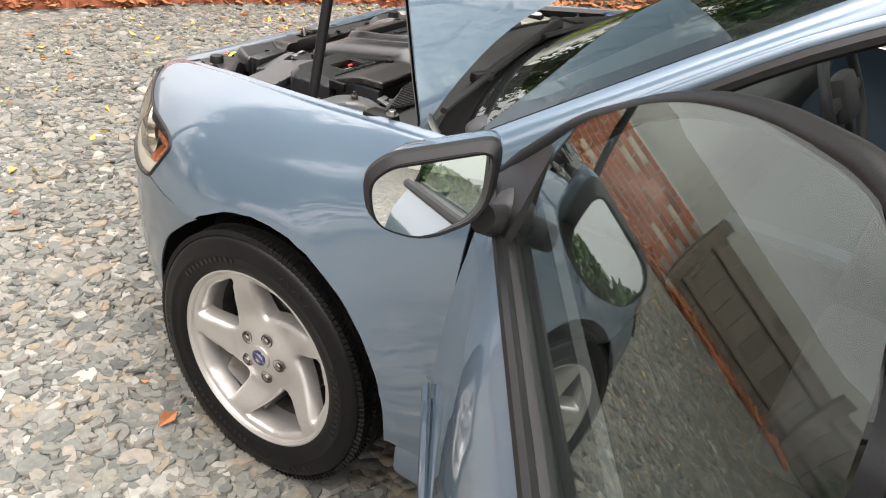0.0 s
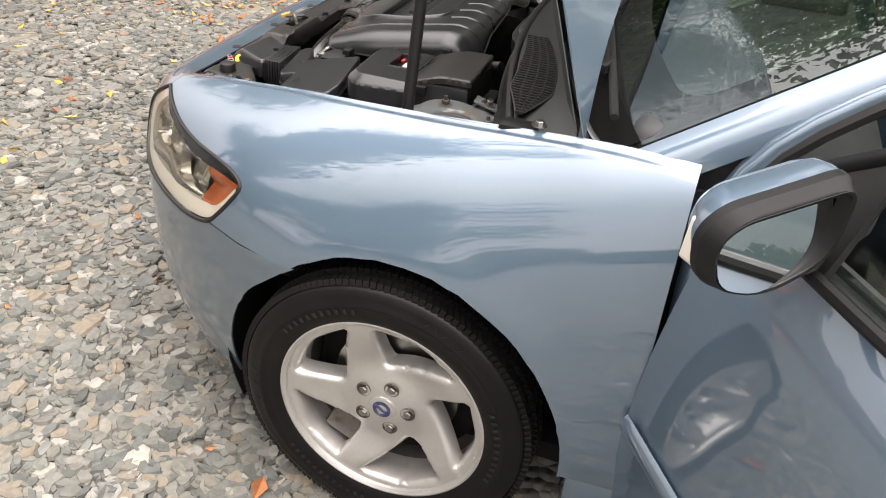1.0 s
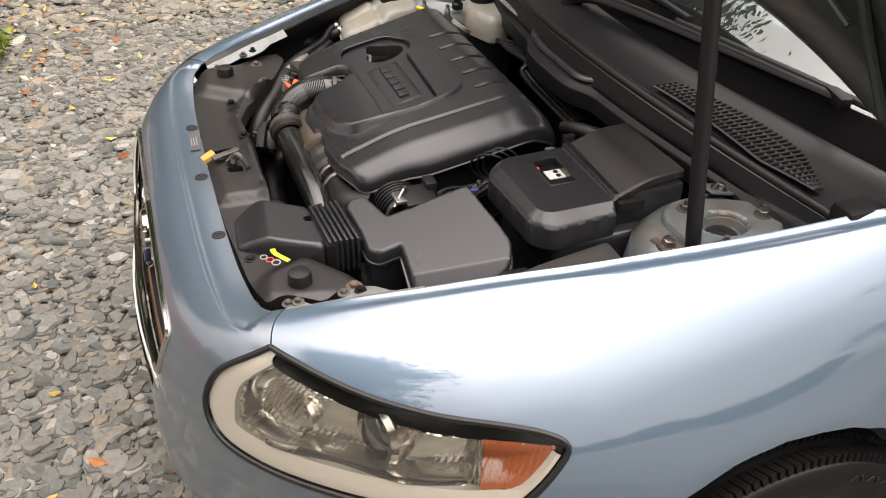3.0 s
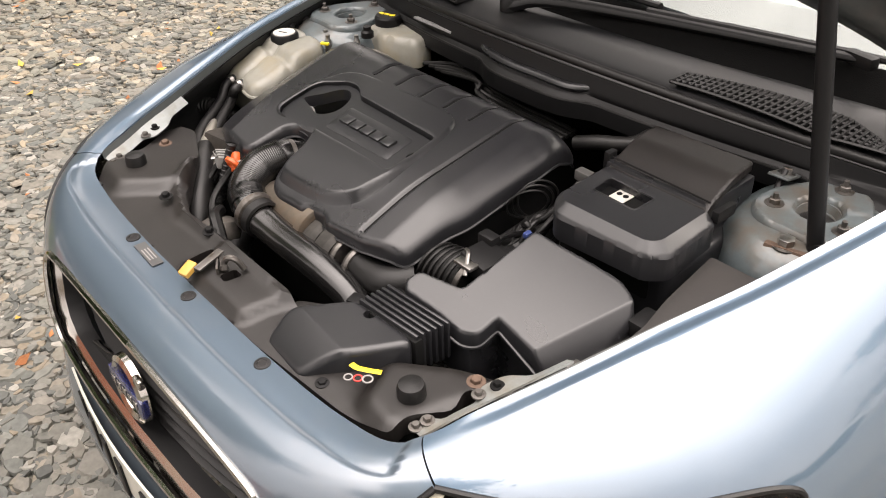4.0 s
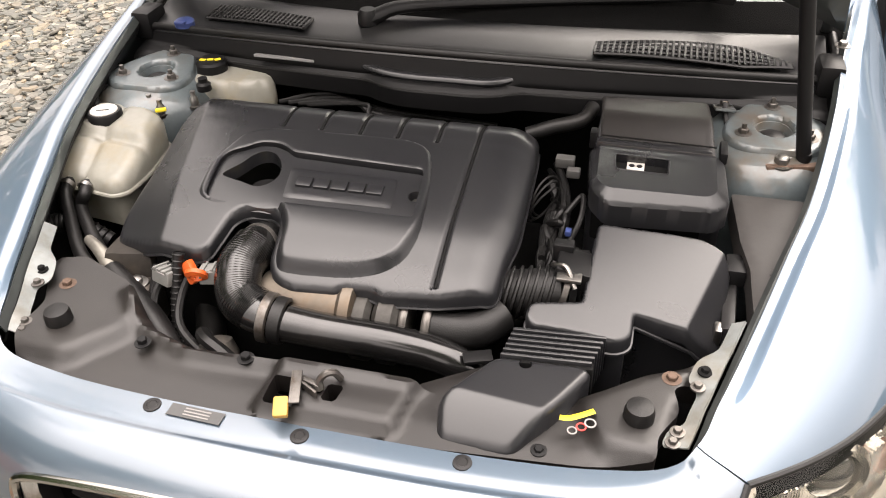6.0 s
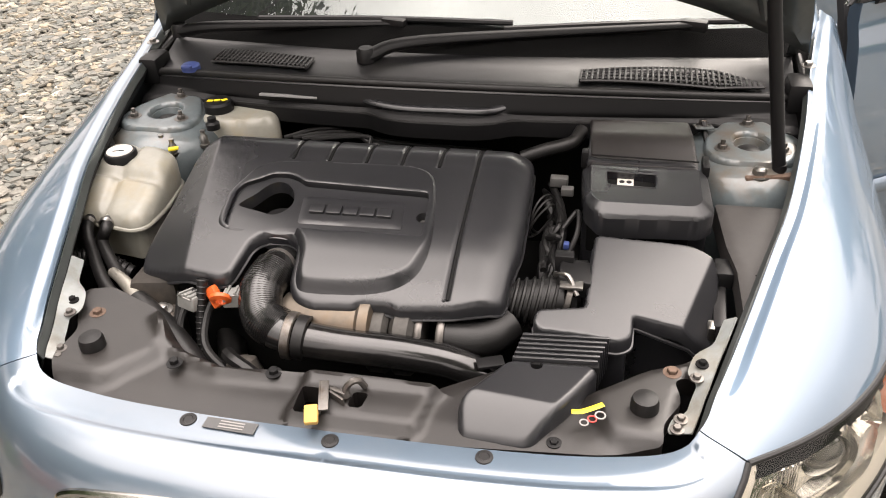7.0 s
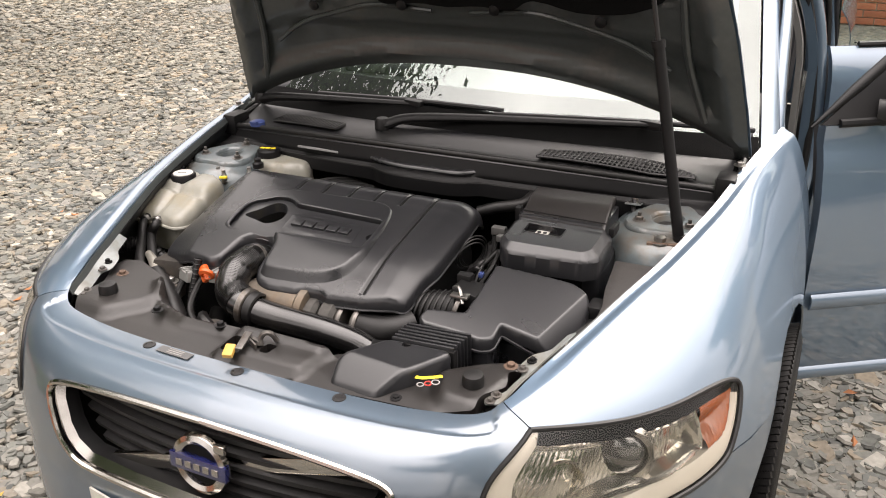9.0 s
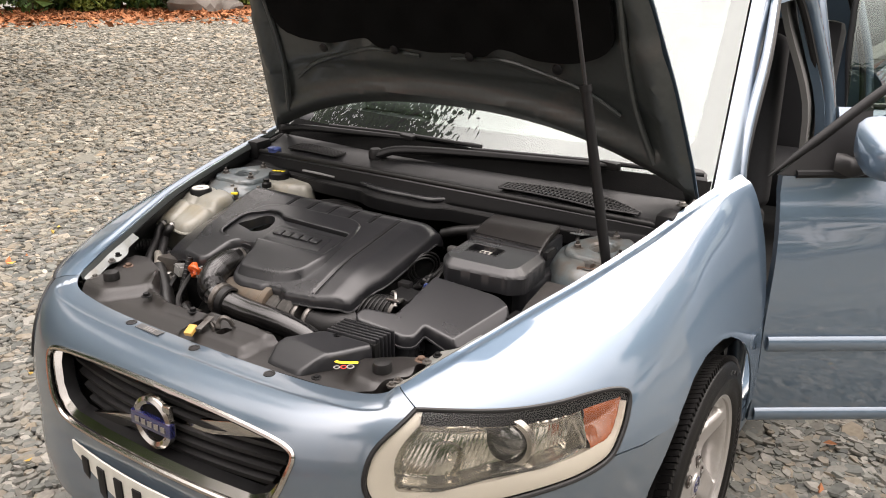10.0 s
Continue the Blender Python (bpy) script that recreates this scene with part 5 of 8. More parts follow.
def mirror_ring(a, b, dy0, dy1):
    vs = [(MC[0] + x * a, MC[1] + dy0, MC[2] + z * a) for x, z in ell] + [(MC[0] + x * b, MC[1] + dy1, MC[2] + z * b) for x, z in ell]
    n = len(ell)
    return slab((vs, [(j, (j + 1) % n, n + (j + 1) % n, n + j) for j in range(n)]), 0.004)


for nm, g, mat, lab in (
    ("mirror_rim", merge(mirror_ring(1.060, 1.055, 0.018, 0.004), mirror_ring(1.055, 0.945, 0.004, -0.020), mirror_ring(0.945, 0.90, -0.020, -0.019), mirror_ring(0.90, 0.875, -0.019, 0.004)), TRIM, "dark grey plastic mirror rim"),
    ("mirror_glass", ([(MC[0] + x * 0.895, MC[1] - 0.009 + 0.085 * x + 0.150 * z, MC[2] + z * 0.895) for x, z in ell], [tuple(range(len(ell)))]), MIRROR, "mirror glass reflecting the car side"),
    ("mirror_arm", tube([(-0.835, -0.765, 0.985), (-0.805, -0.735, 0.968), (-0.780, -0.700, 0.965)], (0.022, 0.026, 0.04), 12), TRIM_GREY, "grey mirror arm"),
    ("side_repeater", moved(box(0.014, 0.034, 0.058, 0.006, segs=3), pose(MC[0] - 0.073, MC[1] + 0.032, MC[2] - 0.016, 0, 6, 12)), LAMP_WHITE, "clear side repeater lamp"),
):
    o = part(nm, moved(g, FRONT_DOOR), mat, front_door, lab)
part("mirror_base", moved(shell(np.array([(-0.804, -0.540, 0.948), (-0.806, -0.775, 0.948), (-0.748, -0.785, 1.128), (-0.757, -0.725, 1.085)]), np.array([(0, 1, 2), (0, 2, 3)]), 0.012), FRONT_DOOR), TRIM_GREY, front_door, "grey triangular mirror base")

# ---- cabin ----
def seat(x, y):
    s = new("front_seat")
    s.parent = car
    part("cushion", moved(box(0.50, 0.52, 0.16, 0.05, segs=4), pose(x, y, 0.50, 6)), SEAT, s, "dark cloth seat")
    part("backrest", moved(box(0.50, 0.14, 0.66, 0.055, segs=4, taper=0.86), pose(x, y - 0.32, 0.86, 14)), SEAT, s)
    part("headrest", moved(box(0.27, 0.10, 0.19, 0.04, segs=4), pose(x, y - 0.43, 1.27, 14)), SEAT, s)
    return s


for x in (-0.37, 0.37):
    seat(x, -1.28)
part("rear_bench", merge(moved(box(1.30, 0.5, 0.18, 0.05), pose(0, -2.15, 0.52)), moved(box(1.30, 0.14, 0.62, 0.05), pose(0, -2.46, 0.86, 14))), SEAT, car)
part("dashboard", merge(moved(box(1.40, 0.42, 0.14, 0.05, segs=4), pose(0, -0.56, 0.895)), moved(box(1.36, 0.22, 0.30, 0.05, segs=4), pose(0, -0.62, 0.74)), moved(box(0.34, 0.20, 0.06, 0.025, segs=3), pose(0.37, -0.63, 0.975))), DASH, car, "dark vinyl dashboard")
wm = pose(0.37, -0.86, 0.90, 62)
sw = part("steering_wheel", moved(lathe([(0.182 + 0.014 * math.cos(a), 0.014 * math.sin(a)) for a in np.linspace(0, 2 * math.pi, 13)], 40, cap=False), wm), DASH, car, "black steering wheel")
part("wheel_boss", merge(moved(box(0.16, 0.12, 0.05, 0.02), wm), moved(box(0.36, 0.03, 0.02, 0.008), wm), moved(box(0.03, 0.18, 0.02, 0.008), wm @ pose(0, -0.09, 0))), DASH, sw)
rm = pose(0, -0.93, 1.315)
part("rear_view_mirror", moved(box(0.24, 0.03, 0.07, 0.018, segs=3), rm), TRIM, car)

# ---- engine bay ----


def bay_part(name, geo, mat, label="", parent=None, sharp=38):
    return part(name, geo, mat, parent or car, label, sharp)


# floor and walls are near-black, which paints the shade deep in the bay
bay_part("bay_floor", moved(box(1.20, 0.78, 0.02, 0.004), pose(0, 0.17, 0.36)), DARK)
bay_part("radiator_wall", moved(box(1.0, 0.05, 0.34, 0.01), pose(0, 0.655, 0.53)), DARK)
for s in (-1, 1):
    # inner wing: a wall along the gap, with a painted flange on top
    def wing(u, v, s=s):
        e = spline(EDGE, 3.35 + 7.0 * u)
        return s * (-e[..., 0] + 0.050 * ease(v * 5) - 0.004 + 0.04 * v), e[..., 1], e[..., 2] - 0.014 - 0.40 * v
    # wall is darker than the other primer: shade of the gap in its colour
    bay_part("inner_wing", slab(grid(wing, 30, 20), 0.003), material("shaded primer", (0.018, 0.019, 0.019), 0.6, 0, 0, 0.3))
    def lip(u, v, s=s):
        e = spline(EDGE, 3.30 + 7.45 * u)
        return s * (-e[..., 0] + 0.003 - 0.008 * v), e[..., 1], e[..., 2] - 0.001 - 0.012 * v
    bay_part("wing_flange", slab(grid(lip, 40, 3), 0.003), UNDER, "dark folded edge of the wing")
    # front bracket with bolts
    def plate_(u, v, s=s):
        e = spline(EDGE, 3.32 + 1.85 * u)
        wid = 0.015 + 0.020 * np.exp(-((u - 0.62) / 0.14) ** 4) + 0.016 * np.exp(-((u - 0.08) / 0.10) ** 4)
        return s * (-e[..., 0] - 0.010 - wid * v), e[..., 1] - 0.006 * v, e[..., 2] - 0.010 - 0.012 * v
    bracket = bay_part("wing_bracket", slab(grid(plate_, 40, 6), 0.003), material("pale primer", (0.22, 0.235, 0.23), 0.5, 0.2, 0, 0.5, 0.15, 12, 80, dirt=(0.15, 0.125, 0.09), dirt_at=(0.45, 0.75), dirt_scale=14), "pale bolted bracket along the wing")
    for u, mat in ((0.05, DULL), (0.14, DULL), (0.50, DULL), (0.62, DARK)):
        e = spline(EDGE, 3.32 + 1.85 * u)
        part("bolt", merge(bolt(0.0055, 0.006, pose(s * (-e[0] - 0.030), e[1], e[2] - 0.016)), moved(lathe([(0.0095, 0), (0.009, 0.0015), (0, 0.0015)], 20), pose(s * (-e[0] - 0.030), e[1], e[2] - 0.0165))), mat, bracket)
    # strut tower
    sx, sy = s * 0.578, -0.008
    tower = bay_part("strut_tower", moved(lathe([(0.150, -0.30), (0.148, -0.09), (0.140, -0.035), (0.118, -0.012), (0.085, -0.002), (0.050, 0.0), (0.034, -0.004), (0.030, -0.016), (0.0, -0.018)], 48), pose(sx, sy, 0.848) @ Matrix.Diagonal((0.86, 1.0, 1, 1))), BAY_PAINT, "dull blue-grey suspension tower with rust stains")
    ring = [(0.094 * (1 + 0.10 * math.cos(3 * a - radians(90))) * math.cos(a), 0.094 * (1 + 0.10 * math.cos(3 * a - radians(90))) * math.sin(a)) for a in np.linspace(0, 2 * math.pi, 49)[:-1]]
    bore = [(0.036 * math.cos(a), 0.036 * math.sin(a)) for a in np.linspace(0, 2 * math.pi, 25)[:-1]]
    part("top_mount", moved(relief(V2(ring), lambda q: 0.012 - soft_edge(V2(ring), q, 0.010, 0.008) - soft_edge(V2(bore), q, 0.008, 0.006), 0.005, [bore], 0.012), pose(sx, sy, 0.842) @ Matrix.Diagonal((0.86, 1.0, 1, 1))), BAY_PAINT, tower, "stained top mount with three studs")
    part("strut_hole", moved(lathe([(0.026, 0.0), (0.018, 0.006), (0.0, 0.007)], 24), pose(sx, sy, 0.832)), RUBBER, tower)
    for k in range(3):
        a = radians(30 + 120 * k)
        part("bolt", merge(bolt(0.0085, 0.009, pose(sx + 0.060 * math.cos(a), sy + 0.070 * math.sin(a), 0.853)), moved(lathe([(0.013, 0), (0.0125, 0.002), (0, 0.002)], 20), pose(sx + 0.060 * math.cos(a), sy + 0.070 * math.sin(a), 0.8525)), moved(lathe([(0.004, 0), (0.004, 0.018), (0, 0.018)], 10), pose(sx + 0.060 * math.cos(a), sy + 0.070 * math.sin(a), 0.853))), DULL, tower)
    if s < 0:
        part("bolt", bolt(0.012, 0.012, pose(-0.585, 0.090, 0.838)), STEEL, tower)
        part("strut_bracket", moved(box(0.085, 0.036, 0.010, 0.004), pose(-0.600, 0.084, 0.834, 8, 0, 12)), RUST, tower, "rusty strut bracket")

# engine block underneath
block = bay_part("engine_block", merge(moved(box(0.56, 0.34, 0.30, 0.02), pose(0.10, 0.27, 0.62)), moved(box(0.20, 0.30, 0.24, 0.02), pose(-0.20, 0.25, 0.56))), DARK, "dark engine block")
part("alternator", merge(*[moved(lathe([(0.05, 0), (0.058, 0.008), (0.058, 0.03), (0.05, 0.038)], 28), pose(-0.022 - 0.040 * k, 0.470, 0.718, 0, 90, 0)) for k in range(2)]), material("sooty casting", (0.05, 0.047, 0.043), 0.45, 0.6, 0, 0.5, 0.3, 40, 150), block, "dull metal alternator")
part("exhaust_shield", moved(lathe([(0.042, 0.0), (0.046, 0.01), (0.046, 0.095), (0.052, 0.10), (0.052, 0.112), (0.043, 0.115)], 28, cap=True), pose(0.150, 0.472, 0.737, 0, -90, 0) @ pose(0, 0, 0) @ Matrix.Diagonal((1, 1, 1.28, 1))), material("stained alloy", (0.150, 0.128, 0.104), 0.5, 0.8, 0, 0.5, 0.2, 20, 90, dirt=(0.16, 0.11, 0.07), dirt_at=(0.5, 0.8), dirt_scale=15), block, "heat-stained metal shield")
part("breather_tube", tube([(-0.10, 0.475, 0.735), (-0.14, 0.477, 0.735), (-0.175, 0.47, 0.738), (-0.20, 0.44, 0.742)], 0.028, 12), RUBBER, block)
for x in (-0.062, -0.096):
    part("clip", moved(lathe([(0.031, 0), (0.033, 0.003), (0.033, 0.009), (0.031, 0.012)], 24), pose(x, 0.475, 0.735, 0, -90, 0)), DULL, block)

# engine cover
COVER = rounded([(-0.194, 0.458), (-0.120, 0.480), (-0.036, 0.488), (-0.020, 0.482), (0.020, 0.484), (0.032, 0.491), (0.102, 0.495), (0.130, 0.484), (0.143, 0.461), (0.146, 0.420), (0.150, 0.390), (0.170, 0.377), (0.205, 0.376), (0.228, 0.392), (0.235, 0.427), (0.242, 0.458), (0.262, 0.466), (0.338, 0.457), (0.424, 0.428), (0.431, 0.390), (0.423, 0.300), (0.424, 0.170), (0.402, 0.112), (0.362, 0.086), (0.300, 0.086), (0.240, 0.110), (0.200, 0.102), (0.0, 0.092), (-0.165, 0.070), (-0.196, 0.082), (-0.204, 0.150), (-0.206, 0.340), (-0.199, 0.380)], (0.020,) + (0.006,) * 4 + (0.006,) + (0.020,) * 27, 5)
PANEL = rounded([(0.285, 0.212), (0.249, 0.196), (0.070, 0.192), (-0.004, 0.192), (-0.036, 0.206), (-0.049, 0.235), (-0.060, 0.290), (-0.066, 0.343), (-0.070, 0.400), (-0.059, 0.439), (-0.031, 0.463), (0.010, 0.475), (0.053, 0.479), (0.098, 0.481), (0.127, 0.479), (0.138, 0.455), (0.142, 0.410), (0.160, 0.372), (0.216, 0.370), (0.262, 0.386), (0.302, 0.372), (0.312, 0.290)], 0.022, 5)
WINDOW = rounded([(-0.041, 0.262), (0.180, 0.255), (0.194, 0.244), (0.216, 0.235), (0.246, 0.236), (0.264, 0.250), (0.288, 0.264), (0.296, 0.285), (0.291, 0.330), (0.286, 0.365), (0.268, 0.376), (0.142, 0.375), (0.039, 0.373), (-0.052, 0.373), (-0.047, 0.320)], 0.010, 5)
HOLE = rounded([(0.284, 0.314), (0.277, 0.301), (0.262, 0.284), (0.252, 0.263), (0.239, 0.248), (0.219, 0.247), (0.201, 0.262), (0.191, 0.282), (0.188, 0.304), (0.198, 0.323), (0.216, 0.333), (0.240, 0.325), (0.264, 0.320)], 0.012, 4)
LOGO = rounded([(0.175, 0.280), (-0.003, 0.279), (-0.011, 0.343), (0.165, 0.347)], 0.006, 3)
SCREW_HOLE = [(-0.040 + 0.0115 * math.cos(a), 0.311 + 0.0115 * math.sin(a)) for a in np.linspace(0, 2 * math.pi, 25)[:-1]]
SPINE = [(0.800,), (0.858,), (0.874,), (0.870,), (0.863,), (0.856,), (0.849,), (0.842,), (0.832,), (0.818,), (0.803,), (0.784,)]
SHORT_X = (0.226, 0.158, 0.090, 0.025, -0.042)


def cover_top(q):
    """The back rolls over, the top runs down towards the front, and the flanks fall away beyond two creases."""
    x, y = q[:, 0], q[:, 1]
    z = spline(SPINE, np.clip((y - 0.06) / 0.04, 0, 11))
    right = np.clip(x - 0.318 - 0.20 * (0.47 - y), 0, 0.12)
    z = z - 0.50 * right * right / (right + 0.002)
    left = np.clip(-0.150 - x, 0, 0.06)
    z = z - 9.5 * left**2
    z -= soft_edge(COVER, q, 0.009, 0.008)
    # the long groove and the short ones
    z -= 0.006 * np.exp(-((x + 0.108) / 0.0042) ** 4) * (y > 0.08) * (y < 0.468)
    for gx in SHORT_X:
        z -= 0.005 * np.exp(-((x - gx) / 0.0042) ** 4) * (y < 0.188) * (y > 0.10)
    return z


def panel_top(q):
    x, y = q[:, 0], q[:, 1]
    lift = (0.0045 + 0.0115 * ease((y - 0.30) / 0.12)) * (1 - 0.85 * ease((x - 0.16) / 0.12))
    d = edge_dist(V2(PANEL), q)
    return cover_top(q) - 0.003 + (lift + 0.0045) * ease(d / (0.007 + 0.008 * ease((y - 0.36) / 0.06))) - soft_edge(WINDOW, q, 0.004, 0.0012)


cover = bay_part("engine_cover", relief(COVER, cover_top, 0.0034, [WINDOW], 0.015), PLASTIC, "black moulded engine cover with raised panel", sharp=50)
part("raised_panel", relief(PANEL, panel_top, 0.0034, [WINDOW], 0.012), PLASTIC, cover, "raised centre panel", sharp=50)
part("recess_floor", relief(inset(WINDOW, -0.003), lambda q: cover_top(q) - 0.0060, 0.008, [HOLE, SCREW_HOLE], 0.022), PLASTIC, cover, "sunken panel with filler opening")
part("logo_plate", relief(LOGO, lambda q: cover_top(q) - 0.0040 - soft_edge(LOGO, q, 0.002, 0.0015), 0.008, (), 0.003), PLASTIC, cover)


# black bead laid along a cover groove to paint its shade
def groove(pts):
    q = dense(V2(pts), 0.01, False)
    return tube(np.column_stack([q, cover_top(q) + 0.0022]).tolist(), 0.0030, 6, 1, flat=0.5)


part("long_groove_shade", groove([(-0.108, 0.100), (-0.110, 0.466)]), DARK, cover, "black bead painting the shade of the long groove")
for gx in SHORT_X:
    part("short_groove_shade", groove([(gx, 0.115), (gx, 0.186)]), DARK, cover)
edge = np.column_stack([COVER, cover_top(COVER) - 0.0145])
part("cover_lip", tube(np.concatenate([edge, edge[:1]]).tolist(), 0.0026, 6, 1, False), PLASTIC, cover)
for k in range(5):
    # five raised marks stand for the maker's name
    part("cover_mark", moved(box(0.025, 0.021, 0.006, 0.0016), pose(0.140 - 0.0290 * k, 0.313 - 0.0002 * k, float(cover_top(V2([(0.140 - 0.029 * k, 0.313)]))[0]) - 0.0022, -9.5, 0, 1)), PLASTIC, cover)
part("cover_screw", bolt(0.0065, 0.006, pose(-0.040, 0.311, 0.826)), STEEL, cover)
part("oil_cap", moved(lathe([(0.030, 0), (0.030, 0.012), (0.026, 0.016), (0, 0.016)], 24), pose(0.215, 0.300, 0.800)), TRIM, cover, "black oil filler cap with yellow marks")
part("oil_cap_mark", merge(moved(box(0.034, 0.004, 0.002, 0.0005), pose(0.212, 0.304, 0.8172, 0, 0, 4)), moved(box(0.026, 0.003, 0.002, 0.0005), pose(0.209, 0.311, 0.8172, 0, 0, -8))), YELLOW_PRINT, cover, "yellow print")
part("wire", tube([(0.278, 0.318, 0.822), (0.262, 0.312, 0.826), (0.246, 0.318, 0.820), (0.235, 0.330, 0.812)], 0.0035, 8), GREY_CLOTH, cover)

# battery box
batt = bay_part("battery_box", moved(box(0.205, 0.265, 0.26, 0.014, segs=3), pose(-0.395, 0.098, 0.680)), PLASTIC, "black battery box with a slot in its lid")
LID = rounded([(-0.284, 0.128), (-0.296, 0.244), (-0.322, 0.276), (-0.480, 0.268), (-0.503, 0.240), (-0.497, 0.128)], (0.006, 0.014, 0.014, 0.014, 0.014, 0.006), 4)
LID_TOP = rounded([(-0.300, 0.110), (-0.305, 0.236), (-0.322, 0.256), (-0.470, 0.252), (-0.482, 0.236), (-0.480, 0.110)], 0.010, 4)
SLOT = rounded([(-0.326, 0.154), (-0.410, 0.156), (-0.410, 0.203), (-0.330, 0.201)], 0.006, 3)
part("lid", relief(LID, lambda q: 0.862 - 0.85 * np.clip(edge_dist(V2(LID_TOP), q) * ~inside(V2(LID_TOP), q), 0, 0.04) - soft_edge(LID, q, 0.003, 0.003), 0.0028, [SLOT], 0.036, lines=[np.concatenate([LID_TOP, LID_TOP[:1]])]), PLASTIC, batt, "black lid with chamfered edges", sharp=24)
slot_rim = np.column_stack([SLOT, 0 * SLOT[:, 0] + 0.8622])
part("slot_rim", tube(np.concatenate([slot_rim, slot_rim[:1]]).tolist(), 0.0016, 6, 1, False), PLASTIC, batt)
LID2 = rounded([(-0.290, 0.000), (-0.466, -0.006), (-0.482, 0.146), (-0.300, 0.136)], 0.005, 3)
part("rear_lid", relief(LID2, lambda q: 0.886 - soft_edge(LID2, q, 0.004, 0.003) - 0.022 * ease((q[:, 1] - 0.045) / 0.10) - 0.0035 * ease((q[:, 1] - 0.118 - 0.02 * (-0.30 - q[:, 0])) / 0.004), 0.0035, (), 0.012), PLASTIC_GREY, batt, "grey-black rear lid with a lapped front flap")
part("flap_seam", tube([(-0.300, 0.1185, 0.8735), (-0.390, 0.1205, 0.8732), (-0.480, 0.1225, 0.8730)], 0.0014, 6, 2), DARK, batt)
part("rear_body", moved(box(0.185, 0.13, 0.20, 0.008), pose(-0.384, 0.062, 0.768)), PLASTIC, batt)
part("latch_tab", moved(box(0.012, 0.045, 0.020, 0.003), pose(-0.493, 0.105, 0.856)), TRIM, batt)
part("latch_tab", moved(box(0.012, 0.020, 0.03, 0.003), pose(-0.288, 0.110, 0.862)), TRIM, batt)
part("battery", moved(box(0.17, 0.12, 0.10, 0.01), pose(-0.385, 0.175, 0.797)), DARK, batt)
part("battery_label", moved(box(0.027, 0.030, 0.002, 0.0005), pose(-0.360, 0.170, 0.8490)), WHITE, batt, "white battery label with two dark rings")
for k in range(2):
    part("label_mark", moved(lathe([(0.0045, 0), (0.0045, 0.0008), (0, 0.0008)], 14), pose(-0.354 - 0.012 * k, 0.166, 0.8502)), TRIM, batt)
part("battery_lead", tube([(-0.328, 0.198, 0.846), (-0.338, 0.192, 0.851), (-0.345, 0.196, 0.849)], 0.004, 8), RED_PRINT, batt)

# air filter box
AIR = rounded([(-0.318, 0.308), (-0.359, 0.304), (-0.424, 0.296), (-0.468, 0.293), (-0.494, 0.302), (-0.512, 0.318), (-0.508, 0.440), (-0.472, 0.452), (-0.384, 0.446), (-0.384, 0.482), (-0.365, 0.496), (-0.315, 0.496), (-0.252, 0.502), (-0.240, 0.490), (-0.244, 0.466), (-0.312, 0.446)], (0.010, 0.01, 0.01, 0.01, 0.01, 0.014, 0.014, 0.006, 0.005, 0.01, 0.012, 0.008, 0.010, 0.010, 0.010, 0.006), 4)


def air_top(q):
    x, y = q[:, 0], q[:, 1]
    z = 0.832 + 0.14 * (x + 0.319) - 0.28 * (y - 0.311)
    z -= 1.0 * np.clip((-0.478 - x) * 0.95 + 0.31 * (y - 0.375), 0, 0.055)
    return z - soft_edge(AIR, q, 0.005, 0.004)


air = bay_part("air_filter_box", relief(AIR, air_top, 0.0026, (), 0.022), PLASTIC, "black air filter box")
edge = np.column_stack([AIR, air_top(AIR) - 0.021])
part("lip", tube(np.concatenate([edge, edge[:1]]).tolist(), 0.0032, 6, 1, False), PLASTIC, air)
part("lower_half", merge(moved(box(0.165, 0.125, 0.20, 0.010), pose(-0.408, 0.372, 0.640)), moved(box(0.085, 0.060, 0.12, 0.008), pose(-0.335, 0.462, 0.69))), PLASTIC, air)
part("filter_band", moved(box(0.020, 0.11, 0.055, 0.006), pose(-0.516, 0.372, 0.738, 0, 8, -3)), TRIM_GREY, air)
for y in (0.30, 0.36, 0.42):
    part("clip", moved(box(0.010, 0.022, 0.035, 0.003), pose(-0.506 + 0.10 * max(0, y - 0.34), y, 0.745)), STEEL, air)
hose = bay_part("intake_hose", tube([(-0.18, 0.395, 0.745), (-0.215, 0.400, 0.755), (-0.250, 0.402, 0.765), (-0.285, 0.402, 0.772)], 0.034, 20, 6), RUBBER, "black ribbed intake hose")
for k in range(6):
    x = -0.200 - 0.0125 * k
    part("rib", moved(lathe([(0.034, -0.004), (0.041, -0.0015), (0.041, 0.0015), (0.034, 0.004)], 28, cap=False), pose(x, 0.400, 0.752 + 0.0028 * k, 0, 90 - 12, 0)), RUBBER, hose)
part("hose_clip", moved(lathe([(0.036, -0.005), (0.038, -0.004), (0.038, 0.004), (0.036, 0.005)], 28, cap=False), pose(-0.283, 0.402, 0.772, 0, 78, 0)), DULL, hose)
part("air_meter", merge(moved(box(0.05, 0.055, 0.03, 0.004), pose(-0.292, 0.385, 0.800, 0, -10, 0)), moved(box(0.03, 0.02, 0.03, 0.004), pose(-0.275, 0.36, 0.812))), TRIM, hose)
part("air_meter_plate", moved(box(0.035, 0.020, 0.006, 0.002), pose(-0.290, 0.418, 0.810)), STEEL, hose)

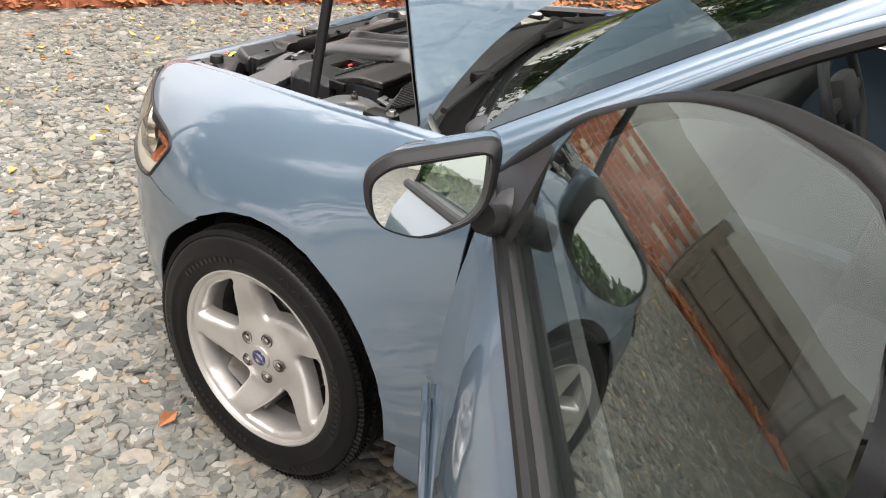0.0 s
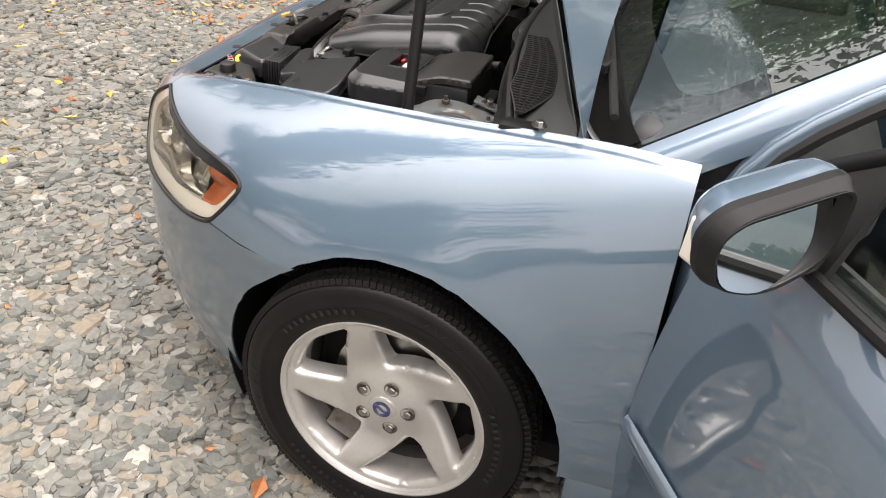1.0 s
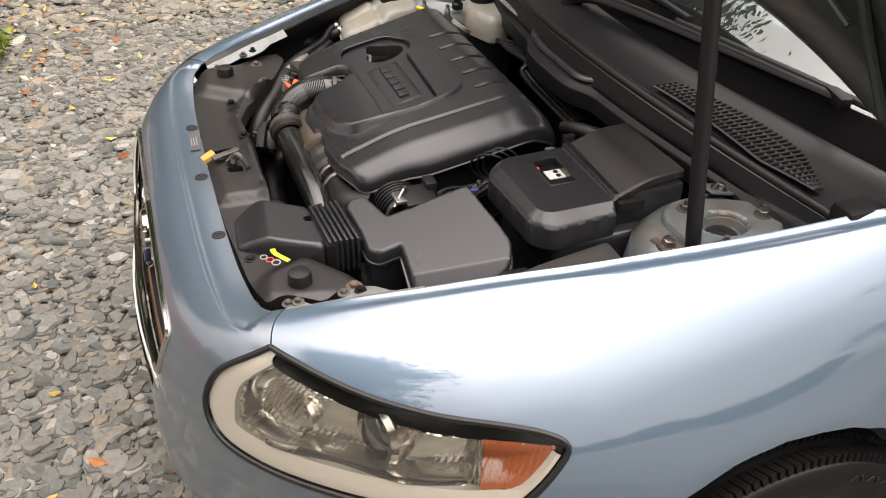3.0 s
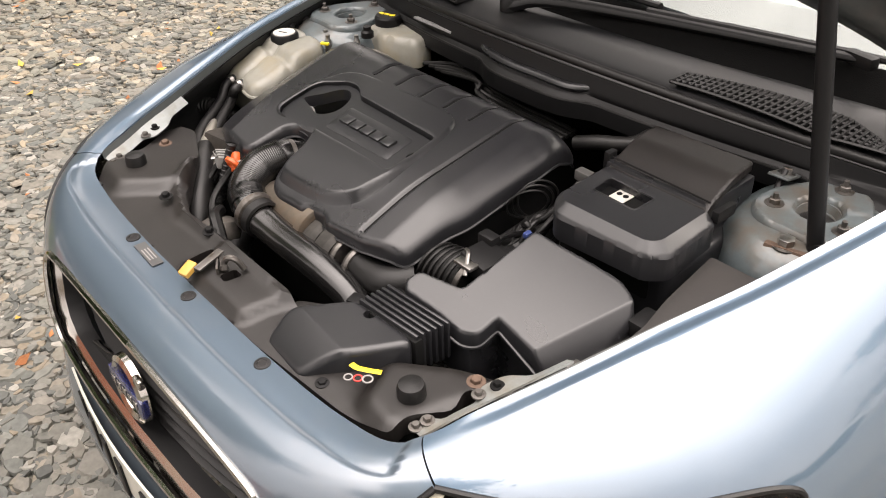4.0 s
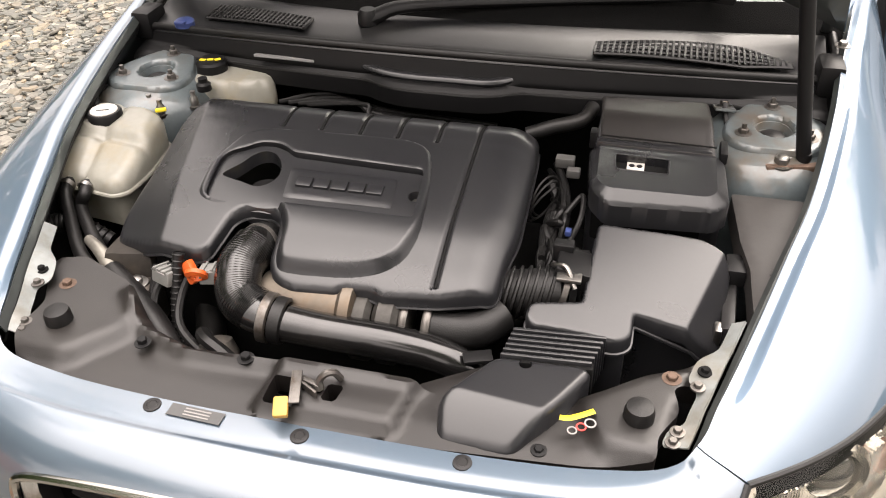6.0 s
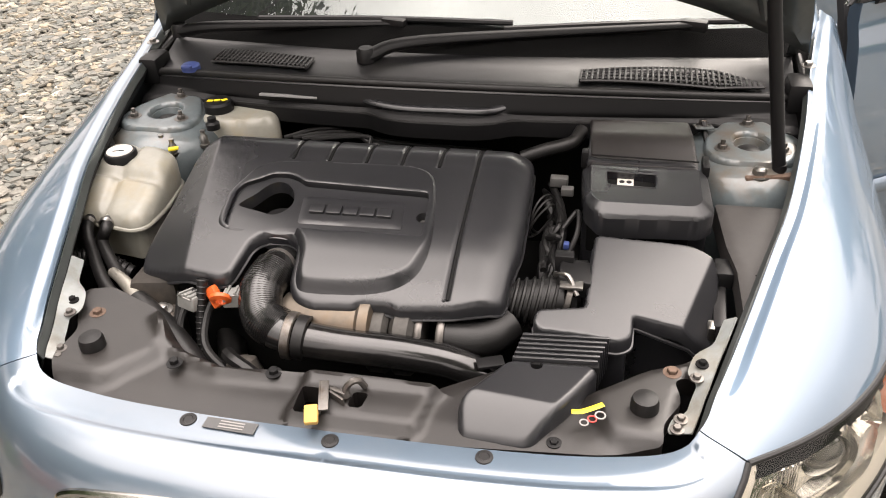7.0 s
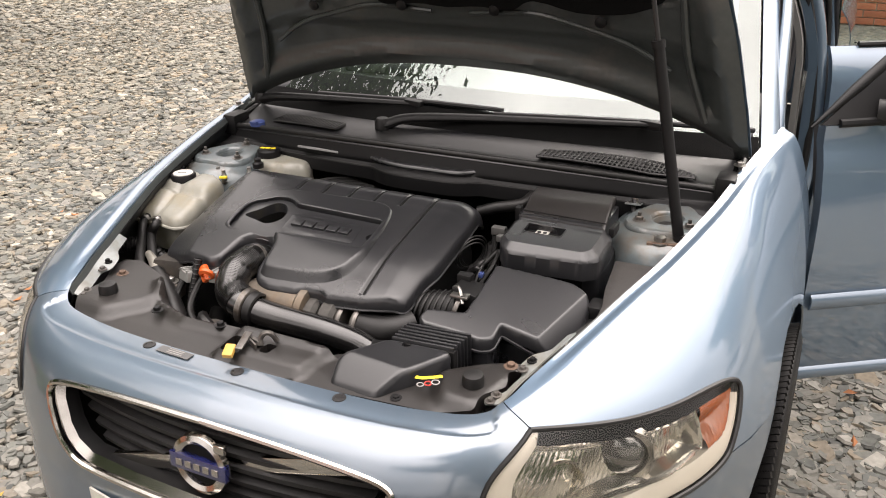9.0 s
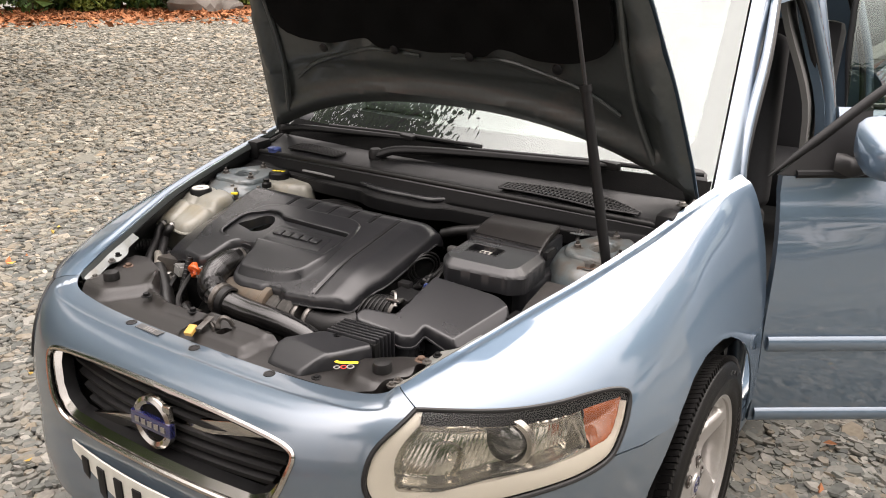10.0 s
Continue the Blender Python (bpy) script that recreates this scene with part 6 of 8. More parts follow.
# intake scoop
SCOOP = rounded([(-0.166, 0.684), (-0.158, 0.640), (-0.215, 0.558), (-0.328, 0.552), (-0.340, 0.562), (-0.306, 0.625), (-0.258, 0.690)], (0.012, 0.014, 0.012, 0.010, 0.010, 0.03, 0.014), 5)
scoop = bay_part("intake_scoop", relief(SCOOP, lambda q: 0.778 - soft_edge(SCOOP, q, 0.010, 0.009) - 0.75 * np.clip(q[:, 1] - 0.630 + 0.10 * (q[:, 0] + 0.22), 0, 0.06) ** 1.3 * 1.9, 0.0032, [[(-0.255 + 0.009 * math.cos(a), 0.566 + 0.009 * math.sin(a)) for a in np.linspace(0, 2 * math.pi, 13)[:-1]]], 0.035), PLASTIC, "black plastic air intake scoop")
FLANGE = rounded([(-0.112, 0.600), (-0.140, 0.680), (-0.290, 0.684), (-0.305, 0.650), (-0.330, 0.575), (-0.20, 0.54)], 0.015, 4)
part("flange", relief(FLANGE, lambda q: 0.742 - soft_edge(FLANGE, q, 0.006, 0.004), 0.015, (), 0.01), PLASTIC_GREY, scoop)
for k in range(6):
    y, w = 0.552 - 0.0085 * k, 0.118 + 0.001 * k
    part("bellows_rib", moved(box(w, 0.0055, 0.062, 0.0025), pose(-0.279 - 0.0022 * k, y, 0.750 + 0.0015 * k, 0, 0, 4)), PLASTIC, scoop)
part("bellows_core", moved(box(0.108, 0.07, 0.050, 0.006), pose(-0.285, 0.525, 0.750, 0, 0, 4)), DARK, scoop)
for x, y in ((-0.125, 0.618), (-0.290, 0.672)):
    part("flange_screw", bolt(0.006, 0.004, pose(x, y, 0.742)), TRIM, scoop)

# slam panel
def slam_z(q):
    x, y = q[:, 0], q[:, 1]
    z = 0.744 + 0 * x
    z += 0.016 * plateau(rounded([(0.065, 0.612), (0.075, 0.690), (-0.110, 0.690), (-0.122, 0.612)], 0.01), q, 0.016)
    z += 0.020 * plateau(rounded([(0.33, 0.40), (0.50, 0.40), (0.50, 0.66), (0.36, 0.672), (0.30, 0.600)], 0.02), q, 0.030)
    z += 0.020 * plateau(rounded([(-0.325, 0.590), (-0.36, 0.664), (-0.43, 0.672), (-0.475, 0.50), (-0.40, 0.530)], 0.02), q, 0.03)
    z += 0.014 * np.exp(-(edge_dist(V2([(0.335, 0.535), (0.285, 0.592), (0.20, 0.620), (0.05, 0.612), (-0.12, 0.610)]), q, False) / 0.010) ** 2)
    return z - 0.004 * np.clip((y - 0.66) / 0.04, 0, 1)


SLAM = rounded([(0.432, 0.680), (0.340, 0.694), (0.22, 0.700), (0.0, 0.703), (-0.17, 0.697), (-0.345, 0.684), (-0.428, 0.668), (-0.425, 0.640), (-0.452, 0.585), (-0.440, 0.555), (-0.490, 0.520), (-0.478, 0.478), (-0.395, 0.545), (-0.350, 0.580), (-0.16, 0.612), (0.05, 0.604), (0.195, 0.612), (0.270, 0.584), (0.352, 0.512), (0.450, 0.470), (0.515, 0.490), (0.478, 0.530), (0.448, 0.580), (0.452, 0.640)], 0.012, 4)
slam = bay_part("slam_panel_cover", relief(SLAM, slam_z, 0.0085, [rounded([(0.062, 0.640), (0.062, 0.715 - 0.03), (0.030, 0.685), (0.028, 0.640)], 0.003, 2), rounded([(-0.012, 0.640), (-0.010, 0.668), (-0.030, 0.668), (-0.034, 0.640)], 0.004, 2)], 0.03), PLASTIC_GREY, "dusty dark plastic panel over the radiator")
for s in (-1, 1):
    part("bonnet_stop", moved(lathe([(0.019, 0), (0.0185, 0.016), (0.0165, 0.0225), (0.006, 0.025), (0, 0.025)], 28), pose(s * 0.402, 0.612, 0.760)), RUBBER, slam, "black rubber bonnet stop")
    part("rusty_bolt", bolt(0.0075, 0.007, pose(s * 0.439, 0.537, 0.763)), RUST, slam, "rusty bolt")
for x, y in ((0.268, 0.620), (0.115, 0.617)):
    part("clip", bolt(0.007, 0.008, pose(x, y, 0.755)), TRIM, slam)
latch = part("release_lever", moved(box(0.019, 0.027, 0.010, 0.003), pose(0.030, 0.696, 0.765, -20, 0, 16)), YELLOW, slam, "yellow bonnet release tab")
part("lever_arm", merge(moved(box(0.013, 0.052, 0.003, 0.001), pose(0.022, 0.664, 0.771, -6, 0, 16)), moved(box(0.003, 0.052, 0.010, 0.001), pose(0.0275, 0.6655, 0.768, -6, 0, 16))), DULL, slam, "worn steel release lever")
part("latch_hook", merge(tube([(-0.026, 0.632, 0.765), (-0.022, 0.640, 0.782), (-0.014, 0.648, 0.786), (-0.006, 0.652, 0.776), (-0.008, 0.655, 0.765)], 0.005, 8, 6), moved(lathe([(0.007, 0), (0.007, 0.006), (0, 0.006)], 12), pose(-0.004, 0.655, 0.763, 20)), moved(box(0.034, 0.008, 0.006, 0.002), pose(0.008, 0.650, 0.768, 0, 6, -22)), moved(box(0.028, 0.004, 0.012, 0.0015), pose(0.006, 0.660, 0.765, 0, 0, -30))), DULL, slam, "worn steel bonnet latch with rust stains")
part("fan_sticker", tube([(-0.309, 0.637, 0.7675), (-0.320, 0.636, 0.7678), (-0.333, 0.629, 0.768), (-0.349, 0.618, 0.768)], 0.0042, 6, 4, flat=0.15), YELLOW_PRINT, slam, "yellow warning strip")
FADED = material("faded print", (0.26, 0.25, 0.24), 0.6)
k_ = 0.72
for k, (dx, r, mat) in enumerate(((0.010, 0.0062, FADED), (0.0, 0.0065, RED_PRINT), (-0.010, 0.0075, FADED))):
    part("sticker_symbol", moved(lathe([(r, 0), (r, 0.0012), (r * k_, 0.0012), (r * k_, 0)], 20, cap=False), pose(-0.336 + dx, 0.646 + 0.8 * dx, 0.7665, 0, -2, 0)), mat, slam)
# painted strip with its plugs
for x, y, z in ((0, 0.716, 0.7415), (0.205, 0.711, 0.7425), (-0.205, 0.711, 0.7425), (0.412, 0.690, 0.745), (-0.412, 0.690, 0.745)):
    part("plug", moved(lathe([(0.0125, -0.002), (0.0115, 0.0012), (0.007, 0.0018), (0.006, 0.0008), (0, 0.0008)], 24), pose(x, y, z)), TRIM_GREY, bumper, "dark plastic plug")
part("data_label", moved(box(0.075, 0.019, 0.001, 0.0), pose(0.142, 0.7135, 0.7435, 0, 0, -2)), material("label grey", (0.075, 0.075, 0.075), 0.4), bumper, "small printed label with plain bars")
for k in range(3):
    part("label_bar", moved(box(0.036, 0.002, 0.0006, 0.0), pose(0.140, 0.7085 + 0.005 * k, 0.7444, 0, 0, -2)), FADED, bumper)

# turbo pipe
pipe = bay_part("turbo_pipe", tube([(0.172, 0.395, 0.792), (0.176, 0.430, 0.800), (0.184, 0.475, 0.790), (0.170, 0.512, 0.768), (0.128, 0.528, 0.752), (0.05, 0.528, 0.742), (-0.06, 0.524, 0.735), (-0.14, 0.522, 0.720), (-0.195, 0.528, 0.688), (-0.24, 0.540, 0.640)], (0.026, 0.030, 0.034, 0.034, 0.029, 0.027, 0.027, 0.025, 0.025, 0.025), 22, 8), GLOSS, "black turbo pipe with a metal clamp")
part("pipe_clamp", moved(lathe([(0.033, -0.008), (0.037, -0.006), (0.037, 0.006), (0.033, 0.008)], 32, cap=False), look((0.122, 0.528, 0.751), (0.05, 0.528, 0.742))), DULL, pipe, "metal hose clamp")
part("pipe_clamp", moved(lathe([(0.028, -0.005), (0.0305, -0.004), (0.0305, 0.004), (0.028, 0.005)], 32, cap=False), look((0.175, 0.420, 0.798), (0.172, 0.395, 0.792))), DULL, pipe)
bend = curve_pts([(0.176, 0.430, 0.800), (0.184, 0.475, 0.790), (0.170, 0.512, 0.768), (0.140, 0.525, 0.756)], 41)
for a, b in zip(bend[:-1], bend[1:]):
    part("pipe_rib", moved(lathe([(0.0335, -0.0009), (0.0343, 0), (0.0335, 0.0009)], 26, cap=False), look(tuple(a), tuple(b))), GLOSS, pipe)
part("pipe_collar", moved(lathe([(0.030, -0.010), (0.0345, -0.008), (0.0345, 0.008), (0.030, 0.010)], 32, cap=False), look((0.104, 0.528, 0.749), (0.05, 0.528, 0.742))), RUBBER, pipe)
part("pipe_bracket", moved(box(0.04, 0.022, 0.006, 0.002), pose(-0.185, 0.532, 0.742, 0, 0, 20)), TRIM, pipe)
bay_part("lower_hose", tube([(0.30, 0.40, 0.66), (0.20, 0.55, 0.62), (0.0, 0.575, 0.60), (-0.2, 0.56, 0.62)], 0.024, 12), RUBBER)

# dipstick, wiring and small parts in front of the engine
dip = bay_part("dipstick_handle", merge(moved(lathe([(0.010, -0.006), (0.017, -0.003), (0.017, 0.003), (0.010, 0.006), (0.010, -0.006)], 20, cap=False), pose(0.246, 0.495, 0.782, 60, 20, 0)), moved(box(0.020, 0.014, 0.036, 0.005), pose(0.262, 0.483, 0.775, 25, 40, 0))), ORANGE, "orange dipstick handle")
GREY_PLUG = material("grey connector", (0.20, 0.20, 0.19), 0.5)


def connector(m, w, mat, label):
    """A plug: a ribbed body, its locking clip and the dark socket."""
    c = bay_part("wiring_connector", moved(box(w, 0.026, 0.024, 0.003), m), mat, label)
    for k in (-1, 0, 1):
        part("plug_rib", moved(box(0.004, 0.029, 0.005, 0.001), m @ pose(k * w * 0.3, 0, 0.012)), mat, c)
    part("plug_clip", moved(tube([(-0.4 * w, 0.015, 0.010), (0, 0.019, 0.013), (0.4 * w, 0.015, 0.010)], 0.0013, 6, 6), m), STEEL, c)
    part("plug_socket", moved(box(w * 0.8, 0.012, 0.016, 0.002), m @ pose(0, -0.016, 0)), TRIM, c)
    return c


connector(pose(0.303, 0.487, 0.766, 14, 0, -20), 0.036, GREY_PLUG, "pale grey wiring connector with a wire clip")
connector(pose(0.228, 0.476, 0.772, 10, 0, 12), 0.042, GREY_PLUG, "grey wiring connector beside the dipstick")
loom = bay_part("wiring_loom", tube([(0.282, 0.475, 0.80), (0.285, 0.500, 0.74), (0.278, 0.525, 0.69), (0.25, 0.55, 0.65), (0.20, 0.56, 0.62)], 0.0085, 10, 12), RUBBER, "black corrugated wiring loom")
for k in range(26):
    p = curve_pts([(0.282, 0.475, 0.80), (0.285, 0.500, 0.74), (0.278, 0.525, 0.69), (0.25, 0.55, 0.65), (0.20, 0.56, 0.62)], 27)
    part("loom_ring", moved(lathe([(0.0085, -0.0015), (0.0100, 0), (0.0085, 0.0015)], 10, cap=False), look(tuple(p[k]), tuple(p[k + 1]))), RUBBER, loom)

# expansion tank and hoses
TANK = rounded([(0.640, 0.300), (0.680, 0.278), (0.708, 0.215), (0.716, 0.130), (0.625, 0.100), (0.530, 0.106), (0.486, 0.135), (0.474, 0.240), (0.478, 0.300), (0.498, 0.316), (0.560, 0.306)], 0.018, 4)


def tank_top(q):
    """Four swelling quarters over a welded seam, lower towards the front."""
    x, y = q[:, 0], q[:, 1]
    z = 0.838 - soft_edge(TANK, q, 0.026, 0.022) - 0.040 * ease((y - 0.17) / 0.14)
    for k in (0.568, 0.632):
        z -= 0.006 * np.exp(-((x - k + 0.10 * (y - 0.2)) / 0.009) ** 2)
    return z - 0.010 * np.exp(-((y - 0.212 + 0.10 * (x - 0.57)) / 0.010) ** 2)


tank = bay_part("expansion_tank", relief(TANK, tank_top, 0.006, (), ("to", 0.768)), MURKY, "milky yellowed coolant expansion tank", sharp=60)
seam_t = np.column_stack([TANK, 0 * TANK[:, 0] + 0.769])
part("tank_seam", tube(np.concatenate([seam_t, seam_t[:1]]).tolist(), 0.0045, 8, 1, False), MURKY, tank, "welded seam")
part("tank_base", moved(relief(inset(TANK, 0.012), lambda q: 0.766 + 0 * q[:, 0], 0.03, (), ("to", 0.70)), pose(0, 0, 0)), MURKY, tank)
part("tank_neck", moved(lathe([(0.026, -0.05), (0.026, -0.01), (0.022, 0.0)], 24), pose(0.588, 0.165, 0.832)), MURKY, tank)
for k in range(2):
    part("hose_stub", tube([(0.588 - 0.036 * k, 0.275, 0.786), (0.588 - 0.036 * k, 0.312, 0.780)], 0.008, 10, 1), MURKY, tank)
part("tank_cap", moved(lathe([(0.031, -0.014), (0.031, 0.008), (0.028, 0.012), (0, 0.012)], 30), pose(0.588, 0.165, 0.836)), TRIM, tank, "black cap with white top")
part("cap_label", moved(lathe([(0.0245, 0), (0.024, 0.0015), (0, 0.0015)], 28), pose(0.588, 0.165, 0.848)), WHITE, tank)
part("cap_mark", moved(box(0.022, 0.003, 0.001, 0), pose(0.588, 0.168, 0.8497, 0, 0, 20)), TRIM, tank)
for k, x in enumerate((0.588, 0.552)):
    route = [(x, 0.300, 0.780), (x - 0.006, 0.325, 0.774), (0.561 - 0.010 * k, 0.357 - 0.021 * k, 0.750), (0.484 - 0.006 * k, 0.444 - 0.033 * k, 0.740), (0.410, 0.490 - 0.022 * k, 0.732 + 0.008 * k), (0.323, 0.541 + 0.01 * k, 0.715)]
    h = bay_part("coolant_hose", tube(route, (0.0105, 0.0105, 0.0105, 0.0115, 0.0125, 0.0135), 14, 8), RUBBER, "black coolant hose")
    part("hose_clip", moved(lathe([(0.012, -0.005), (0.014, -0.004), (0.014, 0.004), (0.012, 0.005)], 18, cap=False), pose(x, 0.310, 0.777, 80)), STEEL, h)
bay_part("thick_hose", tube([(0.412, 0.470, 0.743), (0.385, 0.490, 0.738), (0.347, 0.513, 0.728), (0.300, 0.545, 0.712), (0.262, 0.575, 0.685), (0.245, 0.60, 0.63)], (0.017, 0.020, 0.021, 0.021, 0.020, 0.020), 16), RUBBER, "black radiator hose")
bay_part("ac_line", tube([(0.492, 0.408, 0.745), (0.465, 0.428, 0.750), (0.435, 0.450, 0.749), (0.404, 0.476, 0.742)], (0.009, 0.010, 0.012, 0.0155), 14), material("dull alloy", (0.35, 0.33, 0.29), 0.45, 0.7, 0, 0.5, 0.2), "dull metal pipe fitting")
route = [(0.640, 0.395, 0.715), (0.600, 0.372, 0.735), (0.560, 0.352, 0.730), (0.500, 0.350, 0.700)]
ch = bay_part("corrugated_hose", tube(route, 0.015, 14, 8), RUBBER, "black corrugated hose by the inner wing")
for a, b in zip(curve_pts(route, 19)[:-1], curve_pts(route, 19)[1:]):
    part("hose_ring", moved(lathe([(0.015, -0.002), (0.0178, 0), (0.015, 0.002)], 14, cap=False), look(tuple(a), tuple(b))), RUBBER, ch)
bay_part("mount_bracket", merge(moved(box(0.05, 0.06, 0.035, 0.008), pose(0.365, 0.485, 0.715, 10, 0, 20)), moved(box(0.03, 0.05, 0.05, 0.006), pose(0.40, 0.45, 0.705, 0, 20, 0))), material("grubby alloy", (0.13, 0.115, 0.10), 0.6, 0.4, 0, 0.5, 0.3, 30, 120, dirt=(0.05, 0.04, 0.03), dirt_at=(0.45, 0.7), dirt_scale=25), "grubby alloy engine mount bracket")
bay_part("bolt_head", bolt(0.010, 0.010, pose(0.363, 0.482, 0.735)), STEEL, "engine mount bolt")
for k, pts in enumerate((((0.262, 0.470, 0.780), (0.275, 0.500, 0.745), (0.262, 0.540, 0.715), (0.20, 0.575, 0.690)), ((0.300, 0.470, 0.775), (0.318, 0.505, 0.740), (0.300, 0.545, 0.705), (0.24, 0.585, 0.680)), ((0.335, 0.460, 0.760), (0.330, 0.500, 0.720), (0.290, 0.560, 0.690), (0.22, 0.60, 0.66)), ((0.225, 0.545, 0.715), (0.205, 0.565, 0.722), (0.180, 0.575, 0.715), (0.150, 0.585, 0.700)))):
    bay_part("wiring_loom", tube(pts, 0.0065 if k < 3 else 0.011, 8, 8), RUBBER, "black wiring loom in front of the engine")
bay_part("pump_casting", merge(moved(lathe([(0.028, 0), (0.030, 0.01), (0.024, 0.03), (0.012, 0.036), (0, 0.036)], 20), pose(0.195, 0.560, 0.680, 20, 15, 0)), moved(box(0.05, 0.03, 0.03, 0.006), pose(0.235, 0.565, 0.680, 0, 0, 25))), material("dirty casting", (0.10, 0.09, 0.08), 0.55, 0.5, 0, 0.5, 0.3, 40, 150), "dirty metal casting low in the bay")
bay_part("tank_loom", tube([(0.655, 0.06, 0.835), (0.660, 0.09, 0.845), (0.640, 0.118, 0.835), (0.622, 0.128, 0.815)], 0.010, 10, 8), RUBBER, "black hose beside the tank")
bay_part("side_duct", tube([(0.455, 0.20, 0.76), (0.44, 0.14, 0.79), (0.445, 0.10, 0.80), (0.43, 0.06, 0.80)], 0.018, 12), RUBBER)
bay_part("side_shield", moved(box(0.055, 0.12, 0.12, 0.012), pose(0.398, 0.405, 0.695, 10, 0, 10) @ Matrix.Diagonal((1.5, 1.1, 1.1, 1))), material("grubby casting", (0.030, 0.026, 0.022), 0.7, 0, 0, 0.3, 0.35, 14, 90, dirt=(0.055, 0.045, 0.036), dirt_at=(0.5, 0.8), dirt_scale=22), "grubby brown engine mount shield")
bay_part("tower_hose", tube([(0.685, -0.03, 0.85), (0.694, 0.03, 0.855), (0.670, 0.08, 0.82), (0.62, 0.10, 0.78)], 0.011, 10), RUBBER)
for k, (x, y) in enumerate(((0.545, 0.085), (0.515, 0.10), (0.47, 0.055))):
    v = bay_part("brake_union", merge(moved(lathe([(0.008, 0), (0.008, 0.016), (0.005, 0.020), (0.005, 0.03), (0, 0.03)], 12), pose(x, y, 0.815)), moved(lathe([(0.012, 0), (0.012, 0.006), (0, 0.006)], 6), pose(x, y, 0.81))), STEEL, "small brake pipe union")
bay_part("brake_pipe_tag", moved(box(0.02, 0.008, 0.006, 0.002), pose(0.505, 0.115, 0.832, 0, 0, 30)), YELLOW_PRINT)
bay_part("valve_cap", moved(lathe([(0.014, 0), (0.014, 0.012), (0.009, 0.016), (0.009, 0.024), (0, 0.024)], 18), pose(0.455, 0.035, 0.84)), TRIM)

# brake fluid reservoir
RES = rounded([(0.500, -0.075), (0.355, -0.070), (0.335, -0.010), (0.425, 0.022), (0.505, 0.010)], 0.022, 5)
res = bay_part("brake_reservoir", relief(RES, lambda q: 0.848 - soft_edge(RES, q, 0.02, 0.016), 0.010, (), 0.045), MURKY, "milky brake fluid reservoir")
part("reservoir_cap", moved(lathe([(0.030, 0), (0.030, 0.022), (0.026, 0.027), (0, 0.027)], 28), pose(0.472, -0.036, 0.842)), TRIM, res, "black cap with yellow markings")
for k in range(3):
    part("cap_mark", moved(box(0.012, 0.008, 0.001, 0), pose(0.486 - 0.014 * k, -0.030 - 0.004 * k, 0.8698, 0, 0, 20 * k)), YELLOW_PRINT, res)
bay_part("pipe_ring", moved(lathe([(0.018, 0), (0.026, 0.004), (0.026, 0.012), (0.018, 0.014)], 24, cap=False), pose(0.385, 0.055, 0.815, 35)), material("cast alloy", (0.36, 0.34, 0.31), 0.5, 0.6), "pale cast pipe flange")
bay_part("rear_loom", merge(*[tube([(0.33 - 0.02 * k, -0.02, 0.80), (0.24 - 0.03 * k, -0.045 + 0.01 * k, 0.815), (0.12, -0.03 + 0.012 * k, 0.80), (-0.10, -0.03 + 0.012 * k, 0.79)], 0.005, 8) for k in range(4)]), RUBBER, "black cables behind the engine")
bay_part("rear_hose", tube([(-0.17, 0.055, 0.825), (-0.21, 0.045, 0.838), (-0.26, 0.02, 0.845), (-0.275, -0.015, 0.855)], 0.013, 12), RUBBER, "black hose")
# small parts between engine and battery box
gap = bay_part("wiring_loom", tube([(-0.23, 0.10, 0.80), (-0.255, 0.17, 0.79), (-0.262, 0.25, 0.77), (-0.24, 0.33, 0.74)], 0.007, 8), RUBBER, "black wiring between engine and battery")
for k in range(1, 4):
    part("wire", tube([(-0.23 - 0.012 * k, 0.10 + 0.05 * k, 0.80 - 0.01 * k), (-0.255, 0.17 + 0.03 * k, 0.79), (-0.262 + 0.01 * k, 0.25, 0.77), (-0.24, 0.33, 0.74 + 0.01 * k)], 0.006, 8), RUBBER, gap)
part("connector", merge(moved(box(0.032, 0.018, 0.018, 0.003), pose(-0.245, 0.115, 0.815)), moved(box(0.022, 0.016, 0.014, 0.002), pose(-0.262, 0.140, 0.81))), material("dull connector", (0.09, 0.088, 0.085), 0.5), gap)
part("coil_wire", merge(*[moved(lathe([(0.034 + 0.0018 * math.cos(a), 0.0018 * math.sin(a)) for a in np.linspace(0, 2 * math.pi, 7)], 24, cap=False), pose(-0.226, 0.205 + 0.012 * k, 0.80, 90 - 10 * k, 0, 60)) for k in range(3)]), RUBBER, gap)
part("blue_joint", moved(box(0.010, 0.014, 0.010, 0.003), pose(-0.272, 0.275, 0.785)), BLUE, gap)
part("relay", merge(*[moved(box(0.018, 0.018, 0.03, 0.003), pose(-0.285 - 0.02 * k, 0.325 + 0.01 * k, 0.775)) for k in range(2)]), TRIM, gap)
for k in range(7):
    bay_part("wiring_loom", tube([(-0.215 - 0.006 * k, 0.075 + 0.03 * k, 0.770 + 0.006 * (k % 3)), (-0.235 - 0.008 * (k % 4), 0.13 + 0.03 * k, 0.785 - 0.012 * (k % 3)), (-0.262 + 0.012 * (k % 3), 0.17 + 0.03 * k, 0.755 + 0.01 * (k % 4)), (-0.25, 0.24 + 0.025 * k, 0.70)], 0.0045 + 0.002 * (k % 3), 8, 6), RUBBER, "black cable between engine and battery")
bay_part("loop_hose", tube([(-0.262, 0.235, 0.79), (-0.285, 0.215, 0.815), (-0.288, 0.255, 0.800), (-0.275, 0.285, 0.770)], 0.0045, 8, 8), RUBBER, "thin looped hose")
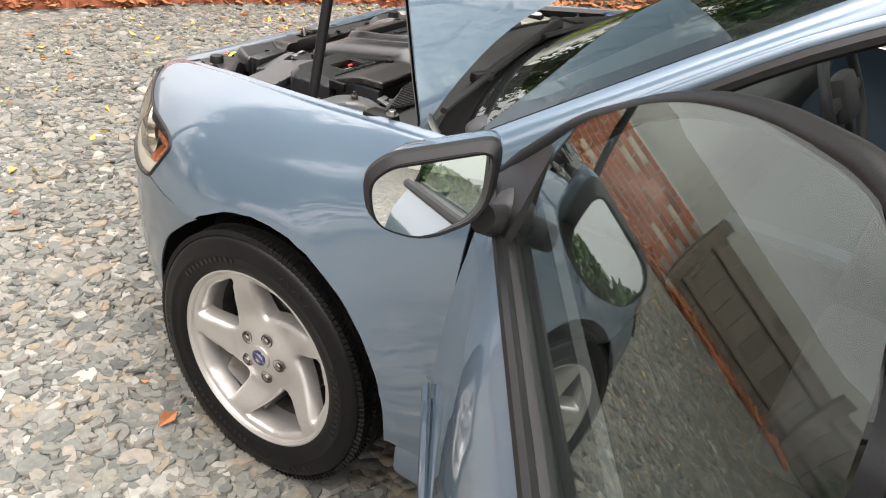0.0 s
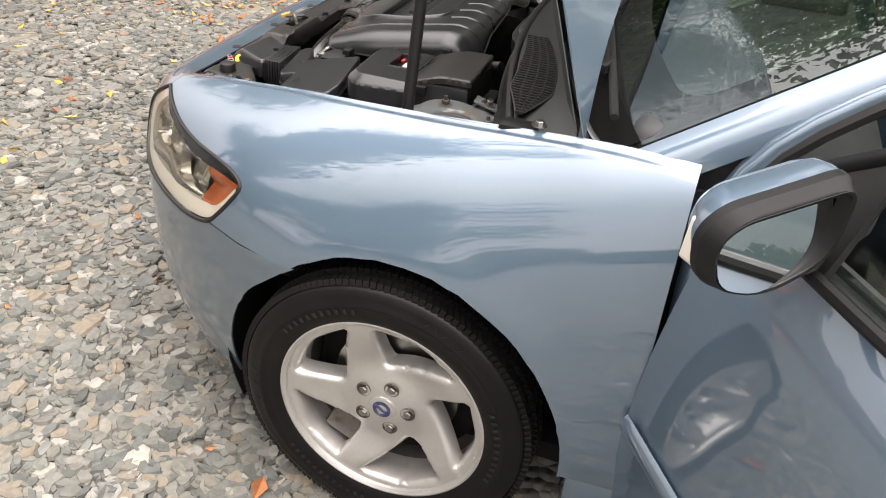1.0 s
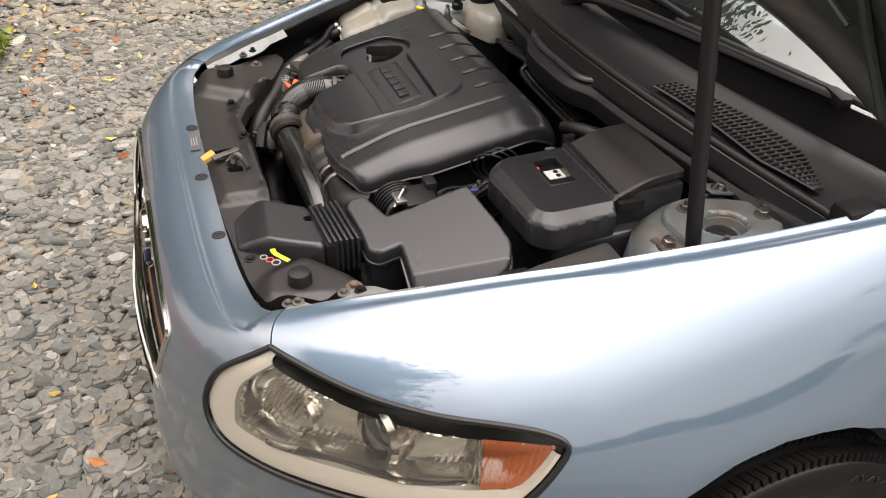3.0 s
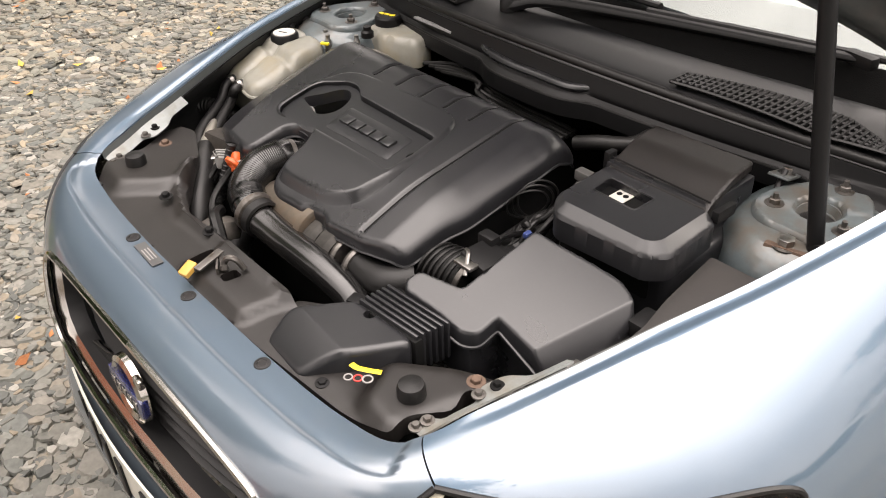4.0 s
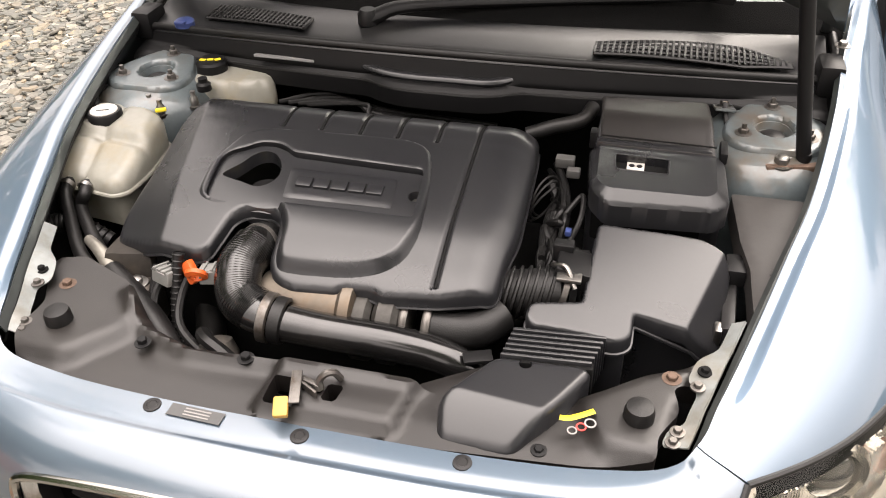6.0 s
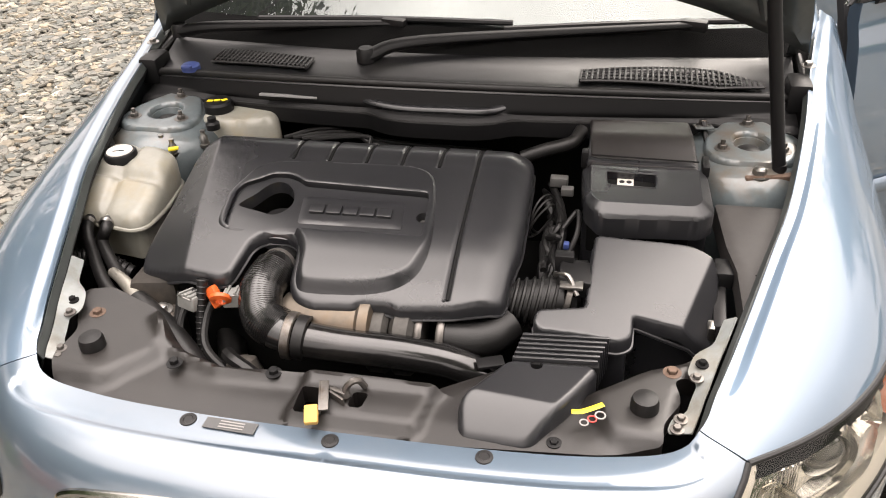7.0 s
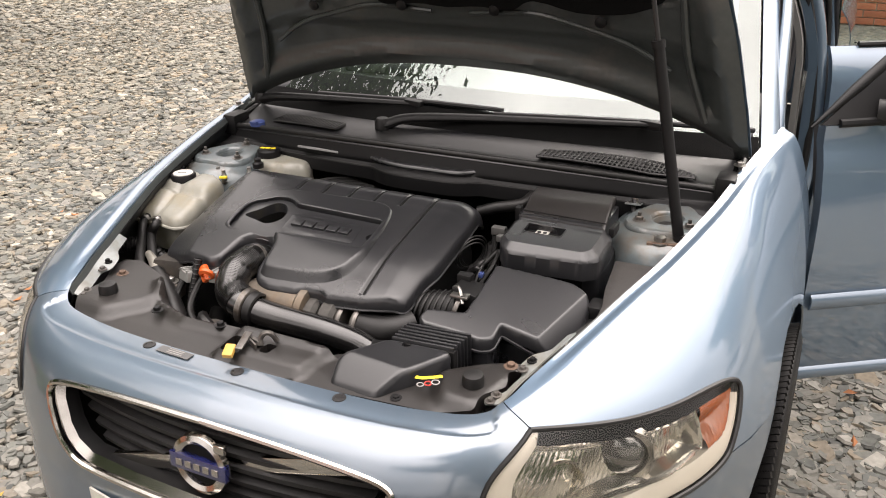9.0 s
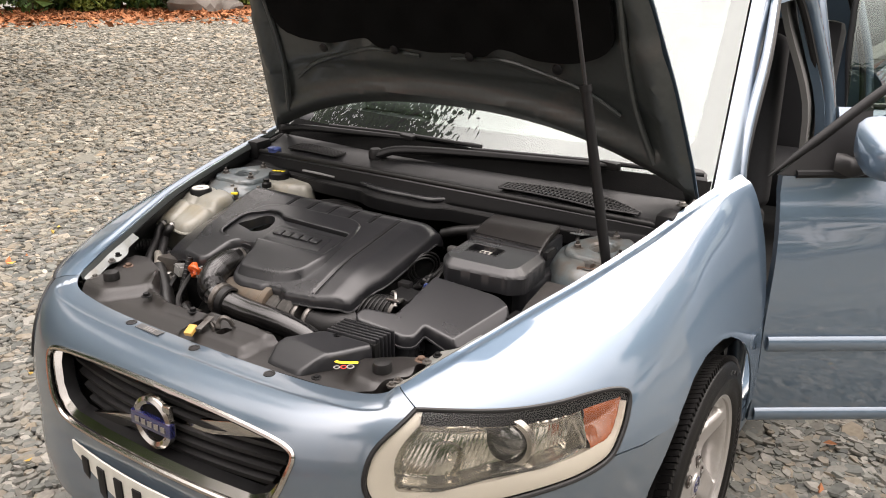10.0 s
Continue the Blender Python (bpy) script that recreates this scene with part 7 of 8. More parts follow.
for k in range(3):
    bay_part("fuse_relay", moved(box(0.030, 0.012, 0.035, 0.002), pose(-0.297, 0.345 + 0.018 * k, 0.785 - 0.002 * k, 0, 0, 8)), TRIM, "small black relay block")
    bay_part("relay_clip", moved(box(0.026, 0.003, 0.020, 0.001), pose(-0.297, 0.354 + 0.018 * k, 0.790, 0, 0, 8)), STEEL, "bright relay clip")
bay_part("sensor_wire", tube([(-0.30, 0.43, 0.80), (-0.285, 0.41, 0.82), (-0.27, 0.40, 0.815), (-0.262, 0.38, 0.80)], 0.0035, 8), STEEL)

# flat control box beside the battery
DUSTY = material("dusty grey-brown cover", (0.030, 0.0275, 0.0265), 0.6, 0, 0, 0.4, 0.12, 6, 120, 0.1, 800, dirt=(0.045, 0.040, 0.036), dirt_at=(0.5, 0.9), dirt_scale=5)
CTRL = rounded([(-0.512, 0.150), (-0.622, 0.150), (-0.628, 0.240), (-0.592, 0.340), (-0.562, 0.425), (-0.538, 0.425), (-0.536, 0.330), (-0.524, 0.270)], 0.006, 3)
cb = bay_part("control_box", relief(CTRL, lambda q: 0.812 - 0.06 * (q[:, 1] - 0.15) - soft_edge(CTRL, q, 0.004, 0.003), 0.012, (), 0.04), DUSTY, "flat dusty grey-brown cover beside the battery")
part("box_catch", moved(box(0.03, 0.045, 0.03, 0.006), pose(-0.520, 0.305, 0.775)), TRIM, cb)
part("box_label", moved(box(0.018, 0.018, 0.001, 0), pose(-0.565, 0.385, 0.7988, -3.4, 0, -9)), material("faded label", (0.16, 0.15, 0.14), 0.6), cb)
part("box_mark", moved(box(0.020, 0.014, 0.0015, 0), pose(-0.572, 0.335, 0.8016, -3.4, 0, -9)), DUSTY, cb)
ear = bay_part("earth_bracket", moved(box(0.034, 0.050, 0.004, 0.0015), pose(-0.496, -0.050, 0.858, 16, 0, 4)), BAY_PAINT, "small pale metal earth bracket")
part("bolt", bolt(0.0075, 0.008, pose(-0.496, -0.055, 0.859, 16)), STEEL, ear)
bay_part("earth_wire", tube([(-0.496, -0.050, 0.866), (-0.503, -0.015, 0.842), (-0.515, 0.05, 0.80), (-0.55, 0.10, 0.80), (-0.60, 0.12, 0.79)], 0.005, 8), RUBBER, "black cable")
for s in (-1, 1):
    b = bay_part("hinge_block", moved(box(0.045, 0.07, 0.06, 0.012), pose(s * 0.672, -0.16, 0.885)), TRIM, "dark hinge block")
    part("bolt", bolt(0.008, 0.008, pose(s * 0.690, -0.20, 0.925)), STEEL, b)

# ---- scuttle ----
def lip_y(x):
    return np.maximum(-0.078 + 0.095 * np.exp(-((x / 0.175) ** 4)), seal_y(x) + 0.020)


def seal_y(x):
    return -0.030 - 0.095 * (np.abs(x) / 0.6) ** 2


def fall(x):
    return 0.036 * (np.abs(x) / 0.6) ** 2


def cowl_pt(u, v):
    """v: rows from the front lip over the seal channel up to the glass."""
    x = 0.672 * u
    yl, ys, yb = lip_y(x), seal_y(x), -0.285 + 0.115 * (1 - u**2)
    zl, zs, zb = 0.872 - 0.7 * fall(x), 0.922 - fall(x), 0.936 - 0.6 * fall(x)
    zp = 0.932 - fall(x)
    rows_y = np.stack([yl, yl, yl - 0.010, 0.5 * (yl + ys), ys + 0.012, ys + 0.004, ys - 0.012, 0.5 * (ys + yb) - 0.01, yb, yb - 0.004], -1)
    rows_z = np.stack([zl - 0.035, zl - 0.004, zl + 0.003, zl + 0.006, zl + 0.012, zs - 0.004, zs + 0.003, zp + 0.003, zb, zb - 0.06], -1)
    k = np.clip(v * 9, 0, 9)
    i = np.minimum(k.astype(int), 8)
    f = k - i
    pick = lambda r: np.take_along_axis(r, i[..., None], -1)[..., 0] * (1 - f) + np.take_along_axis(r, i[..., None] + 1, -1)[..., 0] * f
    return x, pick(rows_y), pick(rows_z)


cowl = bay_part("scuttle_panel", slab(grid(cowl_pt, 90, 22, (-1, 1), (4.9 / 9, 1)), 0.004), SCUTTLE, "dark plastic scuttle panel below the windscreen")
part("front_face", slab(grid(cowl_pt, 90, 24, (-1, 1), (0, 4.9 / 9)), 0.004), TRIM, cowl, "matt black front face")
sl = [tuple(float(c) for c in (0.672 * u, seal_y(np.array(0.672 * u)), 0.925 - fall(0.672 * u))) for u in np.linspace(-1, 1, 41)]
part("bonnet_seal", tube([(-0.688, -0.30, 0.905), (-0.690, -0.21, 0.890)] + sl + [(0.690, -0.21, 0.890), (0.688, -0.30, 0.905)], 0.0085, 10, 3), RUBBER, cowl, "black rubber bonnet seal")
lp = [tuple(float(c) for c in cowl_pt(np.array(u), np.array(1 / 9))) for u in np.linspace(-0.98, 0.98, 61)]
part("front_lip", tube(lp, 0.0042, 8, 2), RUBBER, cowl)
RIDGE_LINE = [(0.430, -0.092, 0.884), (0.330, -0.084, 0.886), (0.250, -0.078, 0.888), (0.193, -0.060, 0.889), (0.136, -0.022, 0.887), (0.067, -0.008, 0.885), (-0.018, -0.008, 0.885), (-0.095, -0.010, 0.886), (-0.140, -0.040, 0.889), (-0.185, -0.084, 0.889), (-0.220, -0.092, 0.886)]
part("pressed_rib", tube(RIDGE_LINE, (0.002, 0.006, 0.008, 0.009, 0.009, 0.009, 0.009, 0.009, 0.009, 0.006, 0.002), 10, 6, flat=0.8), PLASTIC, cowl, "raised moulding along the front face")
part("trim_strip", moved(box(0.125, 0.012, 0.005, 0.0015), pose(0.315, -0.038, 0.885, 12, 0, -2)), material("grey strip", (0.20, 0.20, 0.20), 0.5), cowl)


def vent(x0, x1, n, y_mid, taper):
    """A tapering grid of bars on a black sheet, which paints the shaded openings."""
    lift = lambda x: 0.937 - fall(x)
    v = part("vent_grille", grid(lambda u, w: (x0 + (x1 - x0) * u, y_mid(u) + (w - 0.5) * taper(u), lift(x0 + (x1 - x0) * u)), 24, 1), DARK, cowl, "black grid vent")
    bars = []
    for k in range(n + 1):
        u = k / n
        x, y, w = x0 + (x1 - x0) * u, y_mid(u), float(taper(u))
        bars.append(moved(box(0.0046, w, 0.007, 0.001), pose(x, y, float(lift(x)) + 0.003)))
    for j in (0, 0.25, 0.5, 0.75, 1):
        line = [(x0 + (x1 - x0) * u, y_mid(u) + (j - 0.5) * float(taper(u)), float(lift(x0 + (x1 - x0) * u)) + 0.0035) for u in np.linspace(0, 1, 13)]
        bars.append(tube(line, 0.0024, 4, 1))
    part("grid_mesh", merge(*bars), TRIM_GREY, v)


vent(-0.264, -0.606, 33, lambda u: -0.086 - 0.125 * u + 0.068 * u**2, lambda u: 0.048 + 0.036 * np.sin(np.clip(u / 0.78, 0, 1) * np.pi / 2) - 0.070 * np.clip((u - 0.74) / 0.26, 0, 1))
vent(0.285, 0.520, 23, lambda u: -0.098 - 0.070 * u, lambda u: 0.050 + 0.020 * u)
part("washer_cap", moved(lathe([(0.020, -0.006), (0.020, 0.004), (0.016, 0.007), (0, 0.007)], 24), pose(0.562, -0.115, 0.906)), BLUE, cowl, "blue washer filler cap")
part("cap_tab", moved(box(0.022, 0.010, 0.006, 0.002), pose(0.562, -0.098, 0.912)), BLUE, cowl)

# wipers
def wiper(pivot, elbow, mid, tip0, tip1):
    w = bay_part("wiper", tube([pivot, elbow, mid], (0.020, 0.016, 0.010), 12, 6, flat=0.7), TRIM, "black windscreen wiper")
    part("wiper_blade", tube([tip0, tuple((np.array(tip0) + np.array(tip1)) / 2 + (0, 0, 0.004)), tip1], 0.008, 8, 6, flat=0.8), TRIM, w)
    part("pivot_cap", moved(lathe([(0.020, -0.01), (0.020, 0.010), (0.014, 0.018), (0, 0.018)], 20), pose(*pivot)), TRIM, w)
    part("blade_joint", moved(box(0.055, 0.022, 0.022, 0.006), pose(*mid, 0, 0, -14)), TRIM, w)


wiper((0.168, -0.115, 0.945), (0.05, -0.160, 0.965), (-0.474, -0.268, 0.975), (-0.10, -0.205, 0.978), (-0.70, -0.325, 0.972))
wiper((0.645, -0.250, 0.935), (0.52, -0.235, 0.955), (0.136, -0.228, 0.975), (0.45, -0.255, 0.968), (-0.115, -0.222, 0.985))

# ---- surroundings ----
def leaves(count, place, size, seed, curl=0.25):
    """Loose leaf blades: place(rng, n) gives points and how steeply they may tilt."""
    rng = np.random.default_rng(seed)
    c, tilt = place(rng, count)
    n = len(c)
    d1 = rng.normal(0, 1, (n, 3))
    d1[:, 2] *= tilt
    d1 /= np.linalg.norm(d1, axis=1)[:, None]
    d2 = np.cross(d1, rng.normal(0, 1, (n, 3)) * (tilt, tilt, 1) + (0, 0, 1.2 * (1 - tilt)))
    d2 /= np.linalg.norm(d2, axis=1)[:, None] + 1e-9
    d3 = np.cross(d1, d2)
    s = size * rng.lognormal(0, 0.3, (n, 1))
    quad = [c - d1 * s, c + d2 * s * 0.5 + d3 * s * curl, c + d1 * s, c - d2 * s * 0.5 + d3 * s * curl]
    vs = np.stack(quad, 1).reshape(-1, 3)
    k = np.arange(n)[:, None] * 4
    return vs.tolist(), np.concatenate([k + (0, 1, 2), k + (0, 2, 3)]).tolist()


# planted bed along the drive, edged with old bricks
BED = [(-0.6, 4.75), (0.5, 4.12), (1.13, 3.78), (2.04, 3.26), (2.86, 2.74), (3.5, 2.1), (4.2, 1.2), (5.2, 0.4)]
bedline = curve_pts(BED, 120)


def beside(rng, n, near, far):
    k = rng.uniform(0, len(bedline) - 1.01, n)
    i = k.astype(int)
    p = bedline[i] + (bedline[i + 1] - bedline[i]) * (k - i)[:, None]
    t = bedline[i + 1] - bedline[i]
    nr = np.stack([-t[:, 1], t[:, 0]], 1)
    nr /= np.linalg.norm(nr, axis=1)[:, None]
    nr *= np.where((nr * (1.0, 1.0)).sum(1) < 0, -1, 1)[:, None]
    return p + nr * rng.uniform(near, far, n)[:, None]


def bed_soil():
    a = np.array([(*p, 0.0) for p in bedline])
    t = np.gradient(bedline, axis=0)
    nr = np.stack([-t[:, 1], t[:, 0]], 1)
    nr /= np.linalg.norm(nr, axis=1)[:, None]
    nr *= np.where(nr.sum(1) < 0, -1, 1)[:, None]
    rows = [np.column_stack([bedline + nr * w, np.full(len(bedline), z)]) for w, z in ((0.02, 0.0), (0.12, 0.035), (1.0, 0.12), (3.0, 0.25))]
    n = len(bedline)
    return np.concatenate(rows).tolist(), [(r * n + k, r * n + k + 1, (r + 1) * n + k + 1, (r + 1) * n + k) for r in range(3) for k in range(n - 1)]


soil = part("flower_bed", bed_soil(), SOIL)
tagged(soil, "dark soil bed edging the gravel drive", "flower bed", kind="structure")
rng = np.random.default_rng(8)
edge_rows = dense(bedline, 0.235, False)
brick_me = None
for k in range(0, len(edge_rows) - 1):
    p, q = edge_rows[k], edge_rows[k + 1]
    a = math.degrees(math.atan2(q[1] - p[1], q[0] - p[0]))
    if brick_me is None:
        o = part("brick", box(0.215, 0.10, 0.065, 0.006), BRICK, soil)
        brick_me = o.data
    else:
        o = new("brick", brick_me)
        o.parent = soil
    o.matrix_basis = pose((p[0] + q[0]) / 2, (p[1] + q[1]) / 2, 0.025 + rng.uniform(-0.008, 0.008), rng.uniform(-4, 4), rng.uniform(-3, 3), a + rng.uniform(-6, 6))

lit = part("leaf_litter", leaves(9000, lambda r, n: (np.column_stack([beside(r, n, -0.12, 1.3), r.uniform(0.02, 0.09, n)]), 0.25), 0.035, 4), LITTER)
tagged(lit, "brown and orange fallen leaves on the bed", "leaf litter", kind="stuff")


def scatter(r, n):
    p = np.concatenate([beside(r, n // 2, -1.2, 0.1), np.column_stack([r.uniform(-2.2, 3.2, n - n // 2), r.uniform(-1.0, 3.6, n - n // 2)])])
    p = np.concatenate([p, r.normal((2.45, 2.05), (0.45, 0.5), (n // 2, 2))])
    keep = ~((np.abs(p[:, 0]) < 0.85) & (p[:, 1] < 0.80))
    p = p[keep]
    return np.column_stack([p, np.full(len(p), 0.022)]), 0.2


tagged(part("fallen_leaf", leaves(280, scatter, 0.022, 12), LITTER), "brown leaves lying scattered on the gravel", "fallen leaves", kind="stuff")
tagged(part("yellow_leaf", leaves(220, scatter, 0.021, 15), LITTER_YELLOW), "yellow leaves lying scattered on the gravel", "fallen leaves", kind="stuff")


def far_band(r, n):
    f = r.uniform(0, 1, n)
    p = np.column_stack([15.5 - 6.5 * f, -4.9 - 8.4 * f])
    p += np.column_stack([np.where(r.uniform(0, 1, n) < 0.10, r.normal(-0.5, 0.6, n), r.uniform(-0.25, 2.4, n))] * 2) * (0.79, -0.61)
    return np.column_stack([p, r.uniform(0.01, 0.08, n)]), 0.3


tagged(part("far_leaf_litter", leaves(17000, far_band, 0.06, 21), LITTER), "orange fallen leaves under the far hedge", "leaf litter", kind="stuff")


def shrub(name, base, r, h, count, mat, size, seed, label):
    def place(g, n):
        d = g.normal(0, 1, (n, 3))
        d /= np.linalg.norm(d, axis=1)[:, None]
        lump = 1 + 0.28 * np.array([noise.noise(Vector(v) * 2.3 + Vector((seed, 0, 0))) for v in d])
        p = d * (g.uniform(0.35, 1, n) ** 0.4 * lump)[:, None] * (r, r, h * 0.5) + np.array((base[0], base[1], h * 0.5))
        p[:, 2] = np.maximum(p[:, 2], 0.02)
        return p, 1.0
    s = new(name)
    s.location = (0, 0, 0)
    part("foliage", leaves(count, place, size, seed), mat, s)
    for k in range(5):
        a = 2 * math.pi * k / 5
        part("stem", tube([(base[0], base[1], 0), (base[0] + 0.25 * r * math.cos(a), base[1] + 0.25 * r * math.sin(a), h * 0.4), (base[0] + 0.6 * r * math.cos(a), base[1] + 0.6 * r * math.sin(a), h * 0.75)], (0.02, 0.014, 0.006), 6), BARK, s)
    return tagged(s, label, "shrub", group="garden shrubs")


for k, (x, y, r, h) in enumerate(((4.45, 2.05, 0.42, 0.55), (5.1, 1.5, 0.5, 0.7), (5.9, 0.9, 0.6, 0.9), (-0.7, 5.45, 0.38, 0.5), (-1.5, 5.9, 0.42, 0.6), (-2.4, 6.4, 0.45, 0.55), (2.98, 1.62, 0.20, 0.28), (2.62, 1.52, 0.16, 0.20), (3.3, 1.95, 0.3, 0.45))):
    shrub("garden_shrub", (x, y), r, h, 420 if r < 0.35 else 1500, LEAF if k % 2 and r > 0.35 else LEAF_LIGHT, 0.030 if r < 0.35 else 0.045, 40 + k, "leafy green garden shrub growing in the bed")
for k in range(9):
    f = k / 8
    shrub("garden_shrub", (16.4 - 6.2 * f + (0.5 if k % 2 else 0), -6.0 - 8.2 * f), 1.0 + 0.25 * (k % 3), 1.3 + 0.5 * ((k * 7) % 3), 1500, LEAF, 0.10, 60 + k, "dark green shrub in the far hedge")


def rock(p, s, seed):
    bm = bmesh.new()
    bmesh.ops.create_icosphere(bm, subdivisions=3, radius=1)
    for v in bm.verts:
        v.co *= 1 + 0.35 * noise.noise(v.co * 1.4 + Vector((seed, 0, 0)))
        v.co = Vector((v.co.x * s[0], v.co.y * s[1], v.co.z * s[2]))
    bm.transform(pose(*p, 0, 0, seed * 40))
    return tagged(part("rock", bm, ROCK, sharp=25), "grey-brown garden rock among fallen leaves", "rock", group="garden rocks")


rock((12.35, -10.1, 0.12), (0.55, 0.35, 0.30), 1)
rock((12.0, -10.6, 0.08), (0.3, 0.3, 0.2), 2)
rock((0.72, 3.98, 0.04), (0.10, 0.07, 0.05), 3)


def tree(base, h, r, count, size, seed, label, low=0.50):
    t = new("tree")
    g = np.random.default_rng(seed)
    trunk = [(base[0], base[1], -0.1), (base[0] + 0.1, base[1], h * 0.3), (base[0] - 0.1, base[1] + 0.15, h * 0.62), (base[0], base[1], h * 0.9)]
    part("trunk", tube(trunk, (0.24, 0.18, 0.11, 0.03), 12), BARK, t)
    tips = []
    for k in range(16):
        a, z = g.uniform(0, 2 * math.pi), h * g.uniform(low, 0.88)
        l = r * g.uniform(0.55, 1.0) * (1.15 - 0.5 * z / h)
        p0 = np.array((base[0], base[1], z))
        p2 = p0 + (l * math.cos(a), l * math.sin(a), 0.28 * l)
        part("limb", tube([tuple(p0), tuple(0.5 * (p0 + p2) + (0, 0, 0.12)), tuple(p2)], (0.07, 0.045, 0.015), 7), BARK, t)
        tips += [p2, 0.35 * p0 + 0.65 * p2, 0.6 * p0 + 0.4 * p2]
    tips = np.array(tips + [np.array((base[0], base[1], h))])

    def place(gg, n):
        c = tips[gg.integers(0, len(tips), n)]
        return c + gg.normal(0, 1, (n, 3)) * (0.17 * r, 0.17 * r, 0.12 * r), 1.0
    part("crown", leaves(count, place, size, seed + 1), LEAF, t)
    return tagged(t, label, "tree", group="garden trees")


# unseen tree added to block low sky mirrored in the bay plastics
tree((8.6, 2.4, 0), 9.5, 4.0, 24000, 0.075, 92, "tall broad-leaved tree out of view at the edge of the drive", 0.22)
tree((7.9, -2.2, 0), 9.5, 4.0, 28000, 0.070, 90, "tall broad-leaved tree out of view at the edge of the drive", 0.24)
# another unseen tree, there to darken reflections in the engine bay
tree((8.2, 6.4, 0), 7.0, 3.2, 9000, 0.11, 99, "unseen dense tree added behind the garden wall", 0.15)
tree((13.5, 10.5, 0), 8.0, 3.6, 6000, 0.12, 94, "tall broad-leaved tree out of view at the edge of the drive")
# two more trees out of view, added to fill the low sky
for x, y, h in ((18.5, 8.5, 9.5), (9.5, 8.5, 9.0)):
    tree((x, y, 0), h, 4.4, 6000, 0.19, int(300 + x), "tall broad-leaved tree out of view, added to fill the low sky")
for k, (x, y, h) in enumerate(((-9.5, 10.0, 4.2), (-12.0, 6.2, 4.6), (-11.0, -10.6, 7.8), (-7.4, 10.6, 4.8))):
    tree((x, y, 0), h, 3.2, 12000, 0.095, 400 + k, "dense garden tree along the far side of the drive", 0.16)

tree((-3.0, 8.6, 0), 13.5, 3.8, 26000, 0.11, 431, "tall dense tree at the open end of the drive", 0.30)
for k in range(9):
    f, w = 0.08 + 0.10 * k, 1.3 + 0.5 * (k % 3)
    shrub("garden_shrub", (15.5 - 6.5 * f + 0.79 * w, -4.9 - 8.4 * f - 0.61 * w), 0.42, 0.34 + 0.12 * (k % 2), 900, LEAF_LIGHT, 0.06, 160 + k, "low yellow-green plant under the far hedge")
# hedge out of view, added so the wing mirrors a darker low horizon
for k in range(8):
    shrub("garden_shrub", (-14.6 - 0.4 * (k % 2), 8.0 - 2.3 * k), 1.25, 1.0 + 0.2 * (k % 3), 1500, LEAF, 0.11, 120 + k, "unseen hedge shrub added to darken the low horizon")

# garden wall of brick, and a boarded fence that carries on from it
WA, WB = np.array((0.85, 4.175)), np.array((3.75, 2.40))
wt = (WB - WA) / np.linalg.norm(WB - WA)
wn_ = np.array((-wt[1], wt[0]))
wang = math.degrees(math.atan2(wt[1], wt[0]))
wlen = float(np.linalg.norm(WB - WA))
garden_wall = part("garden_wall", moved(box(wlen, 0.20, 0.76, 0.004), pose(*(0.5 * (WA + WB) + 0.105 * wn_), 0.38, 0, 0, wang)), MORTAR)
tagged(garden_wall, "red brick garden wall with some pale bricks", "wall", kind="structure")
BRICK_PALE = material("pale brick", (0.42, 0.36, 0.28), 0.85, 0, 0, 0.3, 0.2, 9, 90, 0.5, 120)
wall_me = {}
rngw = np.random.default_rng(5)
for row in range(10):
    for k in range(16):
        x = (0.11 if row % 2 else 0.0) + 0.225 * k + 0.115
        if x + 0.11 > wlen:
            continue
        mat = BRICK_PALE if rngw.uniform() < (0.35 if 3 < k < 7 else 0.04) else BRICK
        p = WA + wt * x
        if mat.name not in wall_me:
            o = part("brick", box(0.213, 0.10, 0.064, 0.005), mat, garden_wall)
            wall_me[mat.name] = o.data
        else:
            o = new("brick", wall_me[mat.name])
            o.parent = garden_wall
        o.matrix_basis = pose(p[0] + 0.048 * wn_[0], p[1] + 0.048 * wn_[1], 0.045 + 0.0755 * row, 0, 0, wang + rngw.uniform(-0.5, 0.5))
fence = new("boarded_fence")
tagged(fence, "weathered grey-brown boarded timber fence with posts", "fence")
GREY_WOOD = material("silvered timber", (0.17, 0.145, 0.12), 0.8, 0, 0, 0.3, 0.25, 5, 60, 0.4, 60, random=0.2)
board_me = None
for k in range(38):
    p = WA - wt * (0.10 + 0.152 * k)
    if board_me is None:
        o = part("board", box(0.145, 0.02, 0.95, 0.003), GREY_WOOD, fence)
        board_me = o.data
    else:
        o = new("board", board_me)
        o.parent = fence
    o.matrix_basis = pose(p[0], p[1], 0.485, 0, 0, wang + (1.5 if k % 2 else -1.5))
for k in range(5):
    p = WA - wt * (0.05 + 1.5 * k) + wn_ * -0.06
    part("post", moved(box(0.10, 0.10, 1.1, 0.008), pose(p[0], p[1], 0.55, 0, 0, wang)), GREY_WOOD, fence)
for z in (0.25, 0.8):
    p = WA - wt * 2.95 + wn_ * -0.03
    part("rail", moved(box(5.75, 0.04, 0.09, 0.004), pose(p[0], p[1], z, 0, 0, wang)), GREY_WOOD, fence)

# house behind the car
house = new("house")
tagged(house, "cream rendered house with brick base and timber door", "house", group="houses round the drive")
HY = -8.2


def wall_with_holes(x0, x1, z1, holes):
    q, tri = net([(x0, 0), (x1, 0), (x1, z1), (x0, z1)], 0.5, [[(a, c), (b, c), (b, d), (a, d)] for a, b, c, d in holes])
    return shell(np.column_stack([q[:, 0], 0 * q[:, 0] + HY, q[:, 1]]), tri[:, ::-1], 0.25)


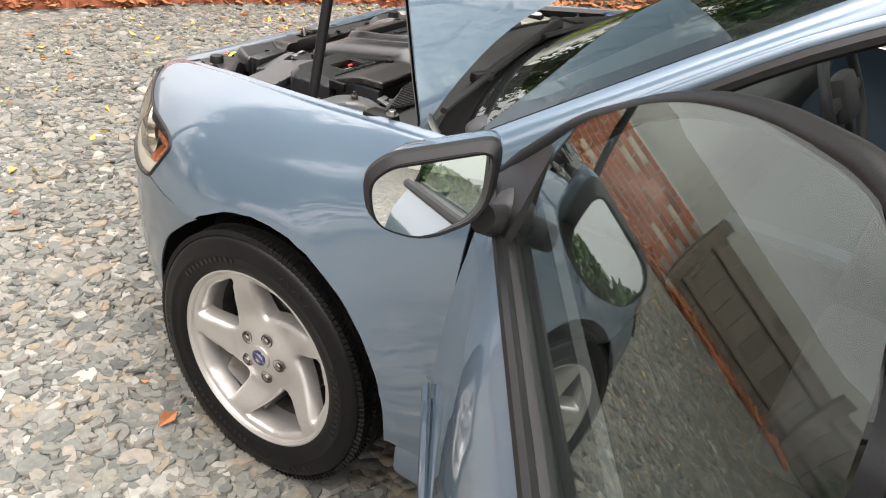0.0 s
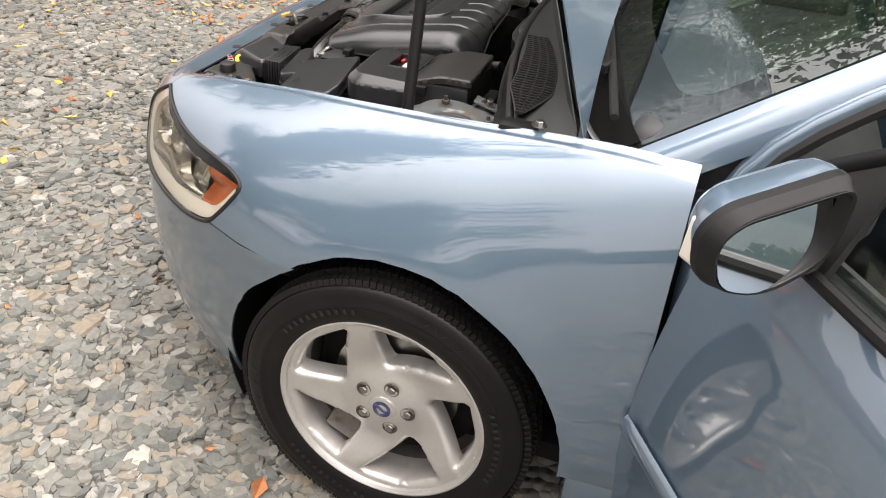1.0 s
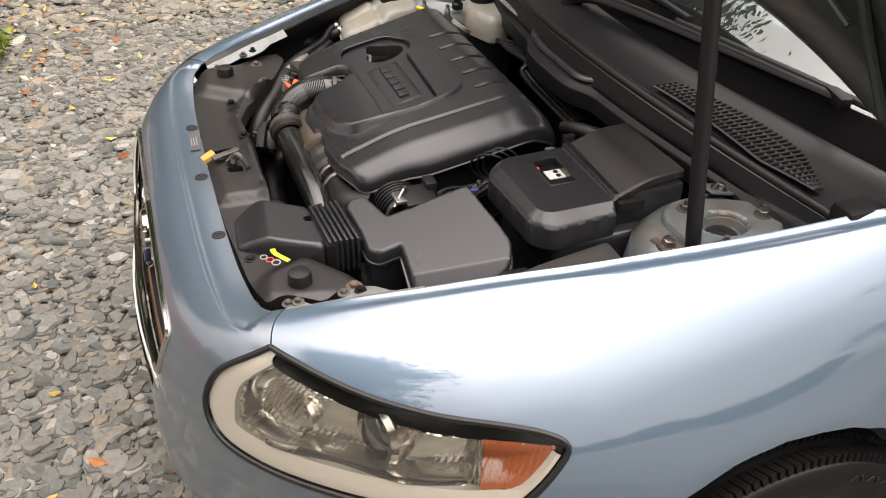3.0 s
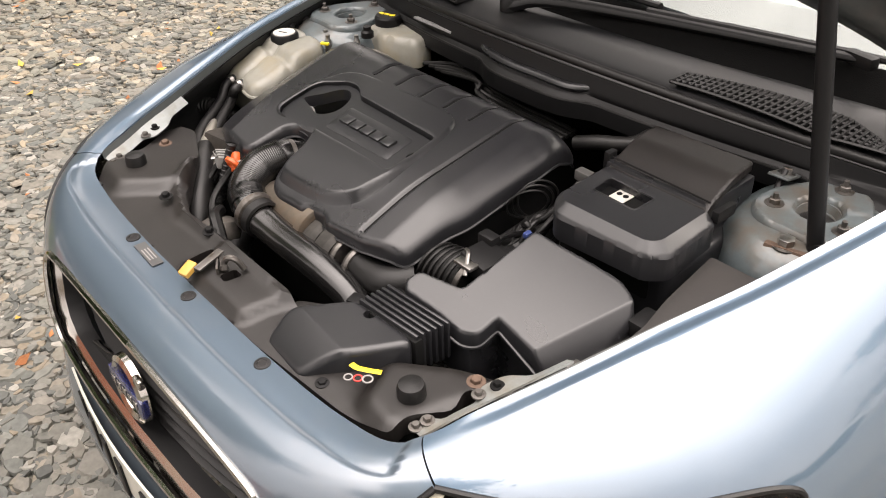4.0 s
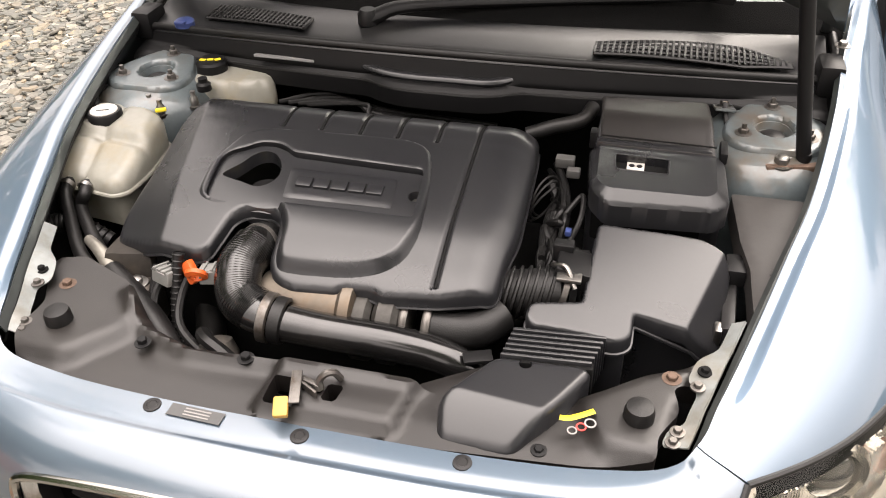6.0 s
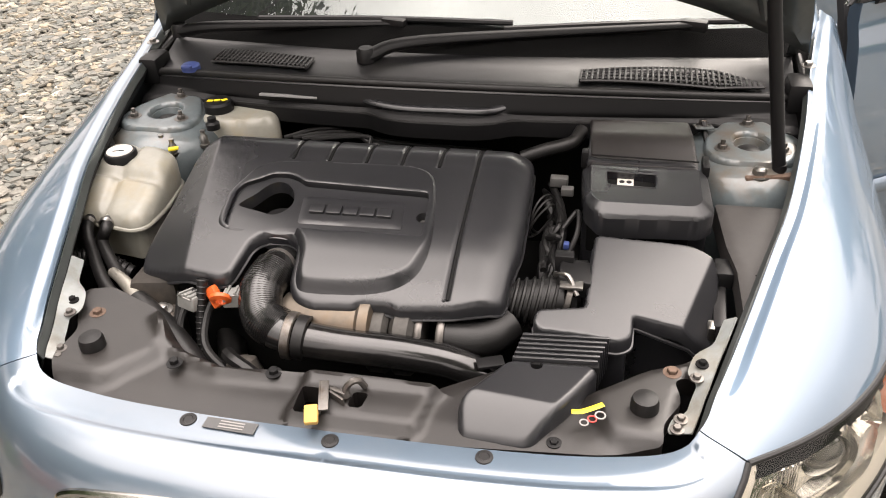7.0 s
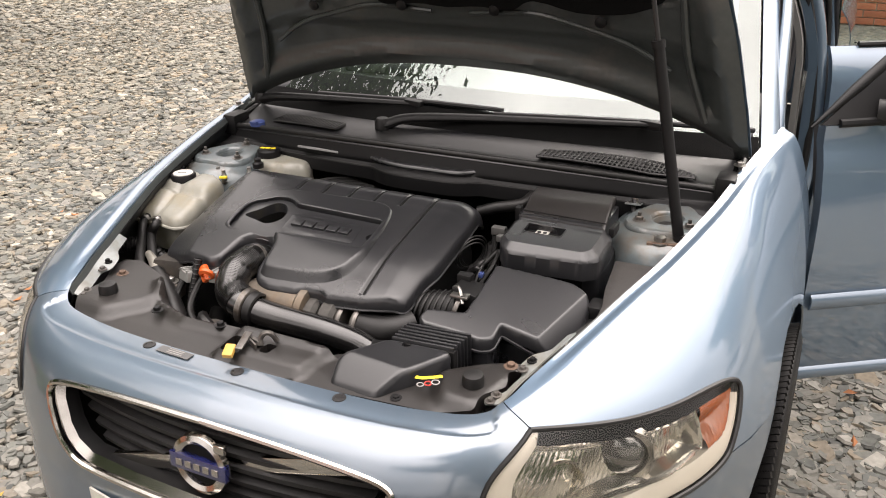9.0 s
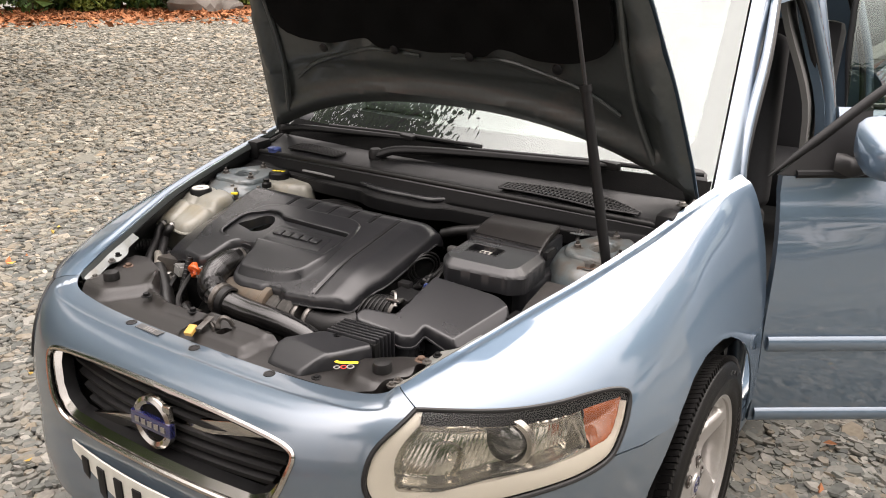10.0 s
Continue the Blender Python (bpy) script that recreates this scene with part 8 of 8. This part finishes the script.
openings = [(0.30, 1.25, 0.02, 2.05), (-1.75, -0.15, 0.85, 2.05), (-5.0, -3.6, 0.9, 2.1), (2.2, 3.6, 0.9, 2.1)]
part("wall", wall_with_holes(-9, 5.5, 2.75, openings), RENDER_WALL, house)
for a, b, c, d in openings[1:]:
    w = part("window", merge(moved(box(b - a, 0.06, 0.07, 0.01), pose((a + b) / 2, HY - 0.05, c + 0.035)), moved(box(b - a, 0.06, 0.07, 0.01), pose((a + b) / 2, HY - 0.05, d - 0.035)), moved(box(0.07, 0.06, d - c, 0.01), pose(a + 0.035, HY - 0.05, (c + d) / 2)), moved(box(0.07, 0.06, d - c, 0.01), pose(b - 0.035, HY - 0.05, (c + d) / 2)), moved(box(0.05, 0.05, d - c, 0.01), pose((a + b) / 2, HY - 0.05, (c + d) / 2))), WHITE, house, "white framed window")
    part("pane", moved(box(b - a - 0.1, 0.01, d - c - 0.1, 0), pose((a + b) / 2, HY - 0.07, (c + d) / 2)), SCREEN, w)
    part("blind", moved(box(b - a, 0.02, d - c, 0), pose((a + b) / 2, HY - 0.22, (c + d) / 2)), DASH, w)
    part("sill", moved(box(b - a + 0.2, 0.16, 0.06, 0.01), pose((a + b) / 2, HY + 0.05, c - 0.03)), WHITE, w)
dr = part("timber_door", moved(box(0.93, 0.05, 2.02, 0.006), pose(0.775, HY - 0.06, 1.03)), WOOD, house, "brown boarded timber door")
for k in range(7):
    part("board", moved(box(0.125, 0.03, 1.98, 0.005), pose(0.375 + 0.133 * k, HY - 0.03, 1.03)), WOOD, dr)
roof_geo = slab(grid(lambda u, v: (-9.4 + 15.3 * u, HY + 0.45 - 4.0 * v, 2.66 + 1.5 * v), 4, 4), 0.12)
part("roof", roof_geo, ROOFING, house)
part("fascia", moved(box(15.2, 0.04, 0.22, 0.01), pose(-1.75, HY + 0.42, 2.58)), WHITE, house, "white fascia board")
# white house across the drive, mirrored in the bonnet and windscreen
cottage = new("house")
tagged(cottage, "white rendered two-storey house with dark slate roof", "house", group="houses round the drive")
CX = 11.5
WHITE_WALL = material("white render", (0.72, 0.71, 0.67), 0.85, 0, 0, 0.3, 0.06, 3, 40, 0.4, 90)
holes_c = [(-3.6, -2.4, 0.9, 2.1), (-1.6, -0.6, 0.02, 2.05), (0.6, 1.9, 0.9, 2.1), (3.0, 4.3, 0.9, 2.1), (-3.5, -2.5, 3.1, 4.2), (-0.4, 0.7, 3.1, 4.2), (3.1, 4.2, 3.1, 4.2)]
qc, tc_ = net([(-4.6, 0), (5.4, 0), (5.4, 5.0), (-4.6, 5.0)], 0.5, [[(a, c), (b, c), (b, d), (a, d)] for a, b, c, d in holes_c])
part("wall", shell(np.column_stack([0 * qc[:, 0] + CX, qc[:, 0], qc[:, 1]]), tc_[:, ::-1], 0.25), WHITE_WALL, cottage)
for a, b, c, d in holes_c:
    my, mz = (a + b) / 2, (c + d) / 2
    w = part("window", merge(*[moved(box(0.06, sy, sz, 0.008), pose(CX + 0.08, y, z)) for y, z, sy, sz in ((my, c + 0.035, b - a, 0.07), (my, d - 0.035, b - a, 0.07), (a + 0.035, mz, 0.07, d - c), (b - 0.035, mz, 0.07, d - c), (my, mz, 0.05, d - c))]), WHITE, cottage, "white framed window")
    part("pane", moved(box(0.01, b - a - 0.1, d - c - 0.1, 0), pose(CX + 0.10, my, mz)), SCREEN, w)
    part("blind", moved(box(0.02, b - a, d - c, 0), pose(CX + 0.24, my, mz)), DASH, w)
part("side_wall", moved(box(6.0, 0.25, 5.0, 0.01), pose(CX + 3.1, -4.48, 2.5)), WHITE_WALL, cottage)
part("side_wall", moved(box(6.0, 0.25, 5.0, 0.01), pose(CX + 3.1, 5.28, 2.5)), WHITE_WALL, cottage)
part("roof", slab(grid(lambda u, v: (CX - 0.4 + 3.9 * v, -4.9 + 10.6 * u, 4.9 + 2.4 * v), 6, 4), 0.12), ROOFING, cottage)
part("fascia", moved(box(0.04, 10.5, 0.2, 0.01), pose(CX - 0.40, 0.4, 4.86)), WHITE, cottage)

# brick plinth, courses of single bricks beside the door
plinth_me = None
for row in range(26):
    for k in range(9):
        x = -0.10 + 0.0 + (0.1125 if row % 2 else 0) + 0.225 * k - 1.95
        z = 0.0375 + 0.075 * row
        if row > 9 and not (-2.1 < x < -1.75):
            continue
        if plinth_me is None:
            o = part("brick", box(0.213, 0.03, 0.065, 0.003), BRICK, house)
            plinth_me = o.data
        else:
            o = new("brick", plinth_me)
            o.parent = house
        o.matrix_basis = pose(x, HY + 0.012, z)
